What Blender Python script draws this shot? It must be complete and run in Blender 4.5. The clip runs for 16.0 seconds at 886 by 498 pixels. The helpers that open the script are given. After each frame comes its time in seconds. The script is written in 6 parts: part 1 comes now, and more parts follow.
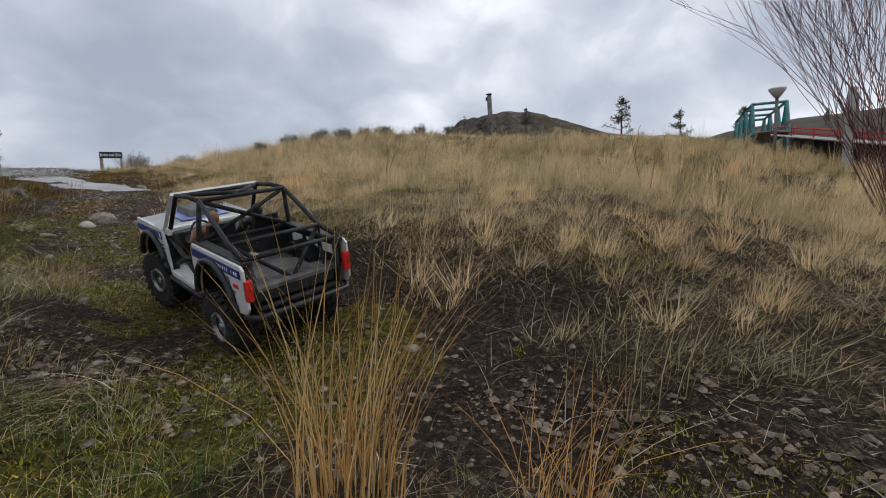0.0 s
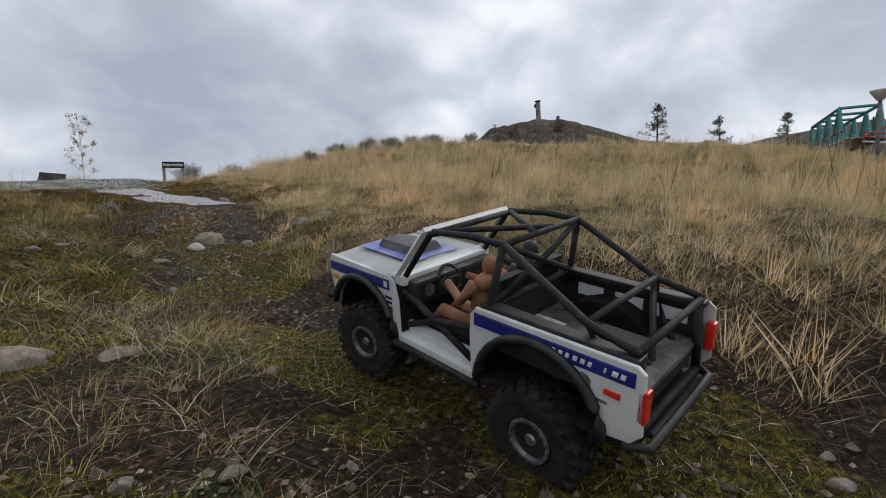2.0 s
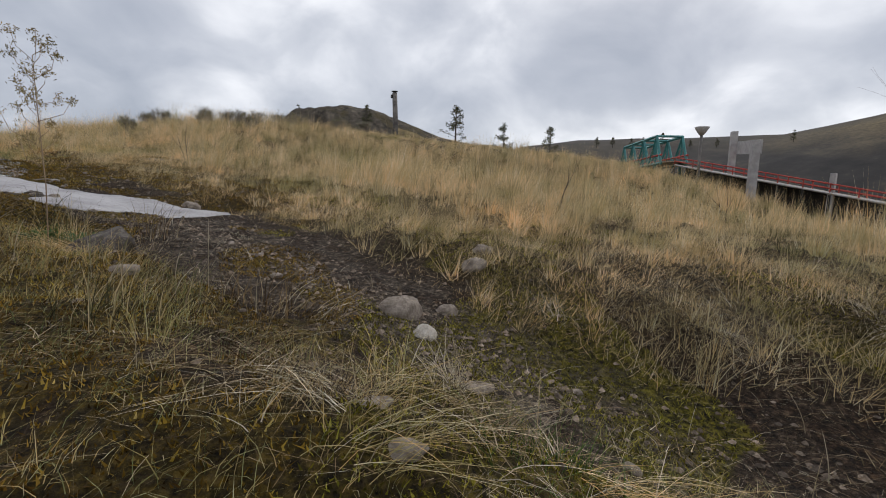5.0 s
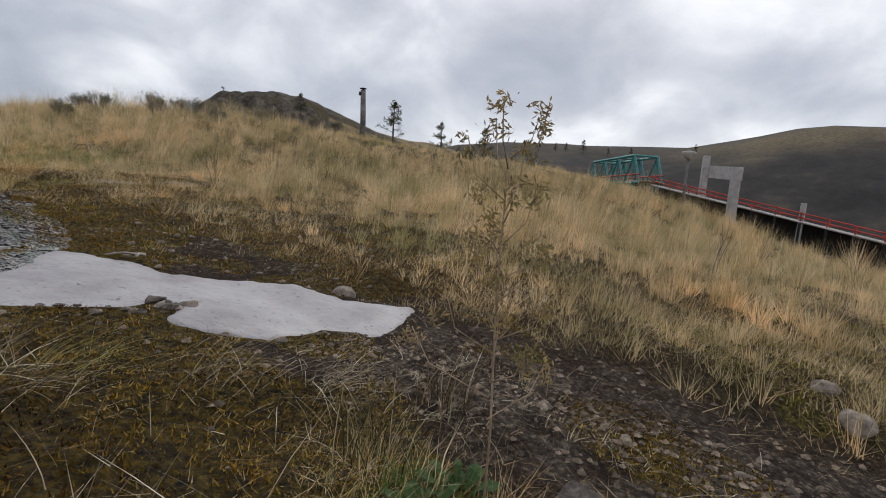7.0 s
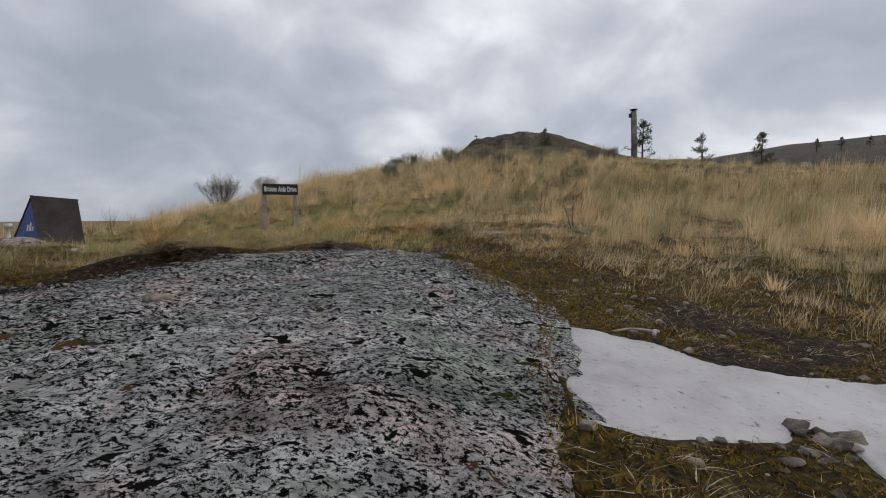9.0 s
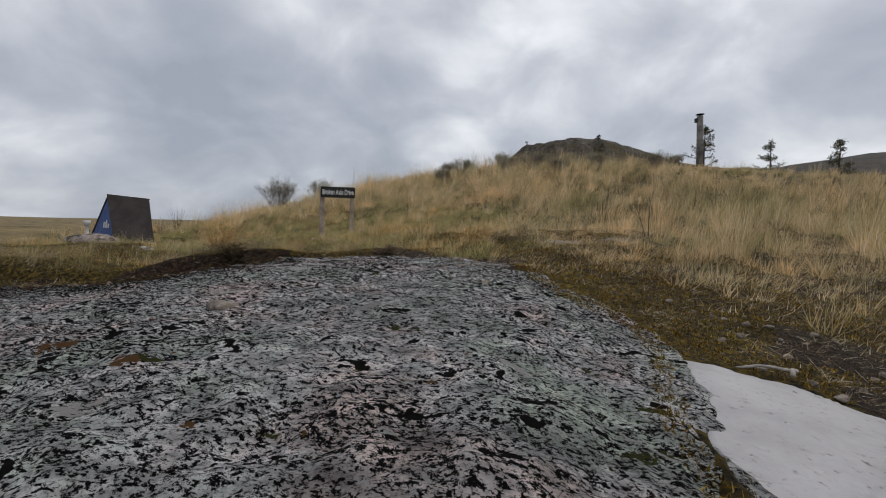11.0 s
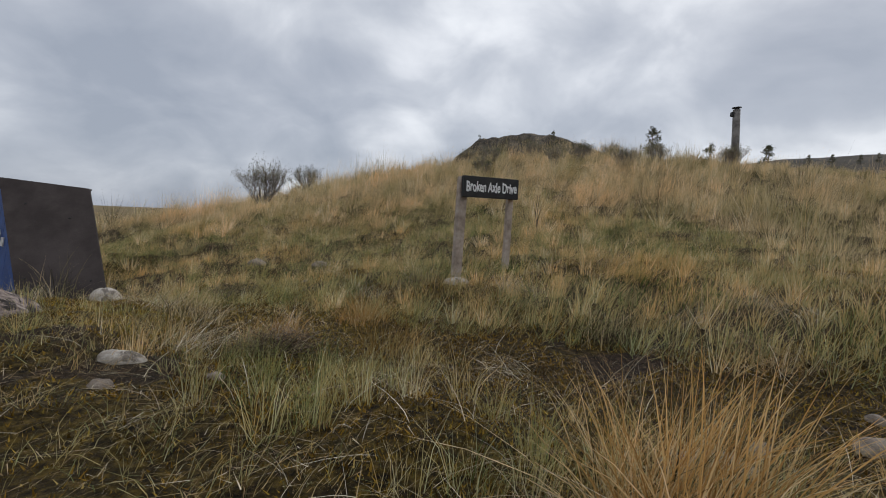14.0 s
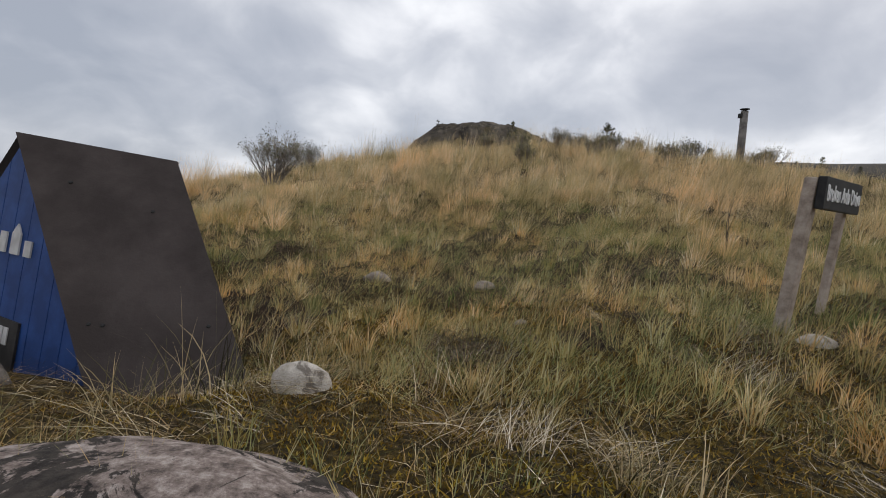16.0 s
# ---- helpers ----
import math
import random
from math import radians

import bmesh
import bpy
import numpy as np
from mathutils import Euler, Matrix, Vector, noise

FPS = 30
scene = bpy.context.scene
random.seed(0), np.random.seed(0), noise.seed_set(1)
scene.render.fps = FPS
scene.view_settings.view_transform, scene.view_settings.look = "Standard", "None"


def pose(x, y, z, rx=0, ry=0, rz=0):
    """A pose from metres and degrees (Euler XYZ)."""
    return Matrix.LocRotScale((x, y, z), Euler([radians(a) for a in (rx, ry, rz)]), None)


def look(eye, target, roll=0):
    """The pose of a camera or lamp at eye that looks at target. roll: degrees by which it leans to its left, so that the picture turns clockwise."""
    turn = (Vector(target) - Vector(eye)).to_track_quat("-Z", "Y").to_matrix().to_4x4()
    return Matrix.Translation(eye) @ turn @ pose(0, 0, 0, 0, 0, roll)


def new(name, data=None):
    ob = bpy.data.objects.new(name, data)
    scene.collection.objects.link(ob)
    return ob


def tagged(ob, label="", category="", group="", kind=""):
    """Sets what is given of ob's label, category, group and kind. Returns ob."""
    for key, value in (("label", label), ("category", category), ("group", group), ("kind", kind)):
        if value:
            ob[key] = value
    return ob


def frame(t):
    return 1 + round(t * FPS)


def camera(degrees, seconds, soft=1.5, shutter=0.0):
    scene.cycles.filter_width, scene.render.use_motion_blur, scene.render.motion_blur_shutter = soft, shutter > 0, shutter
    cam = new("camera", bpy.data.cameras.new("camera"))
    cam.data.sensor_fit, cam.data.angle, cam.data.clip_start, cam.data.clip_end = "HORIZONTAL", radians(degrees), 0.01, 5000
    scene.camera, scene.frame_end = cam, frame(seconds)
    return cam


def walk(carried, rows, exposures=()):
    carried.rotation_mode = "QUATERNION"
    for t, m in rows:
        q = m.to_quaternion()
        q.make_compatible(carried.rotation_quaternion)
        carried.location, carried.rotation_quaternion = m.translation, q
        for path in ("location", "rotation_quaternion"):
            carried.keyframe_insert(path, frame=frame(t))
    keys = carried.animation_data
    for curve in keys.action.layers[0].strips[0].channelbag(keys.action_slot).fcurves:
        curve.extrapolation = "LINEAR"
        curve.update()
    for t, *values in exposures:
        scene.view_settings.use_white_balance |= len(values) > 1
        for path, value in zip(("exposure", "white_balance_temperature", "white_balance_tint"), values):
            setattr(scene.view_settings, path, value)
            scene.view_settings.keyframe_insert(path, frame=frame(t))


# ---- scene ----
cam = camera(88.5, 16.0, soft=1.0)
PATH = [
    (0, (4.241, -4.587, -0.286), (4.022, -2.61, -0.497), -1.4),
    (0.5, (4.16, -4.537, -0.275), (3.829, -2.574, -0.468), -1.1),
    (1, (4.053, -4.491, -0.249), (3.603, -2.55, -0.423), -1.4),
    (1.5, (3.909, -4.437, -0.232), (3.436, -2.502, -0.401), -0.9),
    (2, (3.766, -4.36, -0.237), (3.434, -2.395, -0.411), -1.2),
    (2.5, (3.549, -4.202, -0.21), (3.343, -2.22, -0.385), -0.6),
    (3, (3.331, -4.035, -0.168), (3.223, -2.043, -0.318), 0.1),
    (3.5, (3.123, -3.958, -0.154), (3.158, -1.965, -0.314), 0.8),
    (4, (2.899, -3.939, -0.148), (3.085, -1.957, -0.338), 0.6),
    (6.5, (2.044, -3.291, 0.046), (2.889, -1.494, -0.19), 4.0),
    (7, (1.854, -3.091, 0.092), (2.687, -1.287, -0.138), 4.1),
    (7.5, (1.656, -2.918, 0.094), (2.282, -1.032, -0.125), 2.4),
    (8, (1.451, -2.775, 0.106), (1.757, -0.807, -0.074), 0.3),
    (8.5, (1.356, -2.697, 0.116), (1.352, -0.702, -0.026), -0.6),
    (9, (1.369, -2.709, 0.114), (1.186, -0.722, -0.021), -0.3),
    (9.5, (1.385, -2.717, 0.111), (1.041, -0.75, -0.001), -0.0),
    (12, (0.996, -2.324, 0.138), (0.609, -0.365, 0.026), 1.1),
    (12.5, (0.756, -2.091, 0.167), (0.458, -0.117, 0.046), 1.5),
    (13, (0.544, -1.903, 0.187), (0.361, 0.084, 0.055), 1.9),
    (13.5, (0.308, -1.67, 0.174), (0.153, 0.319, 0.032), 1.7),
    (14, (0.052, -1.443, 0.198), (-0.089, 0.547, 0.06), 2.2),
    (14.5, (-0.125, -1.291, 0.194), (-0.221, 0.702, 0.054), 2.6),
    (15, (-0.317, -1.135, 0.199), (-0.364, 0.859, 0.055), 3.2),
    (15.5, (-0.552, -0.981, 0.216), (-0.575, 1.013, 0.064), 3.8),
    (16, (-0.796, -0.905, 0.207), (-0.706, 1.084, 0.018), 4.9),
]
walk(cam, [(t, look(eye, target, roll)) for t, eye, target, roll in PATH], [(0, 0.38, 6250, 10), (4, 0.34, 6400, 10), (6.5, 0.37, 6450, 10), (8, 0.30, 6450, 10), (9, 0.20, 6450, 10), (12, 0.19, 6450, 9), (14, 0.22, 6350, 9), (15, 0.31, 6450, 9), (16, 0.35, 6500, 10)])

# ---- world, sun ----
TAU = 2 * math.pi


def node(tree, kind, at=None, **values):
    n = tree.nodes.new(kind)
    for key, value in values.items():
        n.inputs[key.replace("_", " ")].default_value = value
    return n


def ramp(tree, source, stops):
    n = tree.nodes.new("ShaderNodeValToRGB")
    while len(n.color_ramp.elements) < len(stops):
        n.color_ramp.elements.new(0.5)
    for element, (place, colour) in zip(n.color_ramp.elements, stops):
        element.position, element.color = place, (*colour, 1) if len(colour) == 3 else colour
    tree.links.new(source, n.inputs[0])
    return n.outputs[0]


def maths(tree, what, a, b=0.0, c=0.0):
    n = tree.nodes.new("ShaderNodeMath")
    n.operation = what
    for slot, value in zip(n.inputs, (a, b, c)):
        if isinstance(value, (int, float)):
            slot.default_value = value
        else:
            tree.links.new(value, slot)
    return n.outputs[0]


def blend(tree, factor, a, b, how="MIX"):
    n = tree.nodes.new("ShaderNodeMix")
    n.data_type, n.blend_type = "RGBA", how
    for slot, value in ((n.inputs[0], factor), (n.inputs[6], a), (n.inputs[7], b)):
        if isinstance(value, (int, float)):
            slot.default_value = value
        elif isinstance(value, tuple):
            slot.default_value = (*value, 1)
        else:
            tree.links.new(value, slot)
    return n.outputs[2]


def noisy(tree, vector, scale, detail=4.0, rough=0.55, distortion=0.0):
    n = node(tree, "ShaderNodeTexNoise", Scale=scale, Detail=detail, Roughness=rough, Distortion=distortion)
    tree.links.new(vector, n.inputs["Vector"])
    return n.outputs["Fac"]


def make_world():
    world = bpy.data.worlds.new("overcast_sky")
    scene.world = world
    world.use_nodes = True
    t = world.node_tree
    t.nodes.clear()
    way = t.nodes.new("ShaderNodeTexCoord").outputs["Generated"]
    split = t.nodes.new("ShaderNodeSeparateXYZ")
    t.links.new(way, split.inputs[0])
    up = maths(t, "ADD", maths(t, "MAXIMUM", split.outputs[2], 0.0), 0.55)
    flat = t.nodes.new("ShaderNodeCombineXYZ")
    t.links.new(maths(t, "DIVIDE", split.outputs[0], up), flat.inputs[0])
    t.links.new(maths(t, "DIVIDE", split.outputs[1], up), flat.inputs[1])
    big = noisy(t, flat.outputs[0], 1.5, 2.0, 0.45, 0.4)
    small = noisy(t, flat.outputs[0], 3.8, 6.0, 0.50, 0.3)
    cover = maths(t, "ADD", maths(t, "MULTIPLY", big, 0.55), maths(t, "MULTIPLY", small, 0.45))
    # the cloud is thinner towards the north-east and thicker low in the west
    thin = maths(t, "ADD", maths(t, "MULTIPLY", split.outputs[0], 0.07), maths(t, "MULTIPLY", split.outputs[2], 0.12))
    cover = maths(t, "ADD", cover, thin)
    clouds = ramp(t, cover, [(0.38, (0.34, 0.37, 0.435)), (0.47, (0.44, 0.465, 0.525)), (0.54, (0.57, 0.59, 0.64)), (0.60, (0.75, 0.762, 0.80)), (0.68, (0.97, 0.975, 0.99))])
    sky = t.nodes.new("ShaderNodeTexSky")
    sky.sky_type, sky.sun_disc, sky.sun_elevation, sky.sun_rotation = "NISHITA", False, radians(38), radians(40)
    out, a, b, add = (t.nodes.new("ShaderNode" + k) for k in ("OutputWorld", "Background", "Background", "AddShader"))
    t.links.new(sky.outputs[0], a.inputs[0])
    a.inputs[1].default_value = 0.006
    t.links.new(clouds, b.inputs[0])
    b.inputs[1].default_value = 0.86
    t.links.new(a.outputs[0], add.inputs[0])
    t.links.new(b.outputs[0], add.inputs[1])
    t.links.new(add.outputs[0], out.inputs[0])


make_world()
lamp_data = bpy.data.lights.new("sun", "SUN")
lamp_data.energy, lamp_data.angle, lamp_data.color = 0.7, radians(25), (1.0, 0.97, 0.93)
sun = new("sun", lamp_data)
sun.matrix_world = look((20, 26, 30), (0, 0, 0))


# ---- materials ----
def material(name, build, rough=0.8, metal=0.0, bump=None, spec=0.4, thin=0.0, coat=0.0):
    """A Principled material. build(tree, place) gives the base colour; bump(tree, place) gives (height, distance)."""
    m = bpy.data.materials.new(name)
    m.use_nodes = True
    t = m.node_tree
    p = t.nodes["Principled BSDF"]
    p.inputs["Roughness"].default_value, p.inputs["Metallic"].default_value = rough, metal
    p.inputs["Specular IOR Level"].default_value = spec
    p.inputs["Coat Weight"].default_value = coat
    place = t.nodes.new("ShaderNodeNewGeometry").outputs["Position"]
    colour = build(t, place)
    if isinstance(colour, tuple):
        p.inputs["Base Color"].default_value = (*colour, 1)
    else:
        t.links.new(colour, p.inputs["Base Color"])
    if bump:
        height, distance = bump(t, place)
        b = t.nodes.new("ShaderNodeBump")
        b.inputs["Strength"].default_value, b.inputs["Distance"].default_value = 1.0, distance
        t.links.new(height, b.inputs["Height"])
        t.links.new(b.outputs[0], p.inputs["Normal"])
    if thin:
        mix, trans = t.nodes.new("ShaderNodeMixShader"), t.nodes.new("ShaderNodeBsdfTranslucent")
        mix.inputs[0].default_value = thin
        if not isinstance(colour, tuple):
            t.links.new(colour, trans.inputs[0])
        else:
            trans.inputs[0].default_value = (*colour, 1)
        t.links.new(p.outputs[0], mix.inputs[1])
        t.links.new(trans.outputs[0], mix.inputs[2])
        t.links.new(mix.outputs[0], t.nodes["Material Output"].inputs["Surface"])
    return m


def own(tree):
    return tree.nodes.new("ShaderNodeTexCoord").outputs["Object"]


def island(tree):
    return tree.nodes.new("ShaderNodeNewGeometry").outputs["Random Per Island"]


def attribute(tree, name):
    n = tree.nodes.new("ShaderNodeAttribute")
    n.attribute_name = name
    return n.outputs["Fac"]


def speckled(base, other, scale, low=0.4, high=0.65, detail=5.0):
    return lambda t, p: ramp(t, noisy(t, own(t), scale, detail, 0.6), [(low, base), (high, other)])


def soil_colour(t, p):
    fine, mid = noisy(t, p, 90, 6, 0.7), noisy(t, p, 14, 5, 0.6)
    earth = ramp(t, fine, [(0.36, (0.005, 0.0035, 0.002)), (0.54, (0.032, 0.018, 0.010)), (0.68, (0.12, 0.072, 0.040))])
    gravel = ramp(t, fine, [(0.34, (0.013, 0.009, 0.006)), (0.52, (0.075, 0.058, 0.043)), (0.70, (0.26, 0.215, 0.17))])
    moss = ramp(t, noisy(t, p, 75, 7, 0.72), [(0.38, (0.005, 0.004, 0.001)), (0.5, (0.070, 0.060, 0.008)), (0.64, (0.24, 0.195, 0.026))])
    # thatch is toned down to carry the shade under and between tufts
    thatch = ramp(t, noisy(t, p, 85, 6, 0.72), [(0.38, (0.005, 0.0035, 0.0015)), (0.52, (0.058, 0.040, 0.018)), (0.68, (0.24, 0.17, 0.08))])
    moss = blend(t, 1.0, moss, blend(t, attribute(t, "east"), (0.74, 0.60, 0.62), (0.92, 0.95, 0.8)), "MULTIPLY")
    c = blend(t, ramp(t, maths(t, "ADD", attribute(t, "mossy"), maths(t, "MULTIPLY", maths(t, "SUBTRACT", mid, 0.5), 1.2)), [(0.42, (0, 0, 0)), (0.58, (1, 1, 1))]), earth, moss)
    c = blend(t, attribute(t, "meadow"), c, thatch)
    c = blend(t, maths(t, "MULTIPLY", attribute(t, "trod"), 0.4), c, earth)
    far = ramp(t, noisy(t, p, 0.35, 5, 0.65), [(0.35, (0.075, 0.062, 0.03)), (0.5, (0.17, 0.125, 0.06)), (0.65, (0.25, 0.185, 0.09))])
    c = blend(t, attribute(t, "far"), c, far)
    woods = ramp(t, noisy(t, p, 0.035, 7, 0.7), [(0.4, (0.018, 0.017, 0.017)), (0.55, (0.032, 0.029, 0.028)), (0.68, (0.065, 0.055, 0.042))])
    c = blend(t, attribute(t, "woods"), c, woods)
    return blend(t, maths(t, "MULTIPLY", attribute(t, "trail"), ramp(t, mid, [(0.42, (0, 0, 0)), (0.58, (1, 1, 1))])), c, gravel)


def knoll_colour(t, p):
    c = ramp(t, noisy(t, p, 0.9, 8, 0.7), [(0.36, (0.032, 0.028, 0.024)), (0.5, (0.09, 0.078, 0.064)), (0.66, (0.19, 0.16, 0.125))])
    return blend(t, ramp(t, noisy(t, p, 0.28, 5, 0.6), [(0.52, (0, 0, 0)), (0.62, (1, 1, 1))]), c, (0.095, 0.078, 0.046))


def lichen_colour(t, p):
    squash = t.nodes.new("ShaderNodeMapping")
    squash.inputs["Rotation"].default_value = (0, 0, radians(-25))
    squash.inputs["Scale"].default_value = (0.8, 1.15, 1)
    t.links.new(p, squash.inputs[0])
    q = squash.outputs[0]

    def mask(scale, low, high, detail=6.0, rough=0.62, swirl_=0.4, top=1.0, where=q):
        return ramp(t, noisy(t, where, scale, detail, rough, swirl_), [(low, (0, 0, 0)), (high, (top, top, top))])

    bare = ramp(t, noisy(t, q, 80, 6, 0.7), [(0.3, (0.004, 0.0035, 0.003)), (0.55, (0.010, 0.008, 0.007)), (0.75, (0.04, 0.031, 0.027))])
    wide = noisy(t, q, 4.5, 4, 0.6)
    grain = maths(t, "ADD", maths(t, "MULTIPLY", noisy(t, q, 135, 8, 0.74, 0.5), 0.54), maths(t, "MULTIPLY", noisy(t, q, 330, 6, 0.7, 0.2), 0.30))
    worn = maths(t, "ADD", maths(t, "MULTIPLY", attribute(t, "rim"), 0.085), maths(t, "MULTIPLY", attribute(t, "sparse"), 0.022))
    flakes = maths(t, "ADD", grain, maths(t, "SUBTRACT", maths(t, "MULTIPLY", wide, 0.10), worn))
    crust = ramp(t, noisy(t, q, 26, 6, 0.65), [(0.32, (0.27, 0.275, 0.275)), (0.47, (0.60, 0.60, 0.595)), (0.60, (0.95, 0.94, 0.93))])
    crust = blend(t, 1.0, crust, ramp(t, noisy(t, q, 190, 6, 0.78), [(0.39, (0.22, 0.205, 0.195)), (0.455, (0.95, 0.95, 0.95)), (0.6, (1.15, 1.15, 1.15))]), "MULTIPLY")
    crust = blend(t, 1.0, crust, ramp(t, noisy(t, p, 5.5, 4, 0.6), [(0.36, (0.80, 0.88, 0.78)), (0.5, (1, 1, 1)), (0.62, (1.10, 0.94, 0.90))]), "MULTIPLY")
    c = blend(t, ramp(t, flakes, [(0.446, (0, 0, 0)), (0.451, (1, 1, 1))]), bare, crust)
    c = blend(t, mask(150, 0.60, 0.62, 4, 0.6, 0, 0.9), c, (0.52, 0.51, 0.51))
    c = blend(t, ramp(t, noisy(t, q, 125, 5, 0.65), [(0.40, (1, 1, 1)), (0.42, (0, 0, 0))]), c, (0.007, 0.006, 0.006))
    c = blend(t, mask(19, 0.665, 0.68, 5), c, (0.055, 0.058, 0.018))
    c = blend(t, mask(15, 0.67, 0.685, 5, where=p), c, (0.15, 0.075, 0.032))
    c = blend(t, mask(26, 0.625, 0.635, 4, 0.55, 0.3), c, (0.008, 0.007, 0.006))
    c = blend(t, mask(12, 0.645, 0.652, 7, 0.66, 0.8, 0.95), c, (0.50, 0.47, 0.45))
    c = blend(t, mask(2.4, 0.54, 0.68, 5, 0.6, 0.4, 0.35), c, bare)
    # soil and dead moss washed over the slab's upper edge, with bare pale chips in it
    rim = attribute(t, "rim")
    dirt = ramp(t, noisy(t, p, 95, 7, 0.75), [(0.36, (0.006, 0.004, 0.003)), (0.5, (0.032, 0.019, 0.010)), (0.6, (0.085, 0.056, 0.024)), (0.7, (0.25, 0.185, 0.10))])
    creep = maths(t, "ADD", maths(t, "MULTIPLY", maths(t, "POWER", rim, 1.7), 0.32), maths(t, "MULTIPLY", noisy(t, p, 15, 9, 0.74, 0.5), 0.70))
    c = blend(t, ramp(t, creep, [(0.50, (0, 0, 0)), (0.52, (1, 1, 1))]), c, dirt)
    chips = maths(t, "ADD", maths(t, "MULTIPLY", rim, 0.05), noisy(t, q, 11, 6, 0.62, 0.6))
    return blend(t, maths(t, "MULTIPLY", ramp(t, rim, [(0.12, (0, 0, 0)), (0.3, (1, 1, 1))]), ramp(t, chips, [(0.67, (0, 0, 0)), (0.68, (1, 1, 1))])), c, (0.50, 0.475, 0.46))


def straw(stops, wide=((0.36, (0.50, 0.53, 0.42)), (0.47, (0.88, 0.86, 0.82)), (0.58, (1.05, 0.98, 0.90)), (0.7, (1.22, 1.05, 0.88))), scale=2.4, tuft=False):
    """Blade colours: by the blade, or mostly by the tuft that it grows in."""
    def build(t, p):
        pick = island(t)
        if tuft:
            both = maths(t, "ADD", maths(t, "MULTIPLY", attribute(t, "tint"), 0.55), maths(t, "MULTIPLY", pick, 0.45))
            pick = maths(t, "ADD", maths(t, "MULTIPLY", both, 1.45), -0.22)
        c = blend(t, 1.0, ramp(t, pick, stops), ramp(t, noisy(t, p, scale, 4, 0.6), wide), "MULTIPLY")
        return blend(t, 1.0, c, ramp(t, noisy(t, p, scale * 3.4, 3, 0.55), [(0.38, (0.66, 0.68, 0.62)), (0.5, (0.98, 0.97, 0.95)), (0.62, (1.12, 1.1, 1.08))]), "MULTIPLY")
    return build


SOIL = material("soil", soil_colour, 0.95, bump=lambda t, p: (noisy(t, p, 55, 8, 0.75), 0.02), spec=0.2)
KNOLL = material("knoll_rock", knoll_colour, 0.95, bump=lambda t, p: (noisy(t, p, 1.4, 8, 0.7), 0.6), spec=0.1)
LICHEN = material("lichen_rock", lichen_colour, 0.95, bump=lambda t, p: (noisy(t, p, 60, 10, 0.8), 0.03), spec=0.05)
ICE = material("old_snow_ice", lambda t, p: blend(t, 1.0, ramp(t, noisy(t, p, 5, 6, 0.6), [(0.35, (0.23, 0.216, 0.22)), (0.5, (0.315, 0.30, 0.305)), (0.65, (0.385, 0.37, 0.375))]), ramp(t, noisy(t, p, 85, 5, 0.65), [(0.30, (0.12, 0.10, 0.09)), (0.34, (0.7, 0.68, 0.66)), (0.42, (1, 1, 1))]), "MULTIPLY"), 0.5, bump=lambda t, p: (noisy(t, p, 40, 6, 0.6), 0.004), spec=0.4)
GRAVEL = material("brown_gravel", lambda t, p: blend(t, 1.0, ramp(t, noisy(t, p, 90, 7, 0.7), [(0.3, (0.07, 0.055, 0.042)), (0.5, (0.19, 0.155, 0.125)), (0.7, (0.36, 0.31, 0.26))]), ramp(t, island(t), [(0.0, (0.35, 0.33, 0.32)), (0.6, (0.8, 0.76, 0.72)), (1.0, (1.4, 1.3, 1.2))]), "MULTIPLY"), 0.9, spec=0.2)
STONE = material("stone", lambda t, p: blend(t, 1.0, ramp(t, noisy(t, p, 60, 8, 0.7), [(0.3, (0.11, 0.09, 0.075)), (0.5, (0.27, 0.235, 0.20)), (0.7, (0.46, 0.41, 0.36))]), ramp(t, island(t), [(0.0, (0.5, 0.5, 0.52)), (0.5, (0.85, 0.82, 0.8)), (1.0, (1.15, 1.08, 1.0))]), "MULTIPLY"), 0.88, bump=lambda t, p: (noisy(t, p, 110, 7, 0.7), 0.006), spec=0.25)
GRANITE = material("stained_granite", lambda t, p: blend(t, ramp(t, noisy(t, p, 16, 8, 0.72, 0.6), [(0.505, (0, 0, 0)), (0.525, (0.95, 0.95, 0.95))]), ramp(t, noisy(t, p, 70, 7, 0.75), [(0.36, (0.09, 0.07, 0.062)), (0.5, (0.27, 0.215, 0.19)), (0.64, (0.52, 0.45, 0.41))]), ramp(t, noisy(t, p, 60, 5, 0.6), [(0.4, (0.016, 0.014, 0.012)), (0.65, (0.06, 0.05, 0.042))])), 0.9, bump=lambda t, p: (noisy(t, p, 80, 8, 0.7), 0.008), spec=0.25)
MOSS = material("moss_fuzz", straw([(0, (0.04, 0.023, 0.007)), (0.35, (0.16, 0.10, 0.018)), (0.7, (0.31, 0.20, 0.034)), (0.9, (0.44, 0.32, 0.055)), (1, (0.54, 0.43, 0.18))], ((0.32, (0.25, 0.19, 0.17)), (0.46, (0.8, 0.72, 0.62)), (0.62, (1.0, 1.0, 0.85)), (0.72, (1.05, 1.15, 0.85))), 4.5), 0.9, spec=0.1, thin=0.2)
GREEN_MOSS = material("green_moss_fuzz", straw([(0, (0.025, 0.020, 0.005)), (0.35, (0.12, 0.10, 0.014)), (0.7, (0.30, 0.26, 0.032)), (1, (0.46, 0.41, 0.09))], ((0.32, (0.3, 0.26, 0.2)), (0.46, (0.85, 0.85, 0.7)), (0.62, (1.05, 1.1, 0.85))), 4.5), 0.9, spec=0.1, thin=0.2)
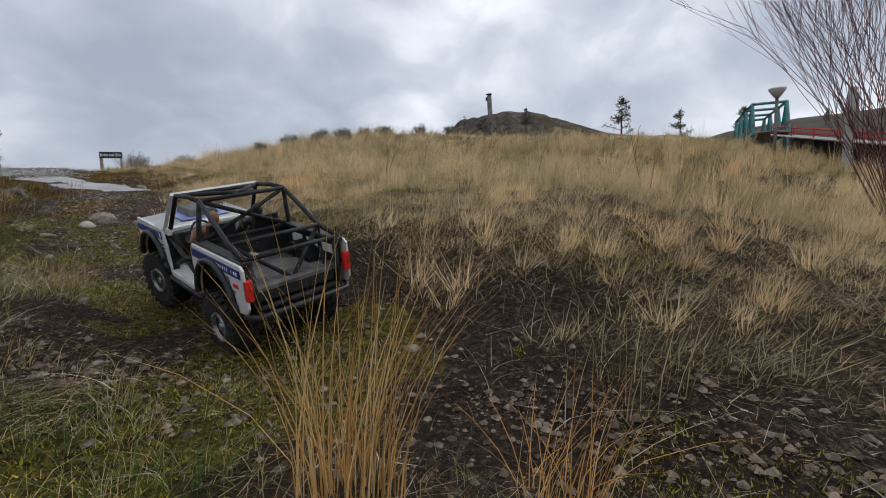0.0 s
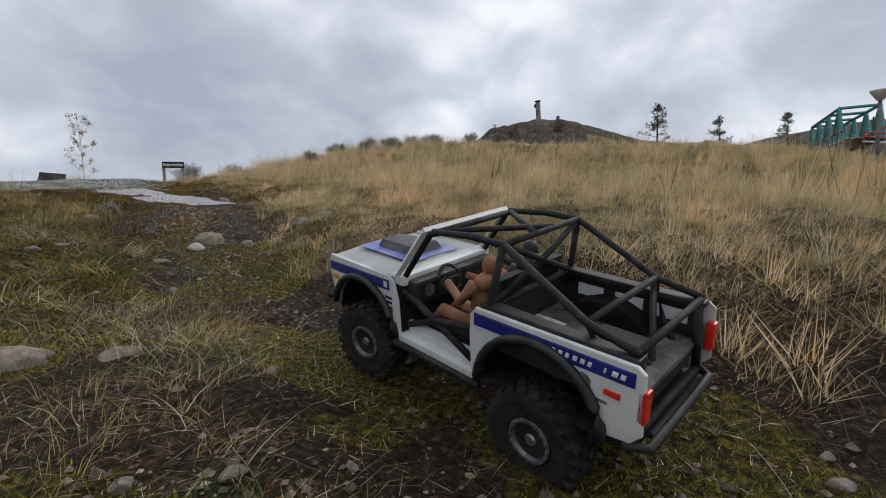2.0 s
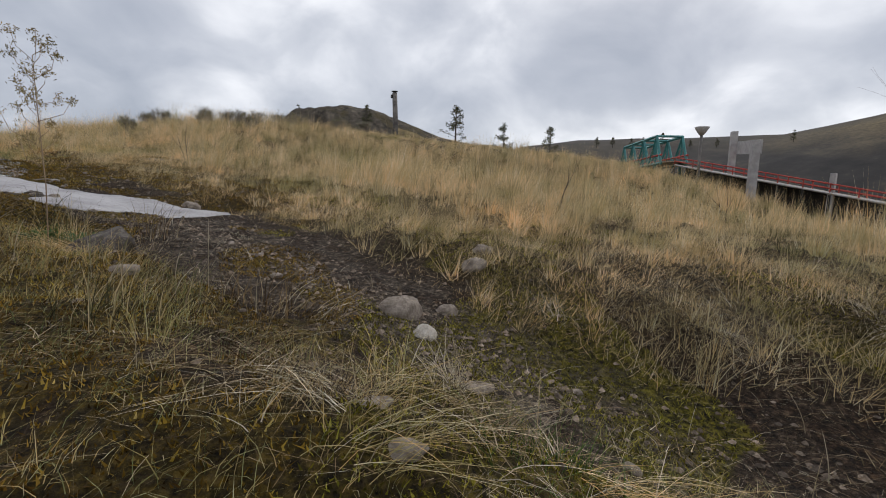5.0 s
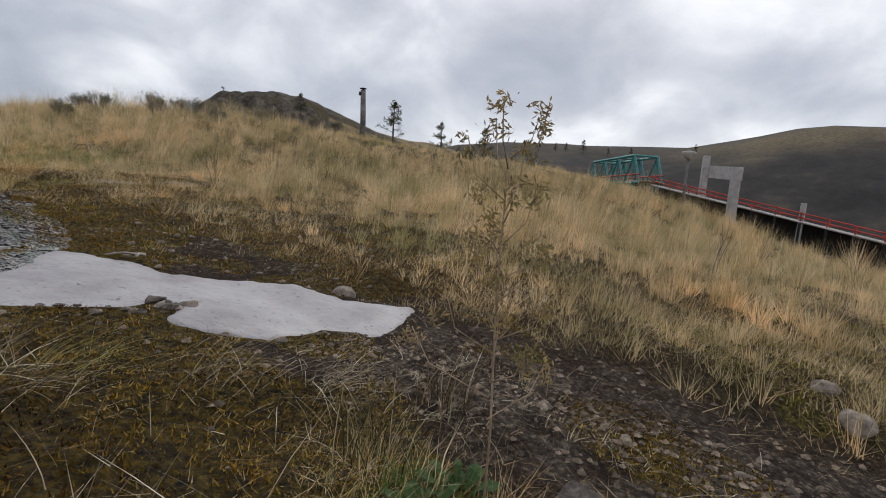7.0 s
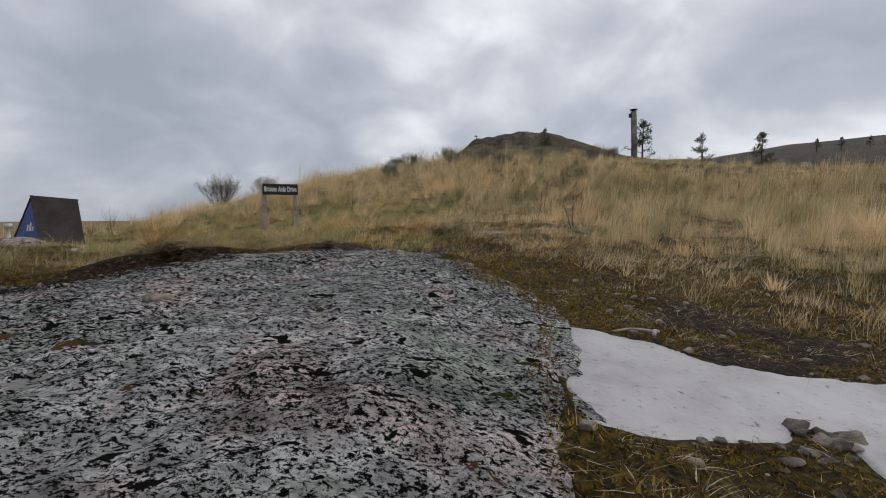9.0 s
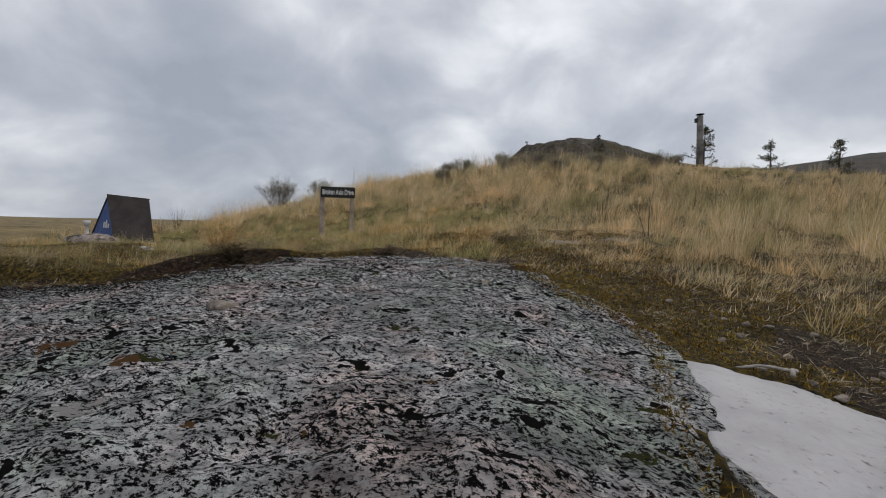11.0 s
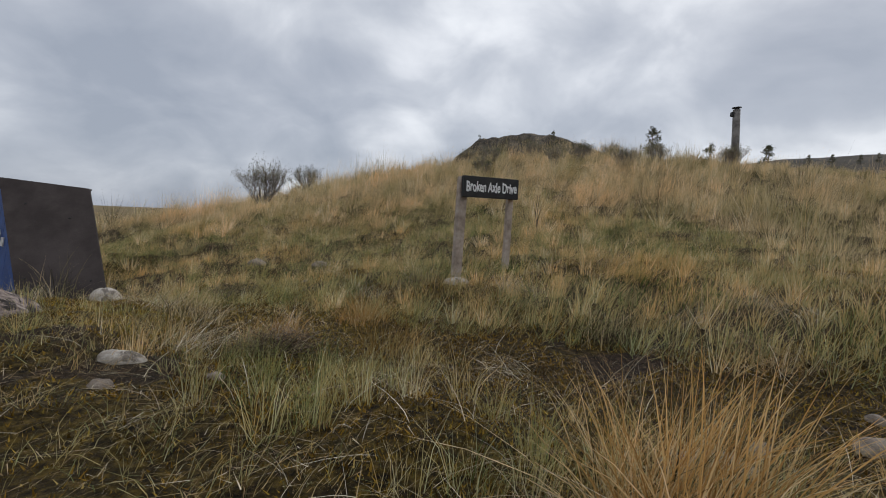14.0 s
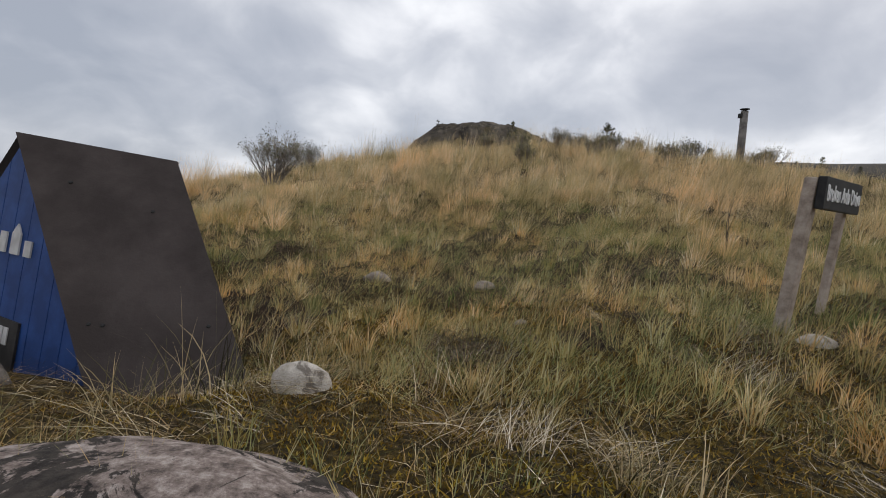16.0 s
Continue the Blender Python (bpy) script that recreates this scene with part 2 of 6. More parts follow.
HILL_GRASS = material("dry_hill_grass", straw([(0, (0.035, 0.033, 0.018)), (0.13, (0.11, 0.105, 0.052)), (0.25, (0.29, 0.25, 0.135)), (0.36, (0.52, 0.42, 0.255)), (0.55, (0.74, 0.61, 0.41)), (0.8, (0.76, 0.57, 0.32)), (0.9, (0.66, 0.46, 0.22)), (1, (0.90, 0.80, 0.62))], ((0.36, (0.55, 0.60, 0.46)), (0.46, (0.92, 0.92, 0.86)), (0.56, (1.05, 1.0, 0.95)), (0.68, (1.2, 1.03, 0.86))), 1.7, True), 0.85, spec=0.12, thin=0.40)
MEADOW_GRASS = material("meadow_grass", straw([(0, (0.10, 0.115, 0.045)), (0.18, (0.22, 0.235, 0.105)), (0.36, (0.42, 0.41, 0.24)), (0.52, (0.57, 0.45, 0.24)), (0.68, (0.62, 0.47, 0.26)), (0.82, (0.62, 0.42, 0.20)), (0.92, (0.68, 0.57, 0.38)), (1, (0.80, 0.71, 0.54))], ((0.36, (0.55, 0.66, 0.45)), (0.46, (0.9, 0.95, 0.8)), (0.54, (1.05, 1.0, 0.9)), (0.66, (1.2, 1.02, 0.80))), 2.6, True), 0.85, spec=0.12, thin=0.28)
LITTER = material("dead_straw", straw([(0, (0.030, 0.018, 0.008)), (0.35, (0.12, 0.074, 0.032)), (0.68, (0.33, 0.23, 0.11)), (0.88, (0.54, 0.44, 0.28)), (1, (0.80, 0.72, 0.57))], ((0.35, (0.6, 0.58, 0.55)), (0.6, (1, 1, 1))), 5.0), 0.8, spec=0.2)
GREEN_GRASS = material("fresh_green_grass", straw([(0, (0.05, 0.10, 0.02)), (0.5, (0.09, 0.16, 0.035)), (1, (0.17, 0.22, 0.07))]), 0.8, spec=0.2, thin=0.3)
ROD_STEMS = material("orange_straw", straw([(0, (0.34, 0.19, 0.06)), (0.5, (0.56, 0.35, 0.13)), (1, (0.72, 0.55, 0.30))]), 0.8, spec=0.2, thin=0.2)


# ---- building helpers ----
def lattice(i, j, seed):
    k = (i * 374761393 + j * 668265263 + seed * 974634777) & 0xFFFFFFFF
    k = ((k ^ (k >> 13)) * 1274126177) & 0xFFFFFFFF
    return ((k ^ (k >> 16)) & 0xFFFFFF) / 0xFFFFFF * 2 - 1


def swirl(x, y, size, octaves=3, seed=1):
    """Smooth noise from -1 to 1 over the plan."""
    total, strength = np.zeros(np.broadcast(x, y).shape), 1.0
    for o in range(octaves):
        u, v = np.asarray(x) / size, np.asarray(y) / size
        i, j = np.floor(u).astype(np.int64), np.floor(v).astype(np.int64)
        a, b = u - i, v - j
        a, b = a * a * (3 - 2 * a), b * b * (3 - 2 * b)
        s = seed + 17 * o
        total = total + strength * ((lattice(i, j, s) * (1 - a) + lattice(i + 1, j, s) * a) * (1 - b) + (lattice(i, j + 1, s) * (1 - a) + lattice(i + 1, j + 1, s) * a) * b)
        size, strength = size / 2.1, strength / 2
    return total / 1.6


def step(a, b, x):
    u = np.clip((np.asarray(x, float) - a) / (b - a), 0, 1)
    return u * u * (3 - 2 * u)


def along(x, y, line):
    """The distance from a polyline, and on which side (positive: to the right of its run)."""
    best, side = np.full(np.shape(x), 1e9), np.zeros(np.shape(x))
    for (ax, ay), (bx, by) in zip(line, line[1:]):
        dx, dy = bx - ax, by - ay
        u = np.clip(((x - ax) * dx + (y - ay) * dy) / (dx * dx + dy * dy), 0, 1)
        d = np.hypot(x - ax - u * dx, y - ay - u * dy)
        s = np.sign((x - ax) * dy - (y - ay) * dx)
        side = np.where(d < best, s, side)
        best = np.minimum(best, d)
    return best, side


TRAIL = [(5.4, -4.5), (4.5, -4.1), (3.7, -3.72), (3.1, -3.3), (2.62, -2.85), (2.25, -2.4), (1.85, -2.12), (1.3, -1.75), (0.8, -1.15), (0.3, -0.75), (-0.3, -0.45), (-0.9, 0.1)]
FOOTWAY = [(4.9, -4.9), (4.24, -4.6), (3.77, -4.36), (3.12, -3.96), (2.9, -3.94), (2.04, -3.29), (1.4, -2.72), (1.0, -2.32), (0.3, -1.67), (-0.3, -1.14), (-0.8, -0.9)]
BOWL = [-0.088, 0.621, 0.368, 0.025, -0.132, 0.033, 0.423, -0.019, -0.046, -0.097, -0.013, 0.014, -0.055, -0.016, -0.075]
SWELLS = [(-1, -1.4, 0.09), (-1, -0.4, 0.091), (-1, 0.6, -0.174), (0, -1.4, -0.062), (0, -0.4, -0.04), (0, 0.6, 0.015), (1, -2.4, 0.104), (1, -1.4, 0.156), (2, -3.4, 0.092), (2, -2.4, -0.017), (2, -1.4, -0.098), (2, -0.4, 0.055), (3, -4.4, 0.009), (3, -3.4, -0.076), (3, -1.4, 0.123), (4, -4.4, -0.034), (4, -3.4, 0.105), (4, -0.4, 0.036), (4, 0.6, -0.138), (5, -2.4, 0.151), (5, -1.4, -0.075), (5, 0.6, -0.015)]


def land(x, y):
    """The lie of the land, without its small roughness."""
    x, y = np.asarray(x, float), np.asarray(y, float)
    u, v = 2.8 * np.tanh((x - 1) / 14), 2.8 * np.tanh((y + 1) / 14)
    z, k = np.zeros(np.broadcast(x, y).shape), 0
    for i in range(5):
        for j in range(5 - i):
            z, k = z + BOWL[k] * u ** i * v ** j, k + 1
    for a, b, c in SWELLS:
        z = z + c * np.exp(-((x - a) ** 2 + (y - b) ** 2) / 1.28)
    d, _ = along(x, y, TRAIL)
    z = z - 0.075 * np.exp(-(d / 0.3) ** 2) * step(2.5, 3.1, x) * step(4.6, 4.1, x)
    z = z - 0.30 * np.exp(-((x + 4.6) ** 2 + (y - 5.4) ** 2) / 5) - 0.26 * np.exp(-((x - 6.2) ** 2 + (y - 5.6) ** 2) / 3)
    z = z + 0.15 * np.exp(-((x - 0.4) ** 2 / 5 + (y - 5.0) ** 2 / 3))
    z = z - 0.045 * np.exp(-((x + 1.0) ** 2 + (y + 0.42) ** 2) / 0.16) - 0.12 * np.exp(-((x + 1.62) ** 2 + (y - 0.02) ** 2) / 0.10) - 0.09 * np.exp(-((x + 1.2) ** 2 + (y + 0.08) ** 2) / 0.05)
    z = z - 0.26 * np.exp(-((x + 3.6) ** 2 + (y - 2.1) ** 2) / 1.0) - 0.055 * np.exp(-((x + 2.2) ** 2 + (y - 3.6) ** 2) / 2) - 0.28 * np.exp(-((x + 6.3) ** 2 + (y - 7.2) ** 2) / 7)
    z = z - 0.24 * np.exp(-((x - 6.3) ** 2 / 4.5 + (y - 5.9) ** 2 / 2.5)) - 0.10 * np.exp(-((x - 4.6) ** 2 / 1.2 + (y - 5.6) ** 2 / 3))
    z = z - 0.26 * step(-1.75, -3.0, x) * step(4.6, 2.6, y) - 0.11 * np.exp(-((x + 1.85) ** 2 + (y + 0.8) ** 2) / 0.22)
    # the valley round the hill, the rocky knoll and the mountains
    r, az = np.hypot(x, y), np.degrees(np.arctan2(x, y))
    out = step(11, 26, r)
    west = step(-15, -60, az) * step(-170, -100, az)
    valley = -5.0 + 3.6 * west + 1.2 * swirl(x, y, 18, 3, 5) * step(15, 40, r)
    z = z * (1 - out) + valley * out
    ridge = 5.0 + np.interp(x, [-30, -6, -3, 0, 3, 6, 9, 12, 16, 20, 28, 40, 60], [3, 6.2, 9.0, 10.5, 11.5, 12.0, 11.7, 10.6, 9.5, 8.6, 7.7, 7.0, 4])
    knoll = np.exp(-((y - 60) / 14) ** 2) * np.exp(-((x - 14) / 40) ** 4)
    z = z + ridge * knoll + knoll * (0.9 * swirl(x, y, 7, 4, 9))
    tall = np.interp(az, [-180, -120, -75, -50, -30, 10, 25, 31.5, 35, 38.5, 42, 51, 56.5, 60, 62.5, 65, 68, 72, 85, 110, 180], [40, 16, 3, -2, 0, 20, 65, 69, 70.5, 72, 71, 71, 80, 88.5, 93, 93.5, 90, 84, 80, 70, 40])
    z = z + tall * step(180, 560, r) * (1 + 0.05 * swirl(x, y, 90, 4, 3)) - 22 * step(60, 160, r) * step(30, 60, az) * step(170, 110, az) * (1 - step(180, 420, r))
    return z


ROCK_SHAPE = ((0.5, -2.15), [0.99, 1.06, 1.08, 1.08, 1.0, 0.97, 0.90, 0.80, 0.74, 0.86, 1.10, 1.15, 1.1, 1.0, 0.95, 0.9, 0.85, 0.8, 0.78, 0.80, 0.84, 0.88, 0.92, 0.96])


def rock_depth(x, y):
    """How far inside the lichen slab's outline a place lies, in metres (negative outside)."""
    (cx, cy), reach = ROCK_SHAPE
    a = np.degrees(np.arctan2(y - cy, x - cx)) % 360
    edge = np.interp(a, np.arange(25) * 15, reach + reach[:1])
    return edge - np.hypot(x - cx, y - cy) + 0.05 * swirl(x, y, 0.25, 4, 31)


SNOW_EDGE = [(1.495, -2.24), (1.46, -2.155), (1.495, -2.05), (1.515, -1.90), (1.57, -1.895), (1.66, -1.93), (1.735, -2.0), (1.82, -1.985), (1.9, -1.99), (1.985, -1.98), (2.06, -2.01), (2.15, -2.07), (2.225, -2.11), (2.17, -2.2), (2.12, -2.255), (2.01, -2.245), (1.9, -2.29), (1.81, -2.285), (1.765, -2.26), (1.765, -2.19), (1.735, -2.16), (1.68, -2.205), (1.61, -2.225), (1.54, -2.235)]


def snow_depth(x, y):
    x, y = x + 0.024 * swirl(x, y, 0.08, 4, 41), y + 0.024 * swirl(x, y, 0.08, 4, 43)
    d, _ = along(x, y, SNOW_EDGE + SNOW_EDGE[:1])
    inside = np.zeros(np.shape(x), bool)
    for (ax, ay), (bx, by) in zip(SNOW_EDGE, SNOW_EDGE[1:] + SNOW_EDGE[:1]):
        inside ^= ((ay > y) != (by > y)) & (x < (bx - ax) * (y - ay) / (by - ay + 1e-12) + ax)
    return np.where(inside, d, -d)


def rough_land(x, y):
    """The ground with its hummocks, worn trail and grain."""
    near = 1 - step(7, 12, np.hypot(x - 1, y))
    d, side = along(x, y, TRAIL)
    lump = np.where(side > 0, 0.026, 0.042) * step(0.0, 0.25, d) * swirl(x, y, 0.42, 4, 11) + 0.012 * swirl(x, y, 0.09, 3, 12)
    bank = step(0.16, 0.5, d) * 0.03 * (1 - step(0.9, 1.6, d)) - 0.012
    calm = np.maximum(step(-0.03, 0.06, rock_depth(x, y)), step(-0.06, 0.02, snow_depth(x, y)))
    tamed = 1 - 0.65 * (1 - step(0.1, 0.3, d))
    z = land(x, y) + near * (1 - calm) * (lump * tamed + bank)
    rd = rock_depth(x, y)
    z = z + 0.026 * step(0.01, -0.05, rd) * step(-0.42, -0.12, rd) * step(-1.75, -1.55, y) * step(1.1, 0.7, x)
    z = z - 0.03 * step(-0.01, 0.08, rd) - 0.016 * step(-0.02, 0.03, snow_depth(x, y))
    return z


def ground_at(x, y):
    return float(rough_land(np.array([float(x)]), np.array([float(y)]))[0])


def mesh_of(name, verts, loops, starts, mats, smooth=True):
    """A mesh from flat arrays: vertices (n, 3), vertex numbers, and where each face starts."""
    me = bpy.data.meshes.new(name)
    me.vertices.add(len(verts))
    me.vertices.foreach_set("co", np.ascontiguousarray(verts, np.float32).ravel())
    me.loops.add(len(loops))
    me.loops.foreach_set("vertex_index", np.ascontiguousarray(loops, np.int32))
    me.polygons.add(len(starts))
    me.polygons.foreach_set("loop_start", np.ascontiguousarray(starts, np.int32))
    me.update(calc_edges=True)
    me.polygons.foreach_set("use_smooth", np.full(len(starts), smooth))
    for m in mats:
        me.materials.append(m)
    return me


def grid_mesh(name, xs, ys, height, mat):
    gx, gy = np.meshgrid(xs, ys)
    verts = np.stack([gx.ravel(), gy.ravel(), height.ravel()], 1)
    n, m = len(xs), len(ys)
    i = (np.arange(m - 1)[:, None] * n + np.arange(n - 1)[None, :]).ravel()
    loops = np.stack([i, i + 1, i + n + 1, i + n], 1).ravel()
    return mesh_of(name, verts, loops, np.arange(len(i)) * 4, [mat]), gx, gy


# ---- ground ----
def spread(low, high, fine, reach):
    out, gap, a, b = [], fine, low, high
    while b < reach:
        gap *= 1.13
        a, b = a - gap, b + gap
        out += [a, b]
    return np.array(sorted(out + list(np.arange(low, high + 1e-6, fine))))


def build_ground():
    xs, ys = spread(-2.6, 5.6, 0.032, 1500), spread(-5.0, 2.2, 0.032, 1500)
    gx, gy = np.meshgrid(xs, ys)
    me, gx, gy = grid_mesh("ground", xs, ys, rough_land(gx, gy), SOIL)
    d, side = along(gx, gy, TRAIL)
    r, az = np.hypot(gx, gy), np.degrees(np.arctan2(gx, gy))
    west_part = step(1.9, 2.2, gx) * (1 - 0.75 * step(2.8, 3.2, gx))
    for name, values in (("trail", (1 - step(0.12, 0.32, d + 0.08 * swirl(gx, gy, 0.3, 3, 77))) * west_part), ("meadow", step(0.12, 0.5, d + 0.14 * swirl(gx, gy, 0.25, 4, 78)) * np.where(side > 0, 1.0, 0.3 + 0.65 * step(0.9, 2.2, d + 0.3 * swirl(gx, gy, 0.6, 3, 79))) * step(0.03, 0.22, -rock_depth(gx, gy)) * step(0.08, 0.24, np.hypot(gx - 4.3, (gy + 3.74) * 1.6) + 0.1 * swirl(gx, gy, 0.2, 3, 82))), ("far", step(7, 14, r)), ("trod", (1 - step(0.12, 0.30, d + 0.08 * swirl(gx, gy, 0.2, 3, 80))) * step(-0.2, 0.1, gx) * step(1.5, 1.2, gx)), ("east", step(2.4, 3.0, gx)), ("mossy", step(-0.12, 0.22, swirl(gx, gy, 0.3, 3, 111) - np.where((d < 0.28) & (gx > 2.1) & (gx < 2.9), 0.35, np.where(gx > 2.5, np.where(d < 0.38, 0.06, -0.12), -0.35)) - 0.35 * step(-0.15, -0.04, rock_depth(gx, gy)) * step(0.8, 0.6, gx) * step(-1.8, -1.7, gy) - 0.8 * step(4.2, 4.8, gx + 0.3 * swirl(gx, gy, 0.4, 3, 141)))), ("woods", step(90, 200, r) * step(12, 22, az) * (1 - (0.15 + 0.45 * step(48, 58, az)) * step(385, 420, r + 30 * swirl(gx, gy, 50, 3, 6)) * (1 - 0.8 * step(440, 520, r))))):
        me.attributes.new(name, "FLOAT", "POINT").data.foreach_set("value", np.ascontiguousarray(values.ravel(), np.float32))
    tagged(new("ground", me), "dry brown earth with yellow-green moss, gravel and thatch", "ground", kind="structure")


def build_patch(name, box, fine, height, inside, mat, label, category):
    """A patch of another surface that lies in the ground, cut along its own outline."""
    xs, ys = np.arange(box[0], box[1], fine), np.arange(box[2], box[3], fine)
    gx, gy = np.meshgrid(xs, ys)
    me, gx, gy = grid_mesh(name, xs, ys, height(gx, gy), mat)
    bm = bmesh.new()
    bm.from_mesh(me)
    keep = inside(gx, gy).ravel()
    bm.verts.ensure_lookup_table()
    bmesh.ops.delete(bm, geom=[v for v in bm.verts if not keep[v.index]], context="VERTS")
    bm.to_mesh(me)
    bm.free()
    at = np.array([v.co[:2] for v in me.vertices])
    rim = (1 - step(0.05, 0.75, rock_depth(at[:, 0], at[:, 1]))) * step(-2.1, -1.55, at[:, 1]) * (1 - 0.72 * step(0.4, 0.75, at[:, 0]))
    me.attributes.new("rim", "FLOAT", "POINT").data.foreach_set("value", np.ascontiguousarray(rim, np.float32))
    sparse = np.maximum(0.35 * step(0.95, 1.3, at[:, 0] + 0.2 * swirl(at[:, 0], at[:, 1], 0.3, 3, 53)), step(-2.5, -1.9, at[:, 1] + 0.25 * swirl(at[:, 0], at[:, 1], 0.35, 3, 54)) * step(1.1, 0.8, at[:, 0]))
    me.attributes.new("sparse", "FLOAT", "POINT").data.foreach_set("value", np.ascontiguousarray(sparse, np.float32))
    return tagged(new(name, me), label, category, kind="structure")


def rock_height(x, y):
    d = rock_depth(x, y)
    return land(x, y) - 0.005 + 0.027 * step(-0.03, 0.25, d) - 0.05 * (1 - step(-0.10, -0.01, d)) + 0.011 * swirl(x, y, 0.33, 5, 51) * step(0, 0.1, d) + 0.0075 * swirl(x, y, 0.055, 4, 52) + 0.0045 * swirl(x, y, 0.022, 2, 55)


def snow_height(x, y):
    d = snow_depth(x, y)
    return land(x, y) - 0.0035 + 0.006 * swirl(x, y, 0.16, 5, 61) + 0.003 * swirl(x, y, 0.04, 2, 62) + 0.004 * step(0.0, 0.1, d) - 0.02 * (1 - step(-0.03, 0.0, d))


build_ground()
build_patch("lichen_slab", (-0.75, 1.65, -3.3, -0.95), 0.007, rock_height, lambda x, y: rock_depth(x, y) > -0.10, LICHEN, "flat bedrock slab mottled with pale and black lichen", "rock")
build_patch("ice_sheet", (1.38, 2.32, -2.4, -1.83), 0.0065, snow_height, lambda x, y: snow_depth(x, y) > -0.025, ICE, "thin sheet of old white ice on the trail", "ice")


# ---- parts ----
def part(name, bm, mat, parent=None, label="", smooth=False, at=None):
    """Links a bmesh as one mesh object, under a thing or a part where one is given."""
    me = bpy.data.meshes.new(name)
    bmesh.ops.recalc_face_normals(bm, faces=bm.faces[:])
    bm.normal_update()
    bm.to_mesh(me)
    bm.free()
    me.materials.append(mat)
    if smooth:
        for f in me.polygons:
            f.use_smooth = True
    ob = new(name, me)
    if at is not None:
        ob.matrix_basis = at
    if parent is not None:
        ob.parent = parent
    if label:
        ob["label"] = label
    return ob


def thing(name, m, label, category, group="", kind=""):
    ob = new(name)
    ob.empty_display_size = 0.05
    ob.matrix_basis = m
    return tagged(ob, label, category, group, kind)


def box(x0, x1, y0, y1, z0, z1, bevel=0.0):
    bm = bmesh.new()
    bmesh.ops.create_cube(bm, size=1)
    for v in bm.verts:
        v.co = Vector(((x0 + x1) / 2 + v.co.x * (x1 - x0), (y0 + y1) / 2 + v.co.y * (y1 - y0), (z0 + z1) / 2 + v.co.z * (z1 - z0)))
    if bevel:
        bmesh.ops.bevel(bm, geom=bm.edges[:], offset=bevel, segments=2, affect="EDGES", profile=0.6)
    return bm


def tube(points, radius, sides=8, bm=None, taper=1.0):
    """A round bar through points."""
    bm = bm or bmesh.new()
    points = [Vector(p) for p in points]
    rings = []
    for i, p in enumerate(points):
        d = (points[min(i + 1, len(points) - 1)] - points[max(i - 1, 0)]).normalized()
        a = d.cross(Vector((0, 0, 1)) if abs(d.z) < 0.9 else Vector((1, 0, 0))).normalized()
        b = d.cross(a)
        r = radius * (1 + (taper - 1) * i / (len(points) - 1))
        rings.append([bm.verts.new(p + r * (math.cos(TAU * k / sides) * a + math.sin(TAU * k / sides) * b)) for k in range(sides)])
    for u, v in zip(rings, rings[1:]):
        for k in range(sides):
            bm.faces.new((u[k], u[(k + 1) % sides], v[(k + 1) % sides], v[k]))
    bm.faces.new(rings[0][::-1])
    bm.faces.new(rings[-1])
    return bm


def slab(outline, thickness, way):
    """A flat board from an outline of 3D points, made thick along way."""
    bm = bmesh.new()
    face = bm.faces.new([bm.verts.new(p) for p in outline])
    made = bmesh.ops.extrude_face_region(bm, geom=[face])
    bmesh.ops.translate(bm, vec=Vector(way).normalized() * thickness, verts=[g for g in made["geom"] if isinstance(g, bmesh.types.BMVert)])
    bmesh.ops.recalc_face_normals(bm, faces=bm.faces[:])
    return bm


def turned(profile, sides=24, axis="Z"):
    """A body turned about an axis from (radius, height) pairs."""
    bm = bmesh.new()
    rings = []
    for r, h in profile:
        rings.append([bm.verts.new((r * math.cos(TAU * k / sides), r * math.sin(TAU * k / sides), h)) for k in range(sides)])
    for u, v in zip(rings, rings[1:]):
        for k in range(sides):
            bm.faces.new((u[k], u[(k + 1) % sides], v[(k + 1) % sides], v[k]))
    if profile[0][0] > 1e-6:
        bm.faces.new(rings[0][::-1])
    if profile[-1][0] > 1e-6:
        bm.faces.new(rings[-1])
    bmesh.ops.remove_doubles(bm, verts=bm.verts[:], dist=1e-7)
    if axis == "Y":
        bmesh.ops.rotate(bm, cent=(0, 0, 0), matrix=Matrix.Rotation(radians(-90), 3, "X"), verts=bm.verts[:])
    return bm


def joined(*parts):
    bm = bmesh.new()
    for other in parts:
        me = bpy.data.meshes.new("join")
        other.to_mesh(me)
        other.free()
        bm.from_mesh(me)
        bpy.data.meshes.remove(me)
    return bm


def boulder_mesh(seed, sx, sy, sz, rough=0.22, cuts=3):
    bm = bmesh.new()
    bmesh.ops.create_icosphere(bm, subdivisions=cuts, radius=1)
    off = Vector((seed * 3.7, seed * 1.3, seed * 7.1))
    # broken stones have flat faces
    rng = random.Random(seed)
    facets = [(Vector((rng.gauss(0, 1), rng.gauss(0, 1), rng.gauss(0, 1))).normalized(), rng.uniform(0.55, 0.8)) for _ in range(9)] if rough > 0.3 else []
    for v in bm.verts:
        n = v.co.normalized()
        p = n * (1 + rough * noise.noise(n * 1.3 + off) + rough * 0.5 * noise.noise(n * 3.1 + off))
        for way, reach in facets:
            p = p - way * max(p.dot(way) - reach, 0)
        v.co = Vector((p.x * sx, p.y * sy, max(p.z, -0.6) * sz))
    return bm


# ---- more materials ----
def plain(name, a, b, scale=30, rough=0.6, **k):
    return material(name, speckled(a, b, scale), rough, **k)


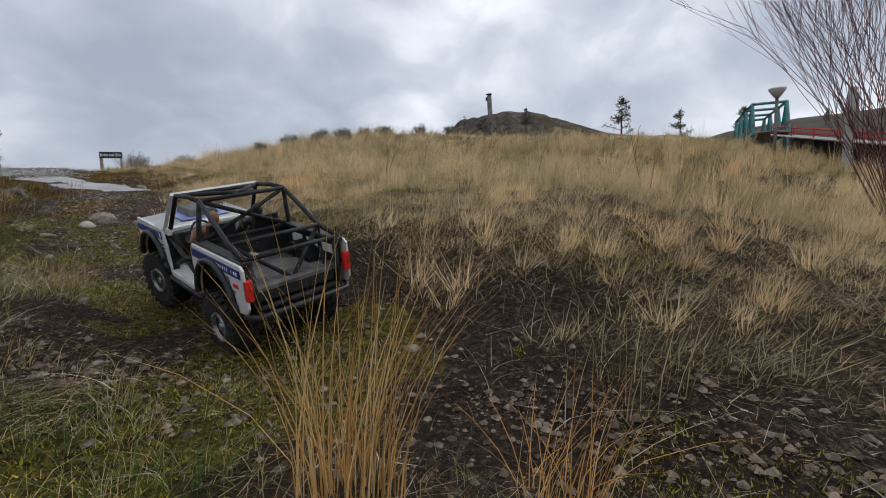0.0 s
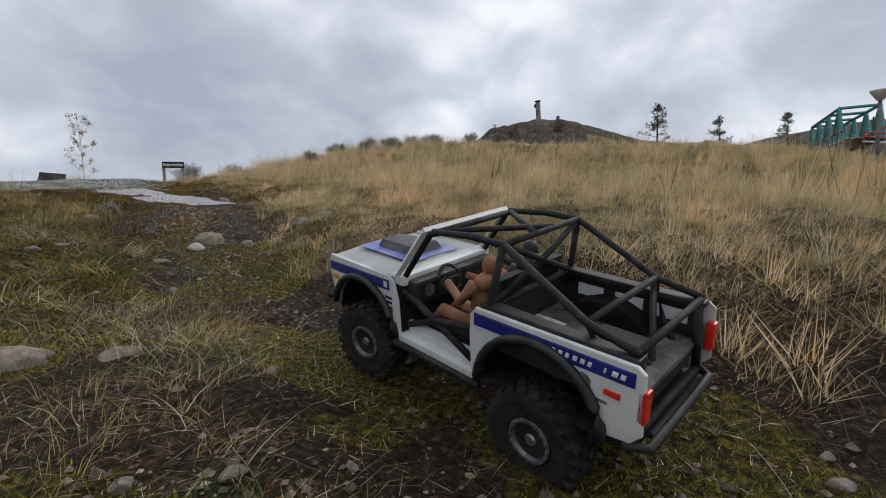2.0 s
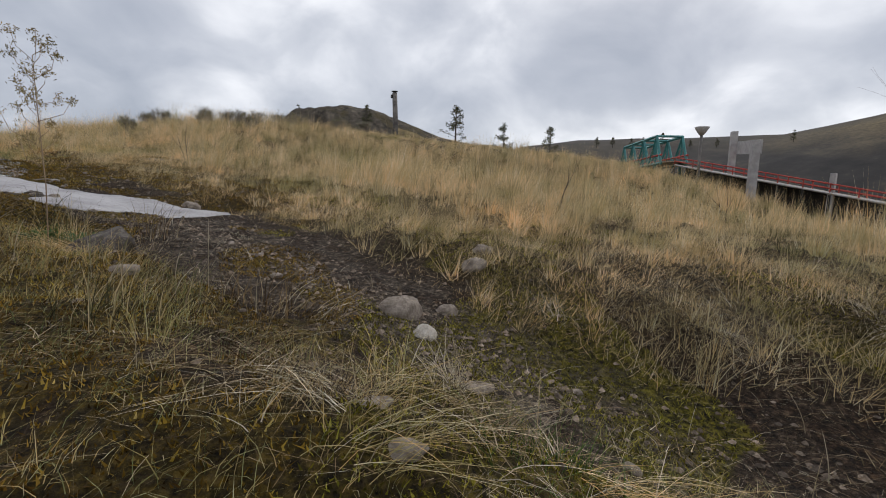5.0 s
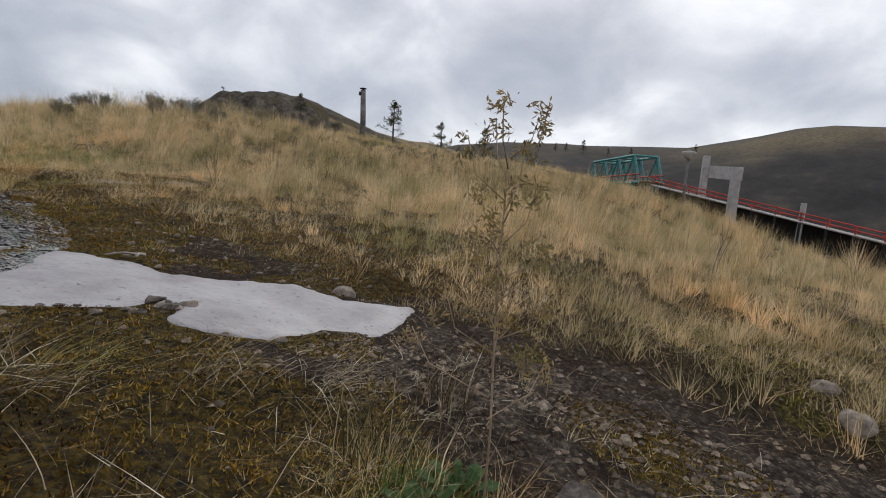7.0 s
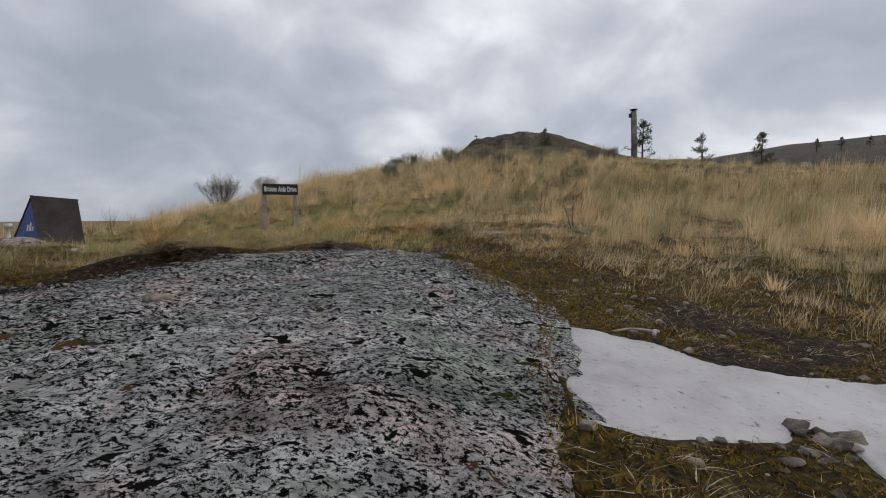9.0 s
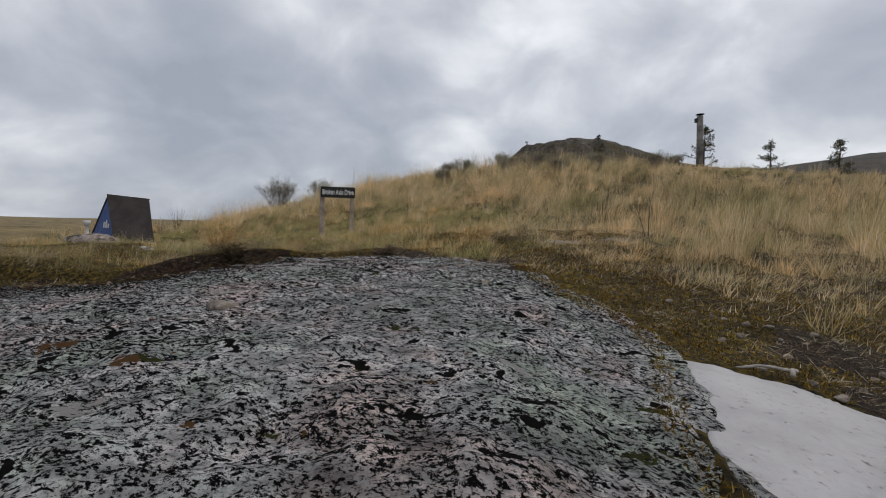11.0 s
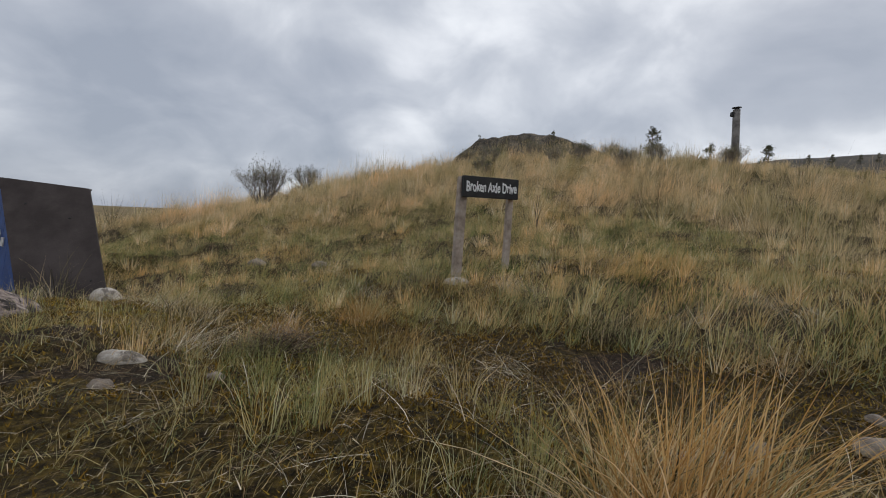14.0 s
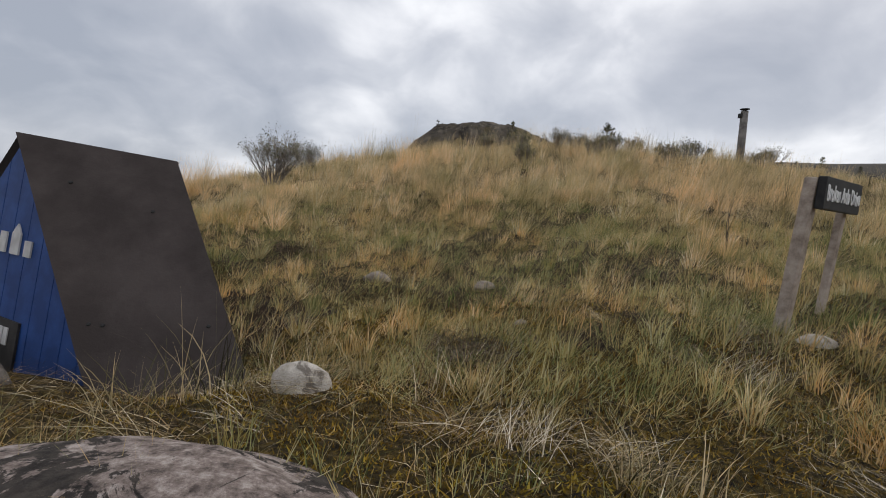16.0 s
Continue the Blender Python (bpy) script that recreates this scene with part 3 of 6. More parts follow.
BLACK = plain("black_paint", (0.010, 0.010, 0.011), (0.026, 0.025, 0.024), 60, 0.65)
RUBBER = plain("tyre_rubber", (0.008, 0.008, 0.008), (0.03, 0.026, 0.022), 45, 0.85, bump=lambda t, p: (noisy(t, own(t), 300, 4, 0.6), 0.0008))
PLASTIC = plain("black_plastic", (0.012, 0.012, 0.013), (0.032, 0.031, 0.03), 50, 0.5)
CAGE = plain("cage_tube", (0.011, 0.011, 0.012), (0.032, 0.031, 0.031), 60, 0.68, spec=0.3)
GREY = plain("grey_plastic", (0.07, 0.07, 0.075), (0.15, 0.145, 0.14), 40, 0.7)
DUSTY = plain("dusty_bed_plastic", (0.045, 0.044, 0.043), (0.15, 0.145, 0.138), 26, 0.8)
WHITE = plain("white_body_paint", (0.60, 0.60, 0.58), (0.72, 0.72, 0.70), 14, 0.32, coat=0.3)
BLUE = plain("blue_stripe", (0.010, 0.017, 0.15), (0.022, 0.032, 0.22), 25, 0.35, coat=0.3)
HAZE_BLUE = plain("faded_blue_paint", (0.13, 0.15, 0.42), (0.30, 0.32, 0.56), 22, 0.4)
SILVER = plain("rim_metal", (0.20, 0.20, 0.205), (0.40, 0.40, 0.40), 50, 0.42, metal=0.8)
RED = plain("red_lens", (0.50, 0.015, 0.012), (0.75, 0.04, 0.03), 60, 0.25, coat=0.5)
AMBER = plain("amber_lens", (0.60, 0.20, 0.02), (0.75, 0.30, 0.04), 60, 0.3)
DOLL = plain("tan_doll_plastic", (0.20, 0.085, 0.04), (0.33, 0.15, 0.075), 22, 0.6)
WOOD = material("weathered_wood", lambda t, p: ramp(t, noisy(t, own(t), 26, 7, 0.7), [(0.3, (0.19, 0.15, 0.12)), (0.5, (0.38, 0.315, 0.265)), (0.7, (0.52, 0.45, 0.39))]), 0.9, bump=lambda t, p: (noisy(t, own(t), 90, 6, 0.7), 0.003), spec=0.2)
BLEACHED = plain("bleached_wood", (0.26, 0.23, 0.20), (0.46, 0.42, 0.38), 90, 0.85)
GREY_POST = plain("grey_weathered_pole", (0.10, 0.09, 0.084), (0.22, 0.205, 0.19), 9, 0.85)
LETTER = plain("white_chalk_paint", (0.62, 0.62, 0.62), (0.8, 0.8, 0.8), 80, 0.8)
ROOF = plain("brown_roof_board", (0.046, 0.038, 0.036), (0.072, 0.060, 0.057), 9, 0.95, spec=0.12, bump=lambda t, p: (noisy(t, own(t), 140, 5, 0.7), 0.001))
HOUSE_BLUE = plain("blue_wall_paint", (0.010, 0.045, 0.18), (0.022, 0.075, 0.27), 18, 0.6)
DOOR = plain("dark_door_paint", (0.018, 0.016, 0.016), (0.045, 0.04, 0.038), 30, 0.6)
CREAM = plain("white_trim_paint", (0.48, 0.465, 0.455), (0.64, 0.625, 0.61), 30, 0.7)
TEAL = plain("teal_bridge_paint", (0.03, 0.17, 0.17), (0.07, 0.26, 0.25), 10, 0.55)
RAIL_RED = plain("red_rail_paint", (0.33, 0.035, 0.025), (0.5, 0.07, 0.05), 8, 0.6)
BARK = plain("grey_bark", (0.045, 0.036, 0.030), (0.11, 0.09, 0.075), 40, 0.9)
TWIG = plain("reddish_twig_bark", (0.10, 0.042, 0.036), (0.22, 0.115, 0.10), 40, 0.8)
SAGE_BARK = plain("grey_sage_bark", (0.17, 0.145, 0.125), (0.30, 0.265, 0.23), 40, 0.9)
NEEDLE = material("pine_needles", straw([(0, (0.045, 0.052, 0.030)), (0.6, (0.10, 0.105, 0.060)), (1, (0.17, 0.155, 0.09))], ((0.4, (0.8, 0.9, 0.8)), (0.6, (1.1, 1, 0.9))), 0.8), 0.85, spec=0.2)
SAGE = material("sage_leaves", straw([(0, (0.14, 0.14, 0.095)), (0.6, (0.24, 0.24, 0.17)), (1, (0.34, 0.32, 0.24))]), 0.9, spec=0.1, thin=0.3)
BOARD_WHITE = plain("weathered_white_paint", (0.33, 0.315, 0.31), (0.46, 0.445, 0.44), 12, 0.8)
LEAF = plain("green_leaf", (0.045, 0.10, 0.025), (0.10, 0.17, 0.05), 40, 0.6)
SEED_STEM = plain("dry_weed_stem", (0.26, 0.18, 0.12), (0.42, 0.32, 0.22), 60, 0.85)
DARK_STONE = material("dark_stone", lambda t, p: ramp(t, noisy(t, p, 50, 8, 0.7), [(0.3, (0.035, 0.028, 0.024)), (0.5, (0.10, 0.085, 0.075)), (0.72, (0.25, 0.225, 0.20))]), 0.9, bump=lambda t, p: (noisy(t, p, 90, 7, 0.7), 0.006), spec=0.25)
SEED = material("seed_heads", straw([(0, (0.30, 0.22, 0.14)), (0.6, (0.55, 0.43, 0.29)), (1, (0.66, 0.46, 0.20))]), 0.9, spec=0.1, thin=0.5)
FLAKE = material("pale_flake", lambda t, p: ramp(t, noisy(t, p, 70, 8, 0.72), [(0.38, (0.02, 0.018, 0.016)), (0.45, (0.20, 0.185, 0.175)), (0.62, (0.36, 0.335, 0.32))]), 0.9, bump=lambda t, p: (noisy(t, p, 90, 7, 0.7), 0.005), spec=0.15)
CHALK = material("chalky_stone", lambda t, p: blend(t, ramp(t, noisy(t, p, 26, 6, 0.66, 0.5), [(0.56, (0, 0, 0)), (0.62, (0.8, 0.8, 0.8))]), ramp(t, noisy(t, p, 60, 7, 0.7), [(0.3, (0.30, 0.265, 0.22)), (0.55, (0.50, 0.455, 0.40)), (0.72, (0.62, 0.58, 0.53))]), (0.11, 0.09, 0.075)), 0.9, bump=lambda t, p: (noisy(t, p, 90, 7, 0.7), 0.006), spec=0.2)
PALE_STRAW = material("pale_straw", straw([(0, (0.22, 0.17, 0.10)), (0.4, (0.45, 0.38, 0.27)), (1, (0.72, 0.66, 0.54))], ((0.36, (0.55, 0.5, 0.45)), (0.6, (1, 1, 1))), 6.0), 0.85, spec=0.1)
DEAD_WEED = material("dead_weed", straw([(0, (0.03, 0.021, 0.014)), (0.45, (0.11, 0.078, 0.054)), (0.85, (0.23, 0.175, 0.13)), (1, (0.40, 0.34, 0.26))]), 0.9, spec=0.1)


def glass_material():
    m = bpy.data.materials.new("clear_windscreen")
    m.use_nodes = True
    p = m.node_tree.nodes["Principled BSDF"]
    for key, value in (("Base Color", (0.9, 0.93, 0.93, 1)), ("Roughness", 0.12), ("Transmission Weight", 1.0), ("IOR", 1.1)):
        p.inputs[key].default_value = value
    return m


GLASS = glass_material()


# ---- stones ----
def boulder(x, y, w, d, h, seed, mat, label, turn=0.0, sink=0.25, rough=0.22, group="stones along the trail"):
    bm = boulder_mesh(seed, w / 2, d / 2, 0.62 * h / 1.3, rough)
    ob = part("boulder" if w > 0.06 else "stone", bm, mat, None, "", True, pose(x, y, ground_at(x, y) + h * (0.22 - sink), 0, 0, turn))
    return tagged(ob, label, "rock", group)


boulder(2.69, -2.92, 0.092, 0.075, 0.075, 1, STONE, "rounded pale grey boulder beside the gravel trail", 20)
boulder(2.715, -3.02, 0.052, 0.045, 0.045, 2, CHALK, "small chalky white stone on the trail", 70)
boulder(2.80, -2.87, 0.05, 0.04, 0.035, 3, STONE, "brownish rounded stone at the grass edge")
boulder(2.745, -3.21, 0.06, 0.035, 0.02, 4, STONE, "flat pale stone lying in the trail", 10)
boulder(2.58, -3.36, 0.05, 0.03, 0.014, 5, STONE, "flat tan stone half buried in grass", 30)
boulder(2.60, -3.44, 0.038, 0.026, 0.018, 6, STONE, "small grey stone half buried in grass")
boulder(2.15, -2.79, 0.13, 0.10, 0.095, 7, DARK_STONE, "angular purple-grey boulder half hidden in grass", 15, 0.2, 0.34)
boulder(2.09, -2.76, 0.05, 0.04, 0.03, 8, STONE, "low grey stone sunk in moss", 60)
boulder(2.93, -2.68, 0.08, 0.06, 0.05, 9, STONE, "long tan boulder at the foot of the grass slope", 35)
boulder(2.98, -2.60, 0.06, 0.05, 0.04, 10, STONE, "tan rounded boulder at the foot of the grass slope")
boulder(2.10, -1.99, 0.06, 0.05, 0.055, 11, STONE, "upright pale stone beside the ice sheet")
boulder(1.90, -2.03, 0.03, 0.024, 0.02, 12, STONE, "small white pebble at the ice edge")
boulder(2.22, -2.93, 0.05, 0.035, 0.03, 13, STONE, "grey stone sunk in the grassy bank", 50)
boulder(3.10, -3.88, 0.10, 0.06, 0.035, 14, STONE, "flat grey stone sunk in dry grass", 25)
boulder(3.19, -3.80, 0.06, 0.04, 0.03, 15, STONE, "flat grey stone sunk in dry grass", 80)
boulder(-0.95, -0.275, 0.085, 0.075, 0.085, 16, CHALK, "pale rounded boulder in front of the model house", 0)
boulder(-0.965, -0.64, 0.37, 0.21, 0.115, 17, GRANITE, "broad flat rock with pale and rusty lichen", -8, 0.18, 0.12)
boulder(-1.46, -0.26, 0.16, 0.10, 0.15, 18, DARK_STONE, "low dark rock under the white pedestal", 20, 0.3, 0.2)
boulder(-0.455, -0.83, 0.072, 0.03, 0.032, 19, CHALK, "long pale stone lying in meadow grass", 5)
boulder(-0.30, -0.85, 0.028, 0.02, 0.018, 20, STONE, "small white stone on bare soil")
boulder(-0.40, -0.93, 0.03, 0.022, 0.018, 21, STONE, "small pinkish stone on bare soil")
boulder(0.0, -0.05, 0.085, 0.06, 0.035, 22, CHALK, "flat white stone at the foot of the sign", 15)
boulder(-0.71, -0.08, 0.05, 0.04, 0.03, 23, STONE, "dark grey stone in meadow grass")
boulder(-0.55, 0.14, 0.035, 0.03, 0.022, 24, STONE, "pale stone in meadow grass")
boulder(-0.935, 0.546, 0.09, 0.06, 0.05, 25, STONE, "brownish rock half hidden in grass")
boulder(-0.60, 0.44, 0.08, 0.05, 0.04, 26, STONE, "pale rock half hidden in grass", 40)
for k, (x, y, w) in enumerate([(3.71, -3.99, 0.026), (3.69, -4.03, 0.022), (3.52, -4.02, 0.03), (3.45, -4.06, 0.026), (3.6, -3.95, 0.018), (4.1, -3.84, 0.028), (4.11, -3.8, 0.02), (3.4, -3.75, 0.03), (3.25, -3.6, 0.022), (2.9, -3.35, 0.028), (2.45, -2.8, 0.03), (2.4, -2.62, 0.024), (2.32, -2.52, 0.026), (2.52, -2.72, 0.02), (2.95, -3.15, 0.024), (1.78, -2.17, 0.04), (1.74, -2.19, 0.03), (1.81, -2.2, 0.026), (1.76, -2.13, 0.022), (1.93, -2.3, 0.022), (1.47, -2.27, 0.022), (1.56, -2.29, 0.018), (0.52, -0.9, 0.03), (0.62, -0.98, 0.025), (1.66, -2.26, 0.024)]):
    boulder(x, y, w, w * 0.75, w * 0.6, 40 + k, STONE, "small angular stone lying on the trail", 37 * k, 0.1, 0.35)

for k in range(34):
    rng = random.Random(500 + k)
    x, y, w = (rng.gauss(1.765, 0.03), rng.gauss(-2.17, 0.022), rng.uniform(0.010, 0.040)) if k < 22 else (rng.uniform(1.58, 1.72), -2.232 + rng.gauss(0, 0.005), rng.uniform(0.010, 0.022))
    boulder(x, y, w, w * 0.7, w * 0.42, 200 + k, DARK_STONE if k % 6 else STONE, "dark angular stone in a small heap at the ice edge", 53 * k, 0.05, 0.35)
for k in range(46):
    rng = random.Random(700 + k)
    x, y, w = rng.uniform(1.5, 2.3), rng.uniform(-1.98, -1.45), rng.uniform(0.008, 0.022)
    if snow_depth(x, y) < -0.02 and rock_depth(x, y) < -0.02:
        boulder(x, y, w, w * 0.75, w * 0.6, 260 + k, STONE, "small pale stone on mossy soil above the ice", 71 * k, 0.1, 0.35)
for x, y, w, d, h, label in ((1.127, -1.515, 0.035, 0.02, 0.012, "flat tan stone lying on lichened bedrock"), (1.09, -1.36, 0.035, 0.025, 0.016, "pale stone at the edge of the bedrock"), (0.822, -2.0, 0.055, 0.036, 0.019, "pale grey-green stone lying on lichened bedrock")):
    flake = boulder(x, y, w, d, h, int(x * 900), STONE, label, -20, 0.0, 0.3, "stones on the bedrock")
    flake.location.z = float(rock_height(np.array([x]), np.array([y]))[0]) + h * 0.15

for x, y, w, d, turn in ((0.607, -1.354, 0.05, 0.022, 10), (0.695, -1.318, 0.09, 0.03, 25), (0.45, -1.528, 0.06, 0.03, -10), (0.50, -1.51, 0.045, 0.02, 20), (0.739, -1.526, 0.10, 0.035, 15), (0.683, -1.448, 0.07, 0.035, 30), (0.529, -1.493, 0.035, 0.018, 0), (0.83, -1.502, 0.05, 0.02, 10), (0.131, -1.445, 0.04, 0.02, 0), (0.594, -1.428, 0.04, 0.015, 5), (0.707, -1.493, 0.07, 0.02, -25), (0.231, -1.545, 0.05, 0.035, 0), (0.813, -1.548, 0.12, 0.04, 8), (0.804, -1.62, 0.13, 0.05, -20)):
    flake = boulder(x, y, w * 0.8, d * 0.8, 0.006, int(w * 1000 + x * 77), FLAKE, "thin pale rock flake on lichened bedrock", turn, 0.0, 0.45, "stones on the bedrock")
    flake.location.z = float(rock_height(np.array([x]), np.array([y]))[0]) + 0.0008
boulder(0.287, -0.994, 0.10, 0.05, 0.035, 91, STONE, "flat tan stone at the edge of the trail", 5)
boulder(0.47, -0.965, 0.06, 0.035, 0.025, 92, STONE, "flat pale stone at the edge of the trail", 15)
boulder(0.36, -0.955, 0.04, 0.02, 0.016, 93, STONE, "small flat stone at the edge of the trail", 40)


def gravel():
    """Loose pebbles on the trail, joined."""
    n = 10000
    s = np.random.uniform(0, 1, n)
    line = np.array(TRAIL[:7])
    seg = np.concatenate([[0], np.cumsum(np.hypot(*np.diff(line, axis=0).T))])
    cx, cy = np.interp(s * seg[-1], seg, line[:, 0]), np.interp(s * seg[-1], seg, line[:, 1])
    a, r = np.random.uniform(0, TAU, n), np.abs(np.random.normal(0, 0.2, n))
    x, y = cx + r * np.cos(a), cy + r * np.sin(a)
    x, y = np.append(x, np.random.normal(3.66, 0.16, 900)), np.append(y, np.random.normal(-4.08, 0.07, 900))
    n = len(x)
    a, r = np.random.uniform(-0.45, 1.25, 700), np.random.uniform(-1.75, -1.1, 700)
    rim = (rock_depth(a, r) > -0.08) & (rock_depth(a, r) < 0.35)
    rest = np.concatenate([np.zeros(n, bool), np.ones(int(rim.sum()), bool)])
    x, y = np.append(x, a[rim]), np.append(y, r[rim])
    n = len(x)
    keep = (snow_depth(x, y) < -0.01) & (rest | (rock_depth(x, y) < 0)) & ((x < 2.95) | (y < -3.95) | (np.random.uniform(0, 1, n) < 0.3))
    x, y = x[keep], y[keep]
    n = len(x)
    size = 0.0018 + 0.0070 * np.random.uniform(0, 1, n) ** 3
    shape = np.array([(1, 0, 0), (0.3, 0.95, 0.1), (-0.8, 0.55, 0), (-0.8, -0.6, 0.1), (0.35, -0.9, 0), (0.1, 0.1, 0.75), (0, 0, -0.5)])
    faces = np.array([(0, 1, 5), (1, 2, 5), (2, 3, 5), (3, 4, 5), (4, 0, 5)])
    turn = np.random.uniform(0, TAU, n)
    v = shape[None] * np.random.uniform(0.6, 1.3, (n, 7, 3)) * size[:, None, None]
    c, s_ = np.cos(turn)[:, None], np.sin(turn)[:, None]
    v = np.stack([v[:, :, 0] * c - v[:, :, 1] * s_, v[:, :, 0] * s_ + v[:, :, 1] * c, v[:, :, 2]], 2) + np.stack([x, y, np.maximum(rough_land(x, y), np.where(rock_depth(x, y) > -0.05, rock_height(x, y), -9)) + size * 0.1], 1)[:, None, :]
    loops = (faces.ravel()[None] + (np.arange(n) * 7)[:, None]).ravel()
    tagged(new("gravel", mesh_of("gravel", v.reshape(-1, 3), loops, np.arange(n * 5) * 3, [GRAVEL], False)), "loose grey and tan pebbles on the trail", "gravel", kind="stuff")


gravel()


# ---- the far knoll ----
def knoll():
    xs, ys = np.arange(-14, 34, 0.5), np.arange(44, 72, 0.5)
    gx, gy = np.meshgrid(xs, ys)
    crag = 0.55 * swirl(gx, gy, 3.0, 4, 71) + 0.5 * np.round(2 * swirl(gx, gy, 5, 2, 72)) / 2
    edge = np.exp(-((gx - 7) / 12) ** 4) * np.exp(-((gy - 58) / 11) ** 4)
    z = land(gx, gy) - 0.7 + (0.75 + 0.8 * crag) * edge
    me, _, _ = grid_mesh("rocky_knoll", xs, ys, z, KNOLL)
    tagged(new("rocky_knoll", me), "dark rocky knoll rising behind the grassy hill", "hill", kind="structure")


knoll()


# ---- the road sign ----
def road_sign():
    sign = thing("road_sign", pose(0, 0, 0, 0, 0, 30.3), "small black hand-lettered sign on two weathered wooden posts", "sign")
    part("board", box(0.004, 0.212, -0.009, 0.007, 0.266, 0.333, 0.002), BLACK, sign, "black painted board")
    for x, low in ((0.0, -0.03), (0.184, 0.02)):
        bm = box(x, x + (0.029 if x == 0 else 0.023), 0.007, 0.030 if x == 0 else 0.022, low, 0.331, 0.003)
        for v in bm.verts:
            v.co += Vector((0.004 * (v.co.z / 0.33 - 1) * (1 if x == 0 else -0.5), 0.014 * (1 - v.co.z / 0.33), 0))
        part("post", bm, WOOD, sign, "grey weathered wooden post")
    curve = bpy.data.curves.new("lettering", "FONT")
    curve.body, curve.size, curve.align_x, curve.extrude, curve.offset = "Broken Axle Drive", 0.036, "CENTER", 0.0006, 0.0009
    holder = new("lettering_source", curve)
    me = bpy.data.meshes.new_from_object(holder.evaluated_get(bpy.context.evaluated_depsgraph_get()))
    bpy.data.objects.remove(holder)
    wide = max(v.co.x for v in me.vertices) - min(v.co.x for v in me.vertices)
    for v in me.vertices:
        wobble = 0.0016 * math.sin(v.co.x * 160)
        v.co = Vector((0.108 + v.co.x * 0.19 / wide, -0.0098 - v.co.z, 0.286 + v.co.y * 1.25 + wobble))
    me.materials.clear()
    me.materials.append(LETTER)
    ob = new("lettering", me)
    ob.parent = sign
    ob["label"] = "white hand-painted lettering"


road_sign()


# ---- the model house ----
def model_house():
    house = thing("model_house", pose(0, 0, 0), "small A-frame model house with brown roof and blue front", "model house")
    tl, tr = Vector((-1.605, 0.036, 0.273)), Vector((-1.331, 0.101, 0.246))
    br = tr.lerp(Vector((-1.079, -0.112, -0.147)), 1.15)
    bl = br + (tl - tr) * 0.885
    gl = Vector((-2.0, 0.175, bl.z))
    gr = gl + (br - bl)
    out = (tr - tl).cross(br - tr)
    part("roof", slab([tl, tr, br, bl], 0.011, -out if out.z < 0 else out), ROOF, house, "dark brown painted roof board")
    back = (gr - tl).cross(tr - tl)
    part("roof", slab([tl, tr, gr, gl], 0.011, back if back.z > 0 else -back), ROOF, house, "dark brown painted roof board")
    # the front, set back under the eaves
    across, along_ = (bl - gl), (tr - tl).normalized()
    inset = along_ * 0.012
    mid = (bl + gl) / 2 + inset
    right = across.normalized()
    up = (tl + inset - mid)
    peak = up.length - 0.012
    up.normalize()
    face = right.cross(up)
    if face.dot(along_) > 0:
        face = -face
    half = across.length / 2 - 0.014

    def put(u0, u1, v0, v1, lift, thick, name, mat, parent, label="", top=None):
        pts = [mid + right * u0 + up * v0, mid + right * u1 + up * v0, mid + right * u1 + up * v1]
        pts += [mid + right * top[0] + up * top[1]] if top else []
        pts += [mid + right * u0 + up * v1]
        return part(name, slab([p + face * lift for p in pts], thick, face), mat, parent, label)

    wall = part("front_wall", slab([mid - right * half, mid + right * half, mid + up * peak], 0.006, -face), HOUSE_BLUE, house, "blue painted front wall")
    for k in range(-6, 7):
        u = k * half / 7
        tall = peak * (1 - abs(u) / half) - 0.006
        w = half / 14.6
        cut = [max(peak * (1 - abs(u + e * w) / half) - 0.004, 0.004) for e in (1, -1)]
        corners = [(u - w, 0), (u + w, 0), (u + w, cut[0])] + ([(u, peak - 0.004)] if k == 0 else []) + [(u - w, cut[1])]
        part("plank", slab([mid + right * a + up * b + face * 0.0005 for a, b in corners], 0.003, face), HOUSE_BLUE, wall)
    low = mid.z
    for u, tall, wide, top in ((0.003, 0.040, 0.012, 0.0), (0.05, 0.040, 0.016, 0.019), (0.097, 0.030, 0.012, 0.0)):
        v = 0.047 - low
        put(u - wide, u + wide, v, v + tall, 0.0045, 0.003, "window_pane", CREAM, house, "white painted window pane", (u, v + tall + top) if top else None)
    door = put(-0.016, 0.116, 0.0, -0.074 - low, 0.0045, 0.004, "door", DOOR, house, "dark double door with four white panes")
    for u in (0.019, 0.036, 0.062, 0.080):
        put(u - 0.007, u + 0.007, -0.120 - low, -0.088 - low, 0.009, 0.002, "pane", CREAM, door)
    for u, v in ((0.25, 0.82), (0.72, 0.75), (0.12, 0.3), (0.2, 0.3), (0.85, 0.33)):
        spot = tl.lerp(tr, u).lerp(bl.lerp(br, u), 1 - v)
        nail = turned([(0.0, -0.001), (0.004, -0.001), (0.003, 0.0015), (0.0, 0.002)], 8)
        n = (-out if out.z < 0 else out).normalized()
        part("nail_head", nail, BLACK, house, "", False, Matrix.Translation(spot + n * 0.0115) @ n.to_track_quat("Z", "Y").to_matrix().to_4x4())


model_house()
pedestal = thing("garden_pedestal", pose(-1.50, -0.21, 0.0), "white plastic model pedestal with a flared top on a rock", "pedestal")
part("stem", turned([(0.022, 0.0), (0.02, 0.006), (0.010, 0.012), (0.008, 0.055), (0.013, 0.06)], 16), CREAM, pedestal, "", True)
part("bowl", turned([(0.013, 0.06), (0.017, 0.072), (0.020, 0.076), (0.021, 0.096), (0.018, 0.096), (0.014, 0.08), (0.0, 0.078)], 16), CREAM, pedestal, "", True)


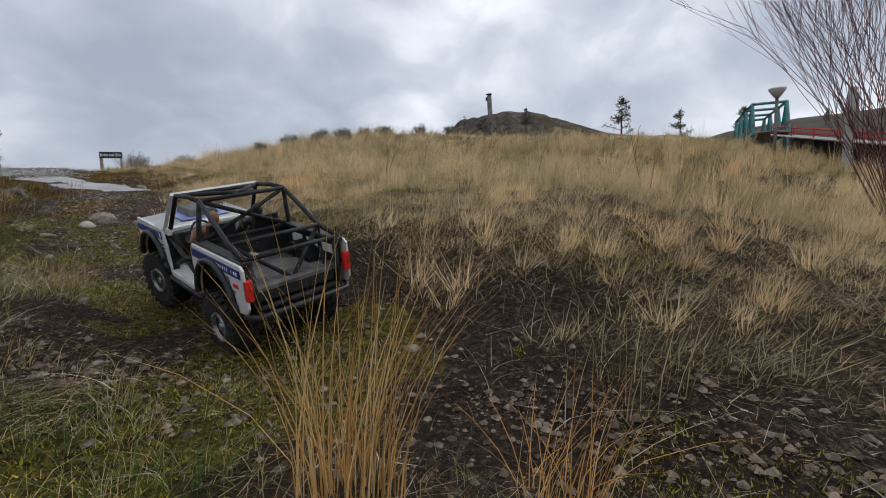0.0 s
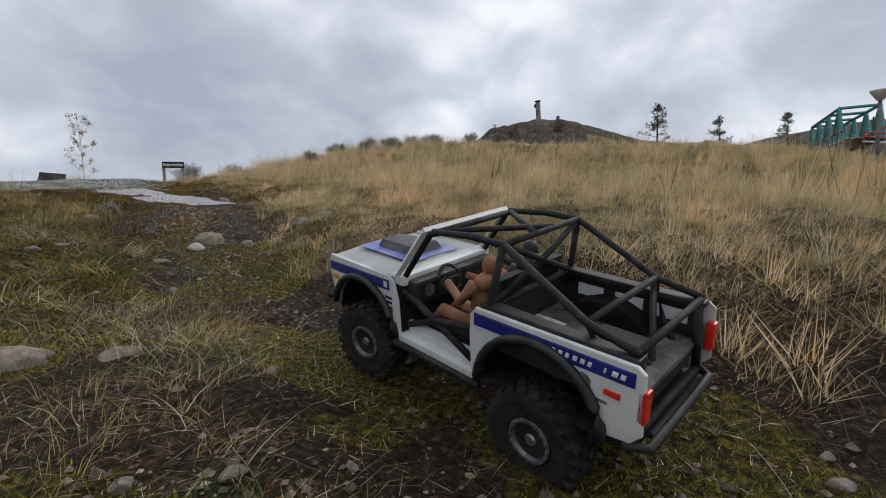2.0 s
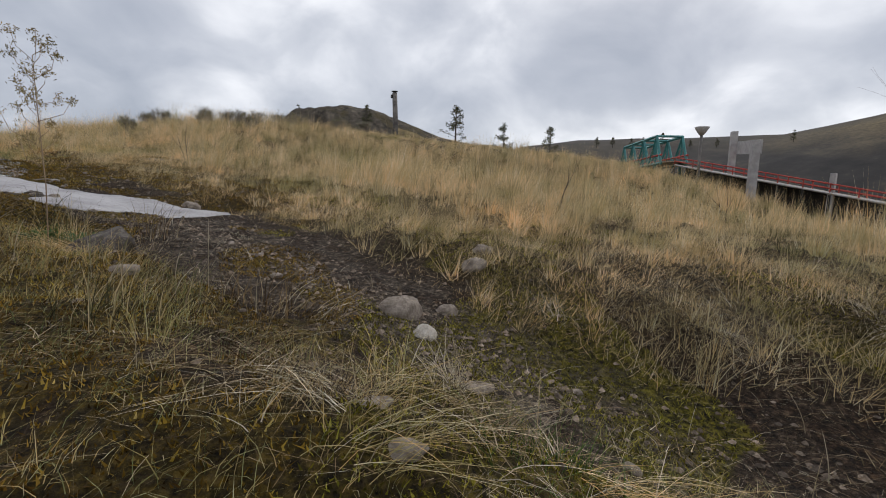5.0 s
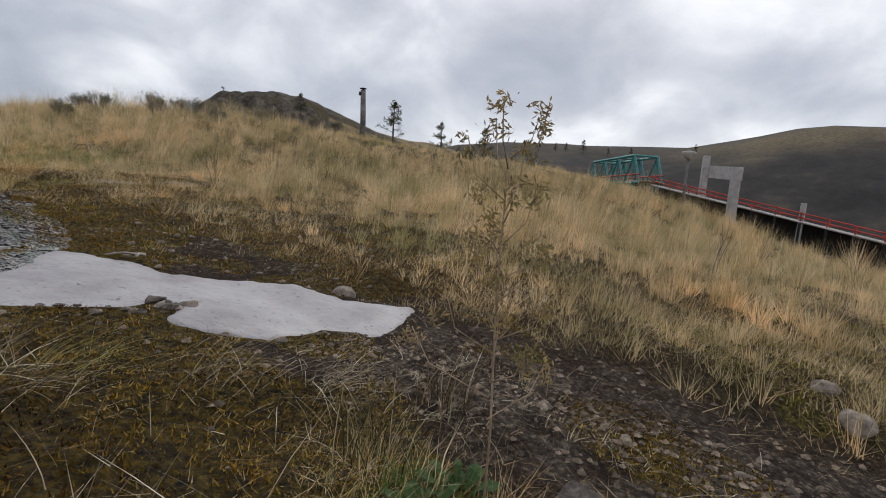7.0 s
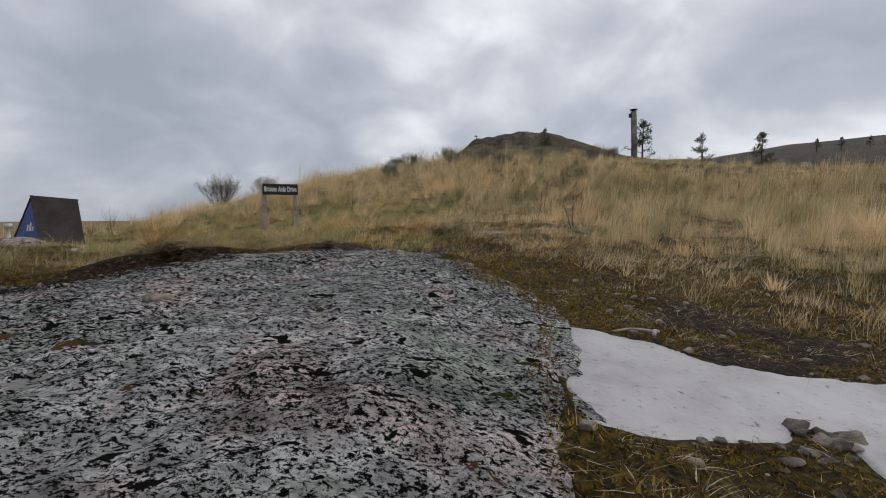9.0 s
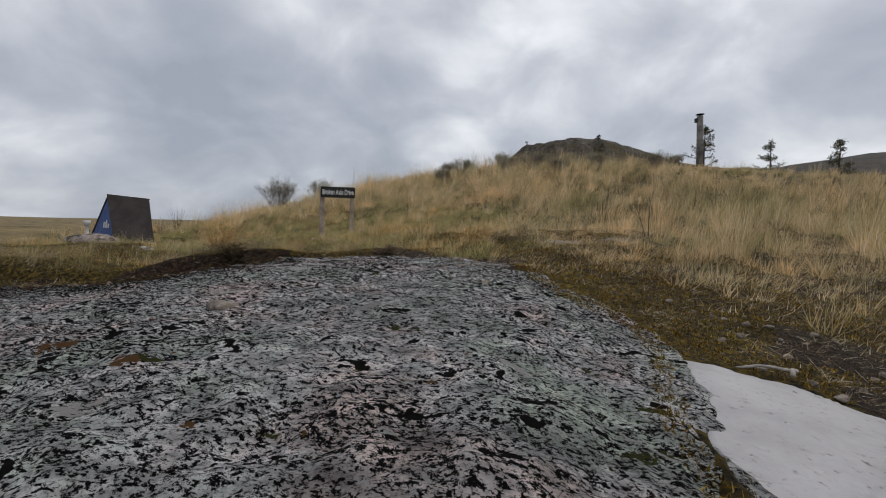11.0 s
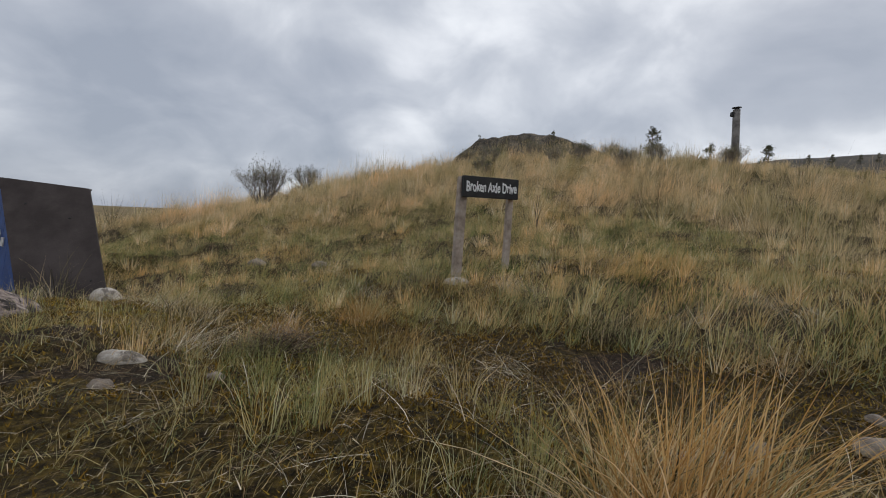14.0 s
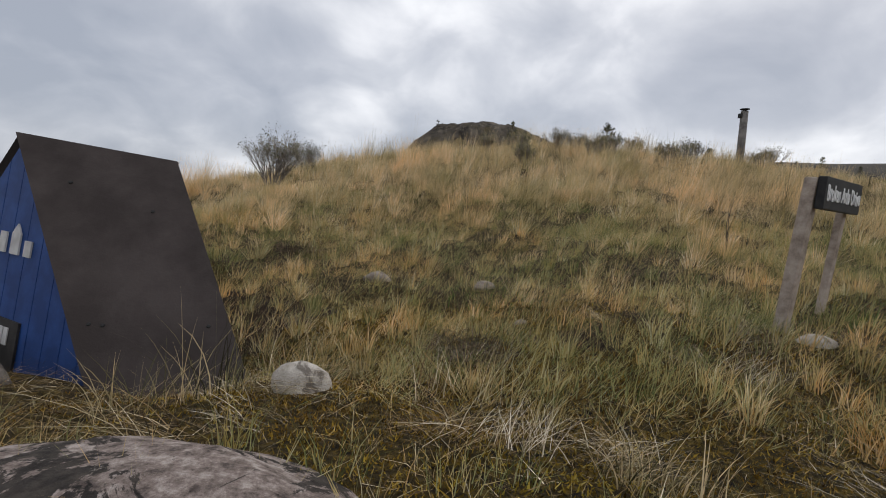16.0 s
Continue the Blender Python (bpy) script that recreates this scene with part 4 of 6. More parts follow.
# ---- the pole on the crest ----
pole = thing("utility_pole", pose(4.25, 6.42, 0, 0, -1.5, 0), "short grey weathered pole with a dark metal cap", "pole")
part("shaft", tube([(0, 0, 0.95), (0.01, 0, 1.5), (0.0, 0, 2.13)], 0.062, 12, None, 0.86), GREY_POST, pole, "", True)
part("cap", turned([(0.0, 2.13), (0.03, 2.13), (0.03, 2.15), (0.07, 2.155), (0.07, 2.166), (0.0, 2.172)], 14), BLACK, pole, "dark metal cap")
part("bracket", box(-0.085, -0.045, -0.03, 0.03, 2.02, 2.09, 0.005), BLACK, pole)


# ---- the model bridge and what stands by it ----
def bridge():
    axis, cross = Vector((0.342, 0.94, 0)), Vector((0.94, -0.342, 0))
    root = Vector((8.12, 2.86, 0))
    made = thing("model_truss_bridge", Matrix.Translation(root), "teal painted wooden truss bridge of the model course", "bridge")

    def at(a, c, z):
        return axis * a + cross * c + Vector((0, 0, z))

    for c in (0.0, 0.42):
        part("bottom_chord", tube([at(-0.25, c, 0.56), at(2.0, c, 0.56)], 0.026, 4), TEAL, made)
        part("top_chord", tube([at(0.0, c, 1.03), at(1.75, c, 1.03)], 0.026, 4), TEAL, made)
        nodes_ = [(-0.25, 0.56), (0.0, 1.03), (0.3, 0.56), (0.6, 1.03), (0.9, 0.56), (1.2, 1.03), (1.5, 0.56), (1.75, 1.03), (2.0, 0.56)]
        for (a0, z0), (a1, z1) in zip(nodes_, nodes_[1:]):
            part("diagonal", tube([at(a0, c, z0), at(a1, c, z1)], 0.022, 4), TEAL, made)
        for a in (0.0, 0.6, 1.2, 1.75):
            part("upright", tube([at(a, c, 0.56), at(a, c, 1.03)], 0.02, 4), TEAL, made)
        part("rail", tube([at(-0.25, c, 0.7), at(2.0, c, 0.7)], 0.018, 4), RAIL_RED, made, "red painted hand rail")
        for a in (0.0, 1.75):
            part("pier", tube([at(a, c, ground_at(*(root + axis * a + cross * c).xy) - 0.05), at(a, c, 0.56)], 0.03, 4), TEAL, made)
    for a in (0.0, 0.6, 1.2, 1.75):
        part("cross_beam", tube([at(a, 0, 1.03), at(a, 0.42, 1.03)], 0.02, 4), TEAL, made)
    for k in range(18):
        a = -0.24 + k * 0.125
        part("plank", slab([at(a, 0, 0.585), at(a + 0.115, 0, 0.585), at(a + 0.115, 0.42, 0.585), at(a, 0.42, 0.585)], 0.015, (0, 0, 1)), WOOD, made)
    # the ramp that comes down from it
    ramp_ = thing("model_ramp", Matrix.Translation(root), "long sloping ramp with white edge boards and red rails", "ramp")
    head, foot = Vector((8.2, 2.5, 0.53)) - root, Vector((9.38, -0.48, -0.16)) - root
    side = Vector((0.93, 0.368, 0)) * 0.42
    for c in (0, 1):
        a, b = head + side * c, foot + side * c
        part("edge_board", tube([a, b], 0.014, 4), CREAM, ramp_, "white painted edge board")
        for lift in (0.06, 0.12):
            part("rail", tube([a + Vector((0, 0, lift)), b + Vector((0, 0, lift))], 0.009, 4), RAIL_RED, ramp_, "red painted rail")
        for k in range(12):
            p = a.lerp(b, k / 11)
            part("rail_post", tube([p, p + Vector((0, 0, 0.13))], 0.009, 4), RAIL_RED, ramp_)
            low = ground_at(*(p + root).xy) - 0.05
            if low < p.z - 0.08:
                part("trestle", tube([Vector((p.x, p.y, low)), p - Vector((0, 0, 0.02))], 0.018, 4), BLACK, ramp_)
    # a black sheet added below the far edge to stand for under-deck shade
    under = [head + side, foot + side]
    low = [Vector((p.x, p.y, ground_at(*(p + root).xy) - 0.05)) for p in under]
    part("side_sheet", slab([under[0] - Vector((0, 0, 0.02)), under[1] - Vector((0, 0, 0.02)), low[1], low[0]], 0.012, (0.93, 0.368, 0)), BLACK, ramp_, "dark sheet standing in for the shade under the deck")
    for k in range(30):
        p, q = head.lerp(foot, k / 30), head.lerp(foot, (k + 0.93) / 30)
        part("plank", slab([p, q, q + side, p + side], 0.012, (0, 0, 1)), WOOD, ramp_)


bridge()


def white_signboard():
    gate = thing("white_signboard", pose(0, 0, 0), "white painted wooden board between two posts beside the ramp", "signboard")
    near, far = Vector((8.29, 1.1, 0)), Vector((9.02, 2.12, 0))
    way = (far - near).normalized()
    out = Vector((way.y, -way.x, 0))
    for name, p, half, top in (("post", near, 0.07, 0.76), ("rear_post", far, 0.05, 1.07)):
        low = ground_at(*p.xy) - 0.1
        part(name, slab([p - way * half + Vector((0, 0, low)), p + way * half + Vector((0, 0, low)), p + way * half + Vector((0, 0, top)), p - way * half + Vector((0, 0, top))], 0.09, -out), BOARD_WHITE, gate)
    a, b = near - way * 0.04, far + way * 0.06
    part("board", slab([a + Vector((0, 0, 0.60)), b + Vector((0, 0, 0.72)), b + Vector((0, 0, 0.92)), a + Vector((0, 0, 0.79))], 0.025, out), BOARD_WHITE, gate)


white_signboard()
for x, y, low, tall in ((9.0, 0.62, 0.0, 0.35),):
    base = ground_at(x, y)
    tagged(part("white_stake", box(-0.04, 0.04, -0.03, 0.03, base - 0.1, tall, 0.006), BOARD_WHITE, None, "", False, pose(x, y, 0, 1, 1, 20)), "short white painted wooden stake in grass", "stake", "stakes by the ramp")
shrub_spot = (9.7, -0.75)
lamp = thing("garden_lamp", pose(7.66, 1.45, ground_at(7.66, 1.45)), "small solar garden lamp on a grey pole", "lamp")
top = 0.97 - ground_at(7.66, 1.45)
part("pole", tube([(0, 0, -0.1), (0, 0, top - 0.1)], 0.018, 8), GREY_POST, lamp, "", True)
part("head", turned([(0.03, top - 0.12), (0.09, top - 0.03), (0.095, top - 0.012), (0.03, top), (0.0, top)], 14), CREAM, lamp, "", True)


# ---- shrubs, weeds and trees ----
def twigs(bm, at, way, length, radius, depth, fork, spread_, rng, tips, sides=4):
    points, p, d = [Vector(at)], Vector(at), Vector(way).normalized()
    for k in range(3):
        d = (d + 0.16 * Vector((rng.uniform(-1, 1), rng.uniform(-1, 1), rng.uniform(-0.5, 1)))).normalized()
        p = p + d * length / 3
        points.append(p.copy())
    tube(points, radius, sides, bm, 0.55)
    if depth == 0:
        tips.append((p.copy(), d.copy()))
        return
    for k in range(fork):
        s = rng.uniform(0.45, 1.0) if k else 1.0
        start = points[-1] if k == 0 else points[1].lerp(points[3], s)
        side = Vector((rng.uniform(-1, 1), rng.uniform(-1, 1), rng.uniform(-0.3, 0.8)))
        twigs(bm, start, d + spread_ * side, length * rng.uniform(0.55, 0.85), radius * 0.58, depth - 1, fork, spread_, rng, tips, sides)


def leaf_cloud(tips, per, reach, size, rng):
    bm = bmesh.new()
    for p, d in tips:
        for _ in range(per):
            c = p + reach * Vector((rng.gauss(0, 0.5), rng.gauss(0, 0.5), rng.gauss(0, 0.5)))
            a = Vector((rng.gauss(0, 1), rng.gauss(0, 1), rng.gauss(0, 1))).normalized() * size * rng.uniform(0.6, 1.3)
            b = a.cross(Vector((rng.gauss(0, 1), rng.gauss(0, 1), rng.gauss(0, 1)))).normalized() * size * 0.28
            bm.faces.new([bm.verts.new(q) for q in (c - a, c + b, c + a, c - b)])
    return bm


def shrub(name, x, y, stems, tall, radius, depth, fork, spread_, seed, bark, label, lean=(0, 0), leaves=None, wide=0.5, z=None):
    rng = random.Random(seed)
    ob = thing(name, pose(x, y, ground_at(x, y) - 0.02 if z is None else z), label, "shrub")
    bm, tips = bmesh.new(), []
    for k in range(stems):
        a = rng.uniform(0, TAU)
        way = Vector((lean[0] + wide * math.cos(a) * rng.uniform(0.2, 1), lean[1] + wide * math.sin(a) * rng.uniform(0.2, 1), 1))
        twigs(bm, (0.04 * tall * math.cos(a), 0.04 * tall * math.sin(a), 0), way, tall * rng.uniform(0.36, 0.5), radius, depth, fork, spread_, rng, tips)
    tagged(part("branchwork", bm, bark, ob, "", True), kind="stuff")
    if leaves:
        per, reach, size, mat = leaves
        tagged(part("foliage", leaf_cloud(tips, per, reach, size, rng), mat, ob), kind="stuff")
    return ob


shrub("bare_bush", 5.90, -2.60, 44, 1.3, 0.0028, 3, 3, 0.34, 5, TWIG, "large leafless bush of thin reddish twigs", (-0.1, -0.05), None, 0.62)
for k, (x, y) in enumerate([shrub_spot, (10.1, -0.4), (9.3, -1.0)]):
    shrub("grey_bush", x, y, 12, 0.75, 0.006, 3, 3, 0.4, 90 + k, BARK, "grey leafless bush at the foot of the ramp", (0, 0), (2, 0.03, 0.016, SAGE), 0.7)
shrub("sage_bush", -2.1, 3.0, 30, 0.42, 0.0045, 3, 3, 0.42, 6, SAGE_BARK, "grey sagebrush with sparse leaves on the crest", (0, 0), (2, 0.03, 0.010, SAGE), 0.8)
shrub("sage_bush", -2.25, 4.6, 24, 0.34, 0.0045, 3, 3, 0.45, 7, SAGE_BARK, "grey sagebrush with sparse leaves on the crest", (0, 0), (2, 0.03, 0.010, SAGE), 0.9)
for k, (x, y, tall) in enumerate([(0.75, 4.7, 0.36), (1.05, 4.9, 0.3), (0.2, 4.4, 0.3), (-0.1, 4.8, 0.26), (1.5, 5.2, 0.34), (1.9, 5.1, 0.3), (5.4, 6.2, 0.4), (5.9, 6.0, 0.5), (6.3, 5.6, 0.35), (7.0, 5.3, 0.35), (4.8, 6.3, 0.3), (0.9, 3.9, 0.3), (1.6, 3.6, 0.32), (2.2, 4.3, 0.3), (2.9, 4.0, 0.3), (1.3, 4.4, 0.34), (3.4, 4.9, 0.3), (0.1, 3.4, 0.26)]):
    shrub("dry_brush", x, y, 20, tall * 0.85, 0.0035, 2, 4, 0.5, 20 + k, SAGE_BARK, "low brown brush among the dry grass", (0, 0), (3, 0.03, 0.010, SAGE), 0.8)


def seed_weed(x, y, tall, seed):
    """One dry stalk with a branched head of seed clusters."""
    rng = random.Random(seed)
    ob = thing("seed_weed", pose(x, y, ground_at(x, y) - 0.01), "tall dry weed with clustered tan seed heads", "weed")
    bend = [(0.004, 0, 0), (0.006, 0.002, tall * 0.3), (0.001, 0.003, tall * 0.6), (0.0, 0.0, tall * 0.86)]
    part("stem", tube(bend, 0.0011, 6, None, 0.6), SEED_STEM, ob, "", True)
    for k in range(22):
        f = 0.34 + 0.52 * (k / 21) ** 0.8
        z = tall * f
        a, reach = TAU * k * 0.381, tall * (0.175 - 0.20 * (f - 0.34)) * rng.uniform(0.45, 1.1)
        tip = Vector((math.cos(a) * reach, math.sin(a) * reach, tall * min(f + rng.uniform(0.07, 0.16), 0.995)))
        twig = part("side_stem", tube([(0, 0, z), (math.cos(a) * reach * 0.75, math.sin(a) * reach * 0.75, z + (tip.z - z) * 0.4), tip], 0.0006, 5, None, 0.7), SEED_STEM, ob, "", True)
        tips = [(tip + Vector((rng.gauss(0, 0.004), rng.gauss(0, 0.004), -abs(rng.gauss(0, 0.012)))), None) for _ in range(5)]
        tagged(part("seed_head", leaf_cloud(tips, 14, 0.0075, 0.0032, rng), SEED, twig), "tan seed cluster", kind="stuff")


seed_weed(2.046, -2.785, 0.41, 9)
for k, (x, y, tall) in enumerate([(0.35, 0.75, 0.3), (1.77, -0.62, 0.3), (3.6, -1.9, 0.35), (4.5, -2.0, 0.4), (4.9, -2.6, 0.42)]):
    shrub("dead_stalk", x, y, 2, tall, 0.002, 1, 2, 0.4, 60 + k, BARK, "thin dead weed stalk standing in dry grass", (0, 0), (4, 0.008, 0.005, SEED), 0.25)


def pine(x, y, top_z, tall, seed, label, thin=1.0):
    rng = random.Random(seed)
    base = top_z - tall
    ob = thing("pine_tree", pose(x, y, base), label, "tree", "pines behind the hill")
    part("trunk", tube([(0, 0, -1.5), (0.05 * tall * rng.uniform(-0.3, 0.3), 0, tall * 0.5), (0, 0, tall)], 0.026 * tall, 6, None, 0.2), BARK, ob, "", True)
    limbs, tips = bmesh.new(), []
    for k in range(int(26 * thin)):
        u = rng.uniform(0.22, 0.97)
        a, reach = rng.uniform(0, TAU), tall * 0.40 * (1.12 - u) * rng.uniform(0.45, 1.1)
        root = Vector((0, 0, u * tall))
        tip = root + Vector((math.cos(a) * reach, math.sin(a) * reach, reach * rng.uniform(-0.1, 0.45)))
        tube([root, root.lerp(tip, 0.5), tip], 0.006 * tall, 4, limbs, 0.4)
        for s in (0.45, 0.7, 0.9, 1.0):
            tips.append((root.lerp(tip, s), tip - root))
    tagged(part("limbs", limbs, BARK, ob), kind="stuff")
    tagged(part("crown", leaf_cloud(tips, 9, 0.05 * tall, 0.026 * tall, rng), NEEDLE, ob), kind="stuff")
    return ob


pine(19.6, 52.5, 11.4, 6.0, 1, "lone ragged dark pine standing behind the crest")
pine(26.4, 53.2, 9.7, 5.0, 2, "small dark pine standing behind the crest")
pine(38.0, 62.0, 11.2, 5.6, 3, "dense dark pine standing behind the crest", 1.4)
pine(8.3, 51.6, 10.4, 2.6, 4, "small bushy pine on the rocky knoll", 1.3)
pine(0.0, 70.0, 13.1, 2.6, 5, "thin bare pine on the rocky knoll", 0.5)
for k, (az, tall) in enumerate([(36.0, 9), (38.0, 8), (39.2, 8), (41.2, 12), (44.0, 7), (46.5, 8), (34.2, 10), (53.0, 9)]):
    x, y = 430 * math.sin(radians(az)), 430 * math.cos(radians(az))
    pine(x, y, float(land(np.array([x]), np.array([y]))[0]) + tall * 0.97, tall, 30 + k, "distant dark tree on the far ridge", 1.6)



def leafy_weed(x, y, seed):
    """A low rosette of broad green leaves."""
    rng = random.Random(seed)
    ob = thing("leafy_weed", pose(x, y, ground_at(x, y)), "low green broad-leaved weed growing in moss", "weed")
    for k in range(24):
        a, long_, wide, rise = rng.uniform(0, TAU), rng.uniform(0.018, 0.038), rng.uniform(0.004, 0.008), rng.uniform(0.012, 0.035)
        bm = bmesh.new()
        rows = []
        for s, w in ((0.05, 0.15), (0.3, 0.7), (0.6, 1.0), (0.85, 0.6), (1.0, 0.05)):
            z = rise * s * (1.7 - s)
            rows.append([bm.verts.new((long_ * s, wide * w * e, z - 0.15 * wide * (e == 0))) for e in (-1, 0, 1)])
        for u, v in zip(rows, rows[1:]):
            for e in (0, 1):
                bm.faces.new((u[e], v[e], v[e + 1], u[e + 1]))
        bmesh.ops.solidify(bm, geom=bm.faces[:], thickness=0.0006)
        part("leaf", bm, LEAF, ob, "", False, pose(0.012 * math.cos(a), 0.012 * math.sin(a), 0, 0, 0, math.degrees(a)))


leafy_weed(2.02, -2.73, 3)
leafy_weed(2.07, -2.70, 4)


# ---- sticks and the ledge ----
stick = part("bleached_stick", joined(tube([(-0.042, 0, 0), (-0.015, 0.005, 0.005), (0.0, 0.003, 0.006), (0.026, 0.0, 0.004)], 0.0021, 6), tube([(0.024, -0.012, 0.0), (0.027, 0.0, 0.005), (0.035, 0.010, 0.001)], 0.0034, 6)), BLEACHED, None, "", True, pose(1.635, -1.9, ground_at(1.635, -1.9) + 0.006, 0, 0, -8))
tagged(stick, "short bleached forked stick at the ice edge", "stick")
boulder(1.40, -0.78, 0.24, 0.08, 0.035, 81, STONE, "low dark rock ledge overhung with dead grass", 5, 0.2)
boulder(1.62, -0.74, 0.13, 0.07, 0.03, 82, STONE, "low dark rock ledge overhung with dead grass", -10, 0.2)


# ---- the model truck ----
def arch(cx, cz, r, a0, a1, n=10):
    return [(cx + r * math.cos(radians(a0 + (a1 - a0) * k / n)), cz + r * math.sin(radians(a0 + (a1 - a0) * k / n))) for k in range(n + 1)]


def side_sheet(outline, y, thick):
    """A panel of the body's side from (x, z) pairs, its outer face at y."""
    s = 1 if y > 0 else -1
    bm = slab([(x, y, z) for x, z in outline], thick, (0, -s, 0))
    sharp = [e for e in bm.edges if all(abs(v.co.y - y) < 1e-6 for v in e.verts)]
    bmesh.ops.bevel(bm, geom=sharp, offset=0.0018, segments=2, affect="EDGES", profile=0.6)
    return bm


def tyre_mesh(r, w):
    bm = turned([(r * 0.44, -w * 0.38), (r * 0.50, -w * 0.46), (r * 0.80, -w * 0.52), (r * 0.93, -w * 0.47), (r * 0.965, -w * 0.40), (r * 0.97, 0), (r * 0.965, w * 0.40), (r * 0.93, w * 0.47), (r * 0.80, w * 0.52), (r * 0.50, w * 0.46), (r * 0.44, w * 0.38)], 40, "Y")
    lugs = []
    for k in range(22):
        for row in range(4):
            a = TAU * (k + 0.5 * (row % 2)) / 22
            y = (row - 1.5) * w * 0.27
            lug = box(-r * 0.085, r * 0.085, -w * 0.11, w * 0.11, -0.004, 0.0042)
            if row in (0, 3):
                for v in lug.verts:
                    if abs(v.co.y) and (v.co.y > 0) == (row == 3):
                        v.co.z -= 0.002
            bmesh.ops.rotate(lug, cent=(0, 0, 0), matrix=Matrix.Rotation(radians(20 if row % 2 else -20), 3, "Z"), verts=lug.verts[:])
            bmesh.ops.transform(lug, matrix=Matrix.Rotation(a, 4, "Y") @ Matrix.Translation((0, y, r * 0.965)), verts=lug.verts[:])
            lugs.append(lug)
    return joined(bm, *lugs)


def rim_mesh(r, w):
    """A beadlock rim; its outer side faces +y."""
    ring = turned([(r * 0.52, w * 0.30), (r * 0.585, w * 0.44), (r * 0.57, w * 0.5), (r * 0.49, w * 0.5), (r * 0.45, w * 0.36), (r * 0.42, -w * 0.3), (r * 0.5, -w * 0.42)], 30, "Y")
    hub = turned([(0.0, w * 0.1), (r * 0.17, w * 0.1), (r * 0.17, w * 0.36), (r * 0.12, w * 0.44), (0.0, w * 0.44)], 16, "Y")
    disc = turned([(r * 0.10, w * 0.18), (r * 0.44, w * 0.24), (r * 0.44, w * 0.2), (r * 0.10, w * 0.14)], 30, "Y")
    spokes, bolts = [], []
    for k in range(8):
        s = box(r * 0.14, r * 0.47, -r * 0.045, r * 0.045, -w * 0.05, w * 0.05, r * 0.015)
        bmesh.ops.transform(s, matrix=Matrix.Rotation(TAU * k / 8, 4, "Y") @ Matrix.Translation((0, w * 0.3, 0)) @ Matrix.Rotation(radians(90), 4, "X"), verts=s.verts[:])
        spokes.append(s)
    for k in range(16):
        b = turned([(r * 0.026, 0), (r * 0.026, w * 0.06), (0, w * 0.06)], 6, "Y")
        a = TAU * k / 16
        bmesh.ops.translate(b, vec=(r * 0.53 * math.cos(a), w * 0.49, r * 0.53 * math.sin(a)), verts=b.verts[:])
        bolts.append(b)
    return joined(ring, hub, disc, *spokes, *bolts)


TRUCK_AT = pose(3.708, -3.690, -0.506, -9.0, -8.6, 144.0)


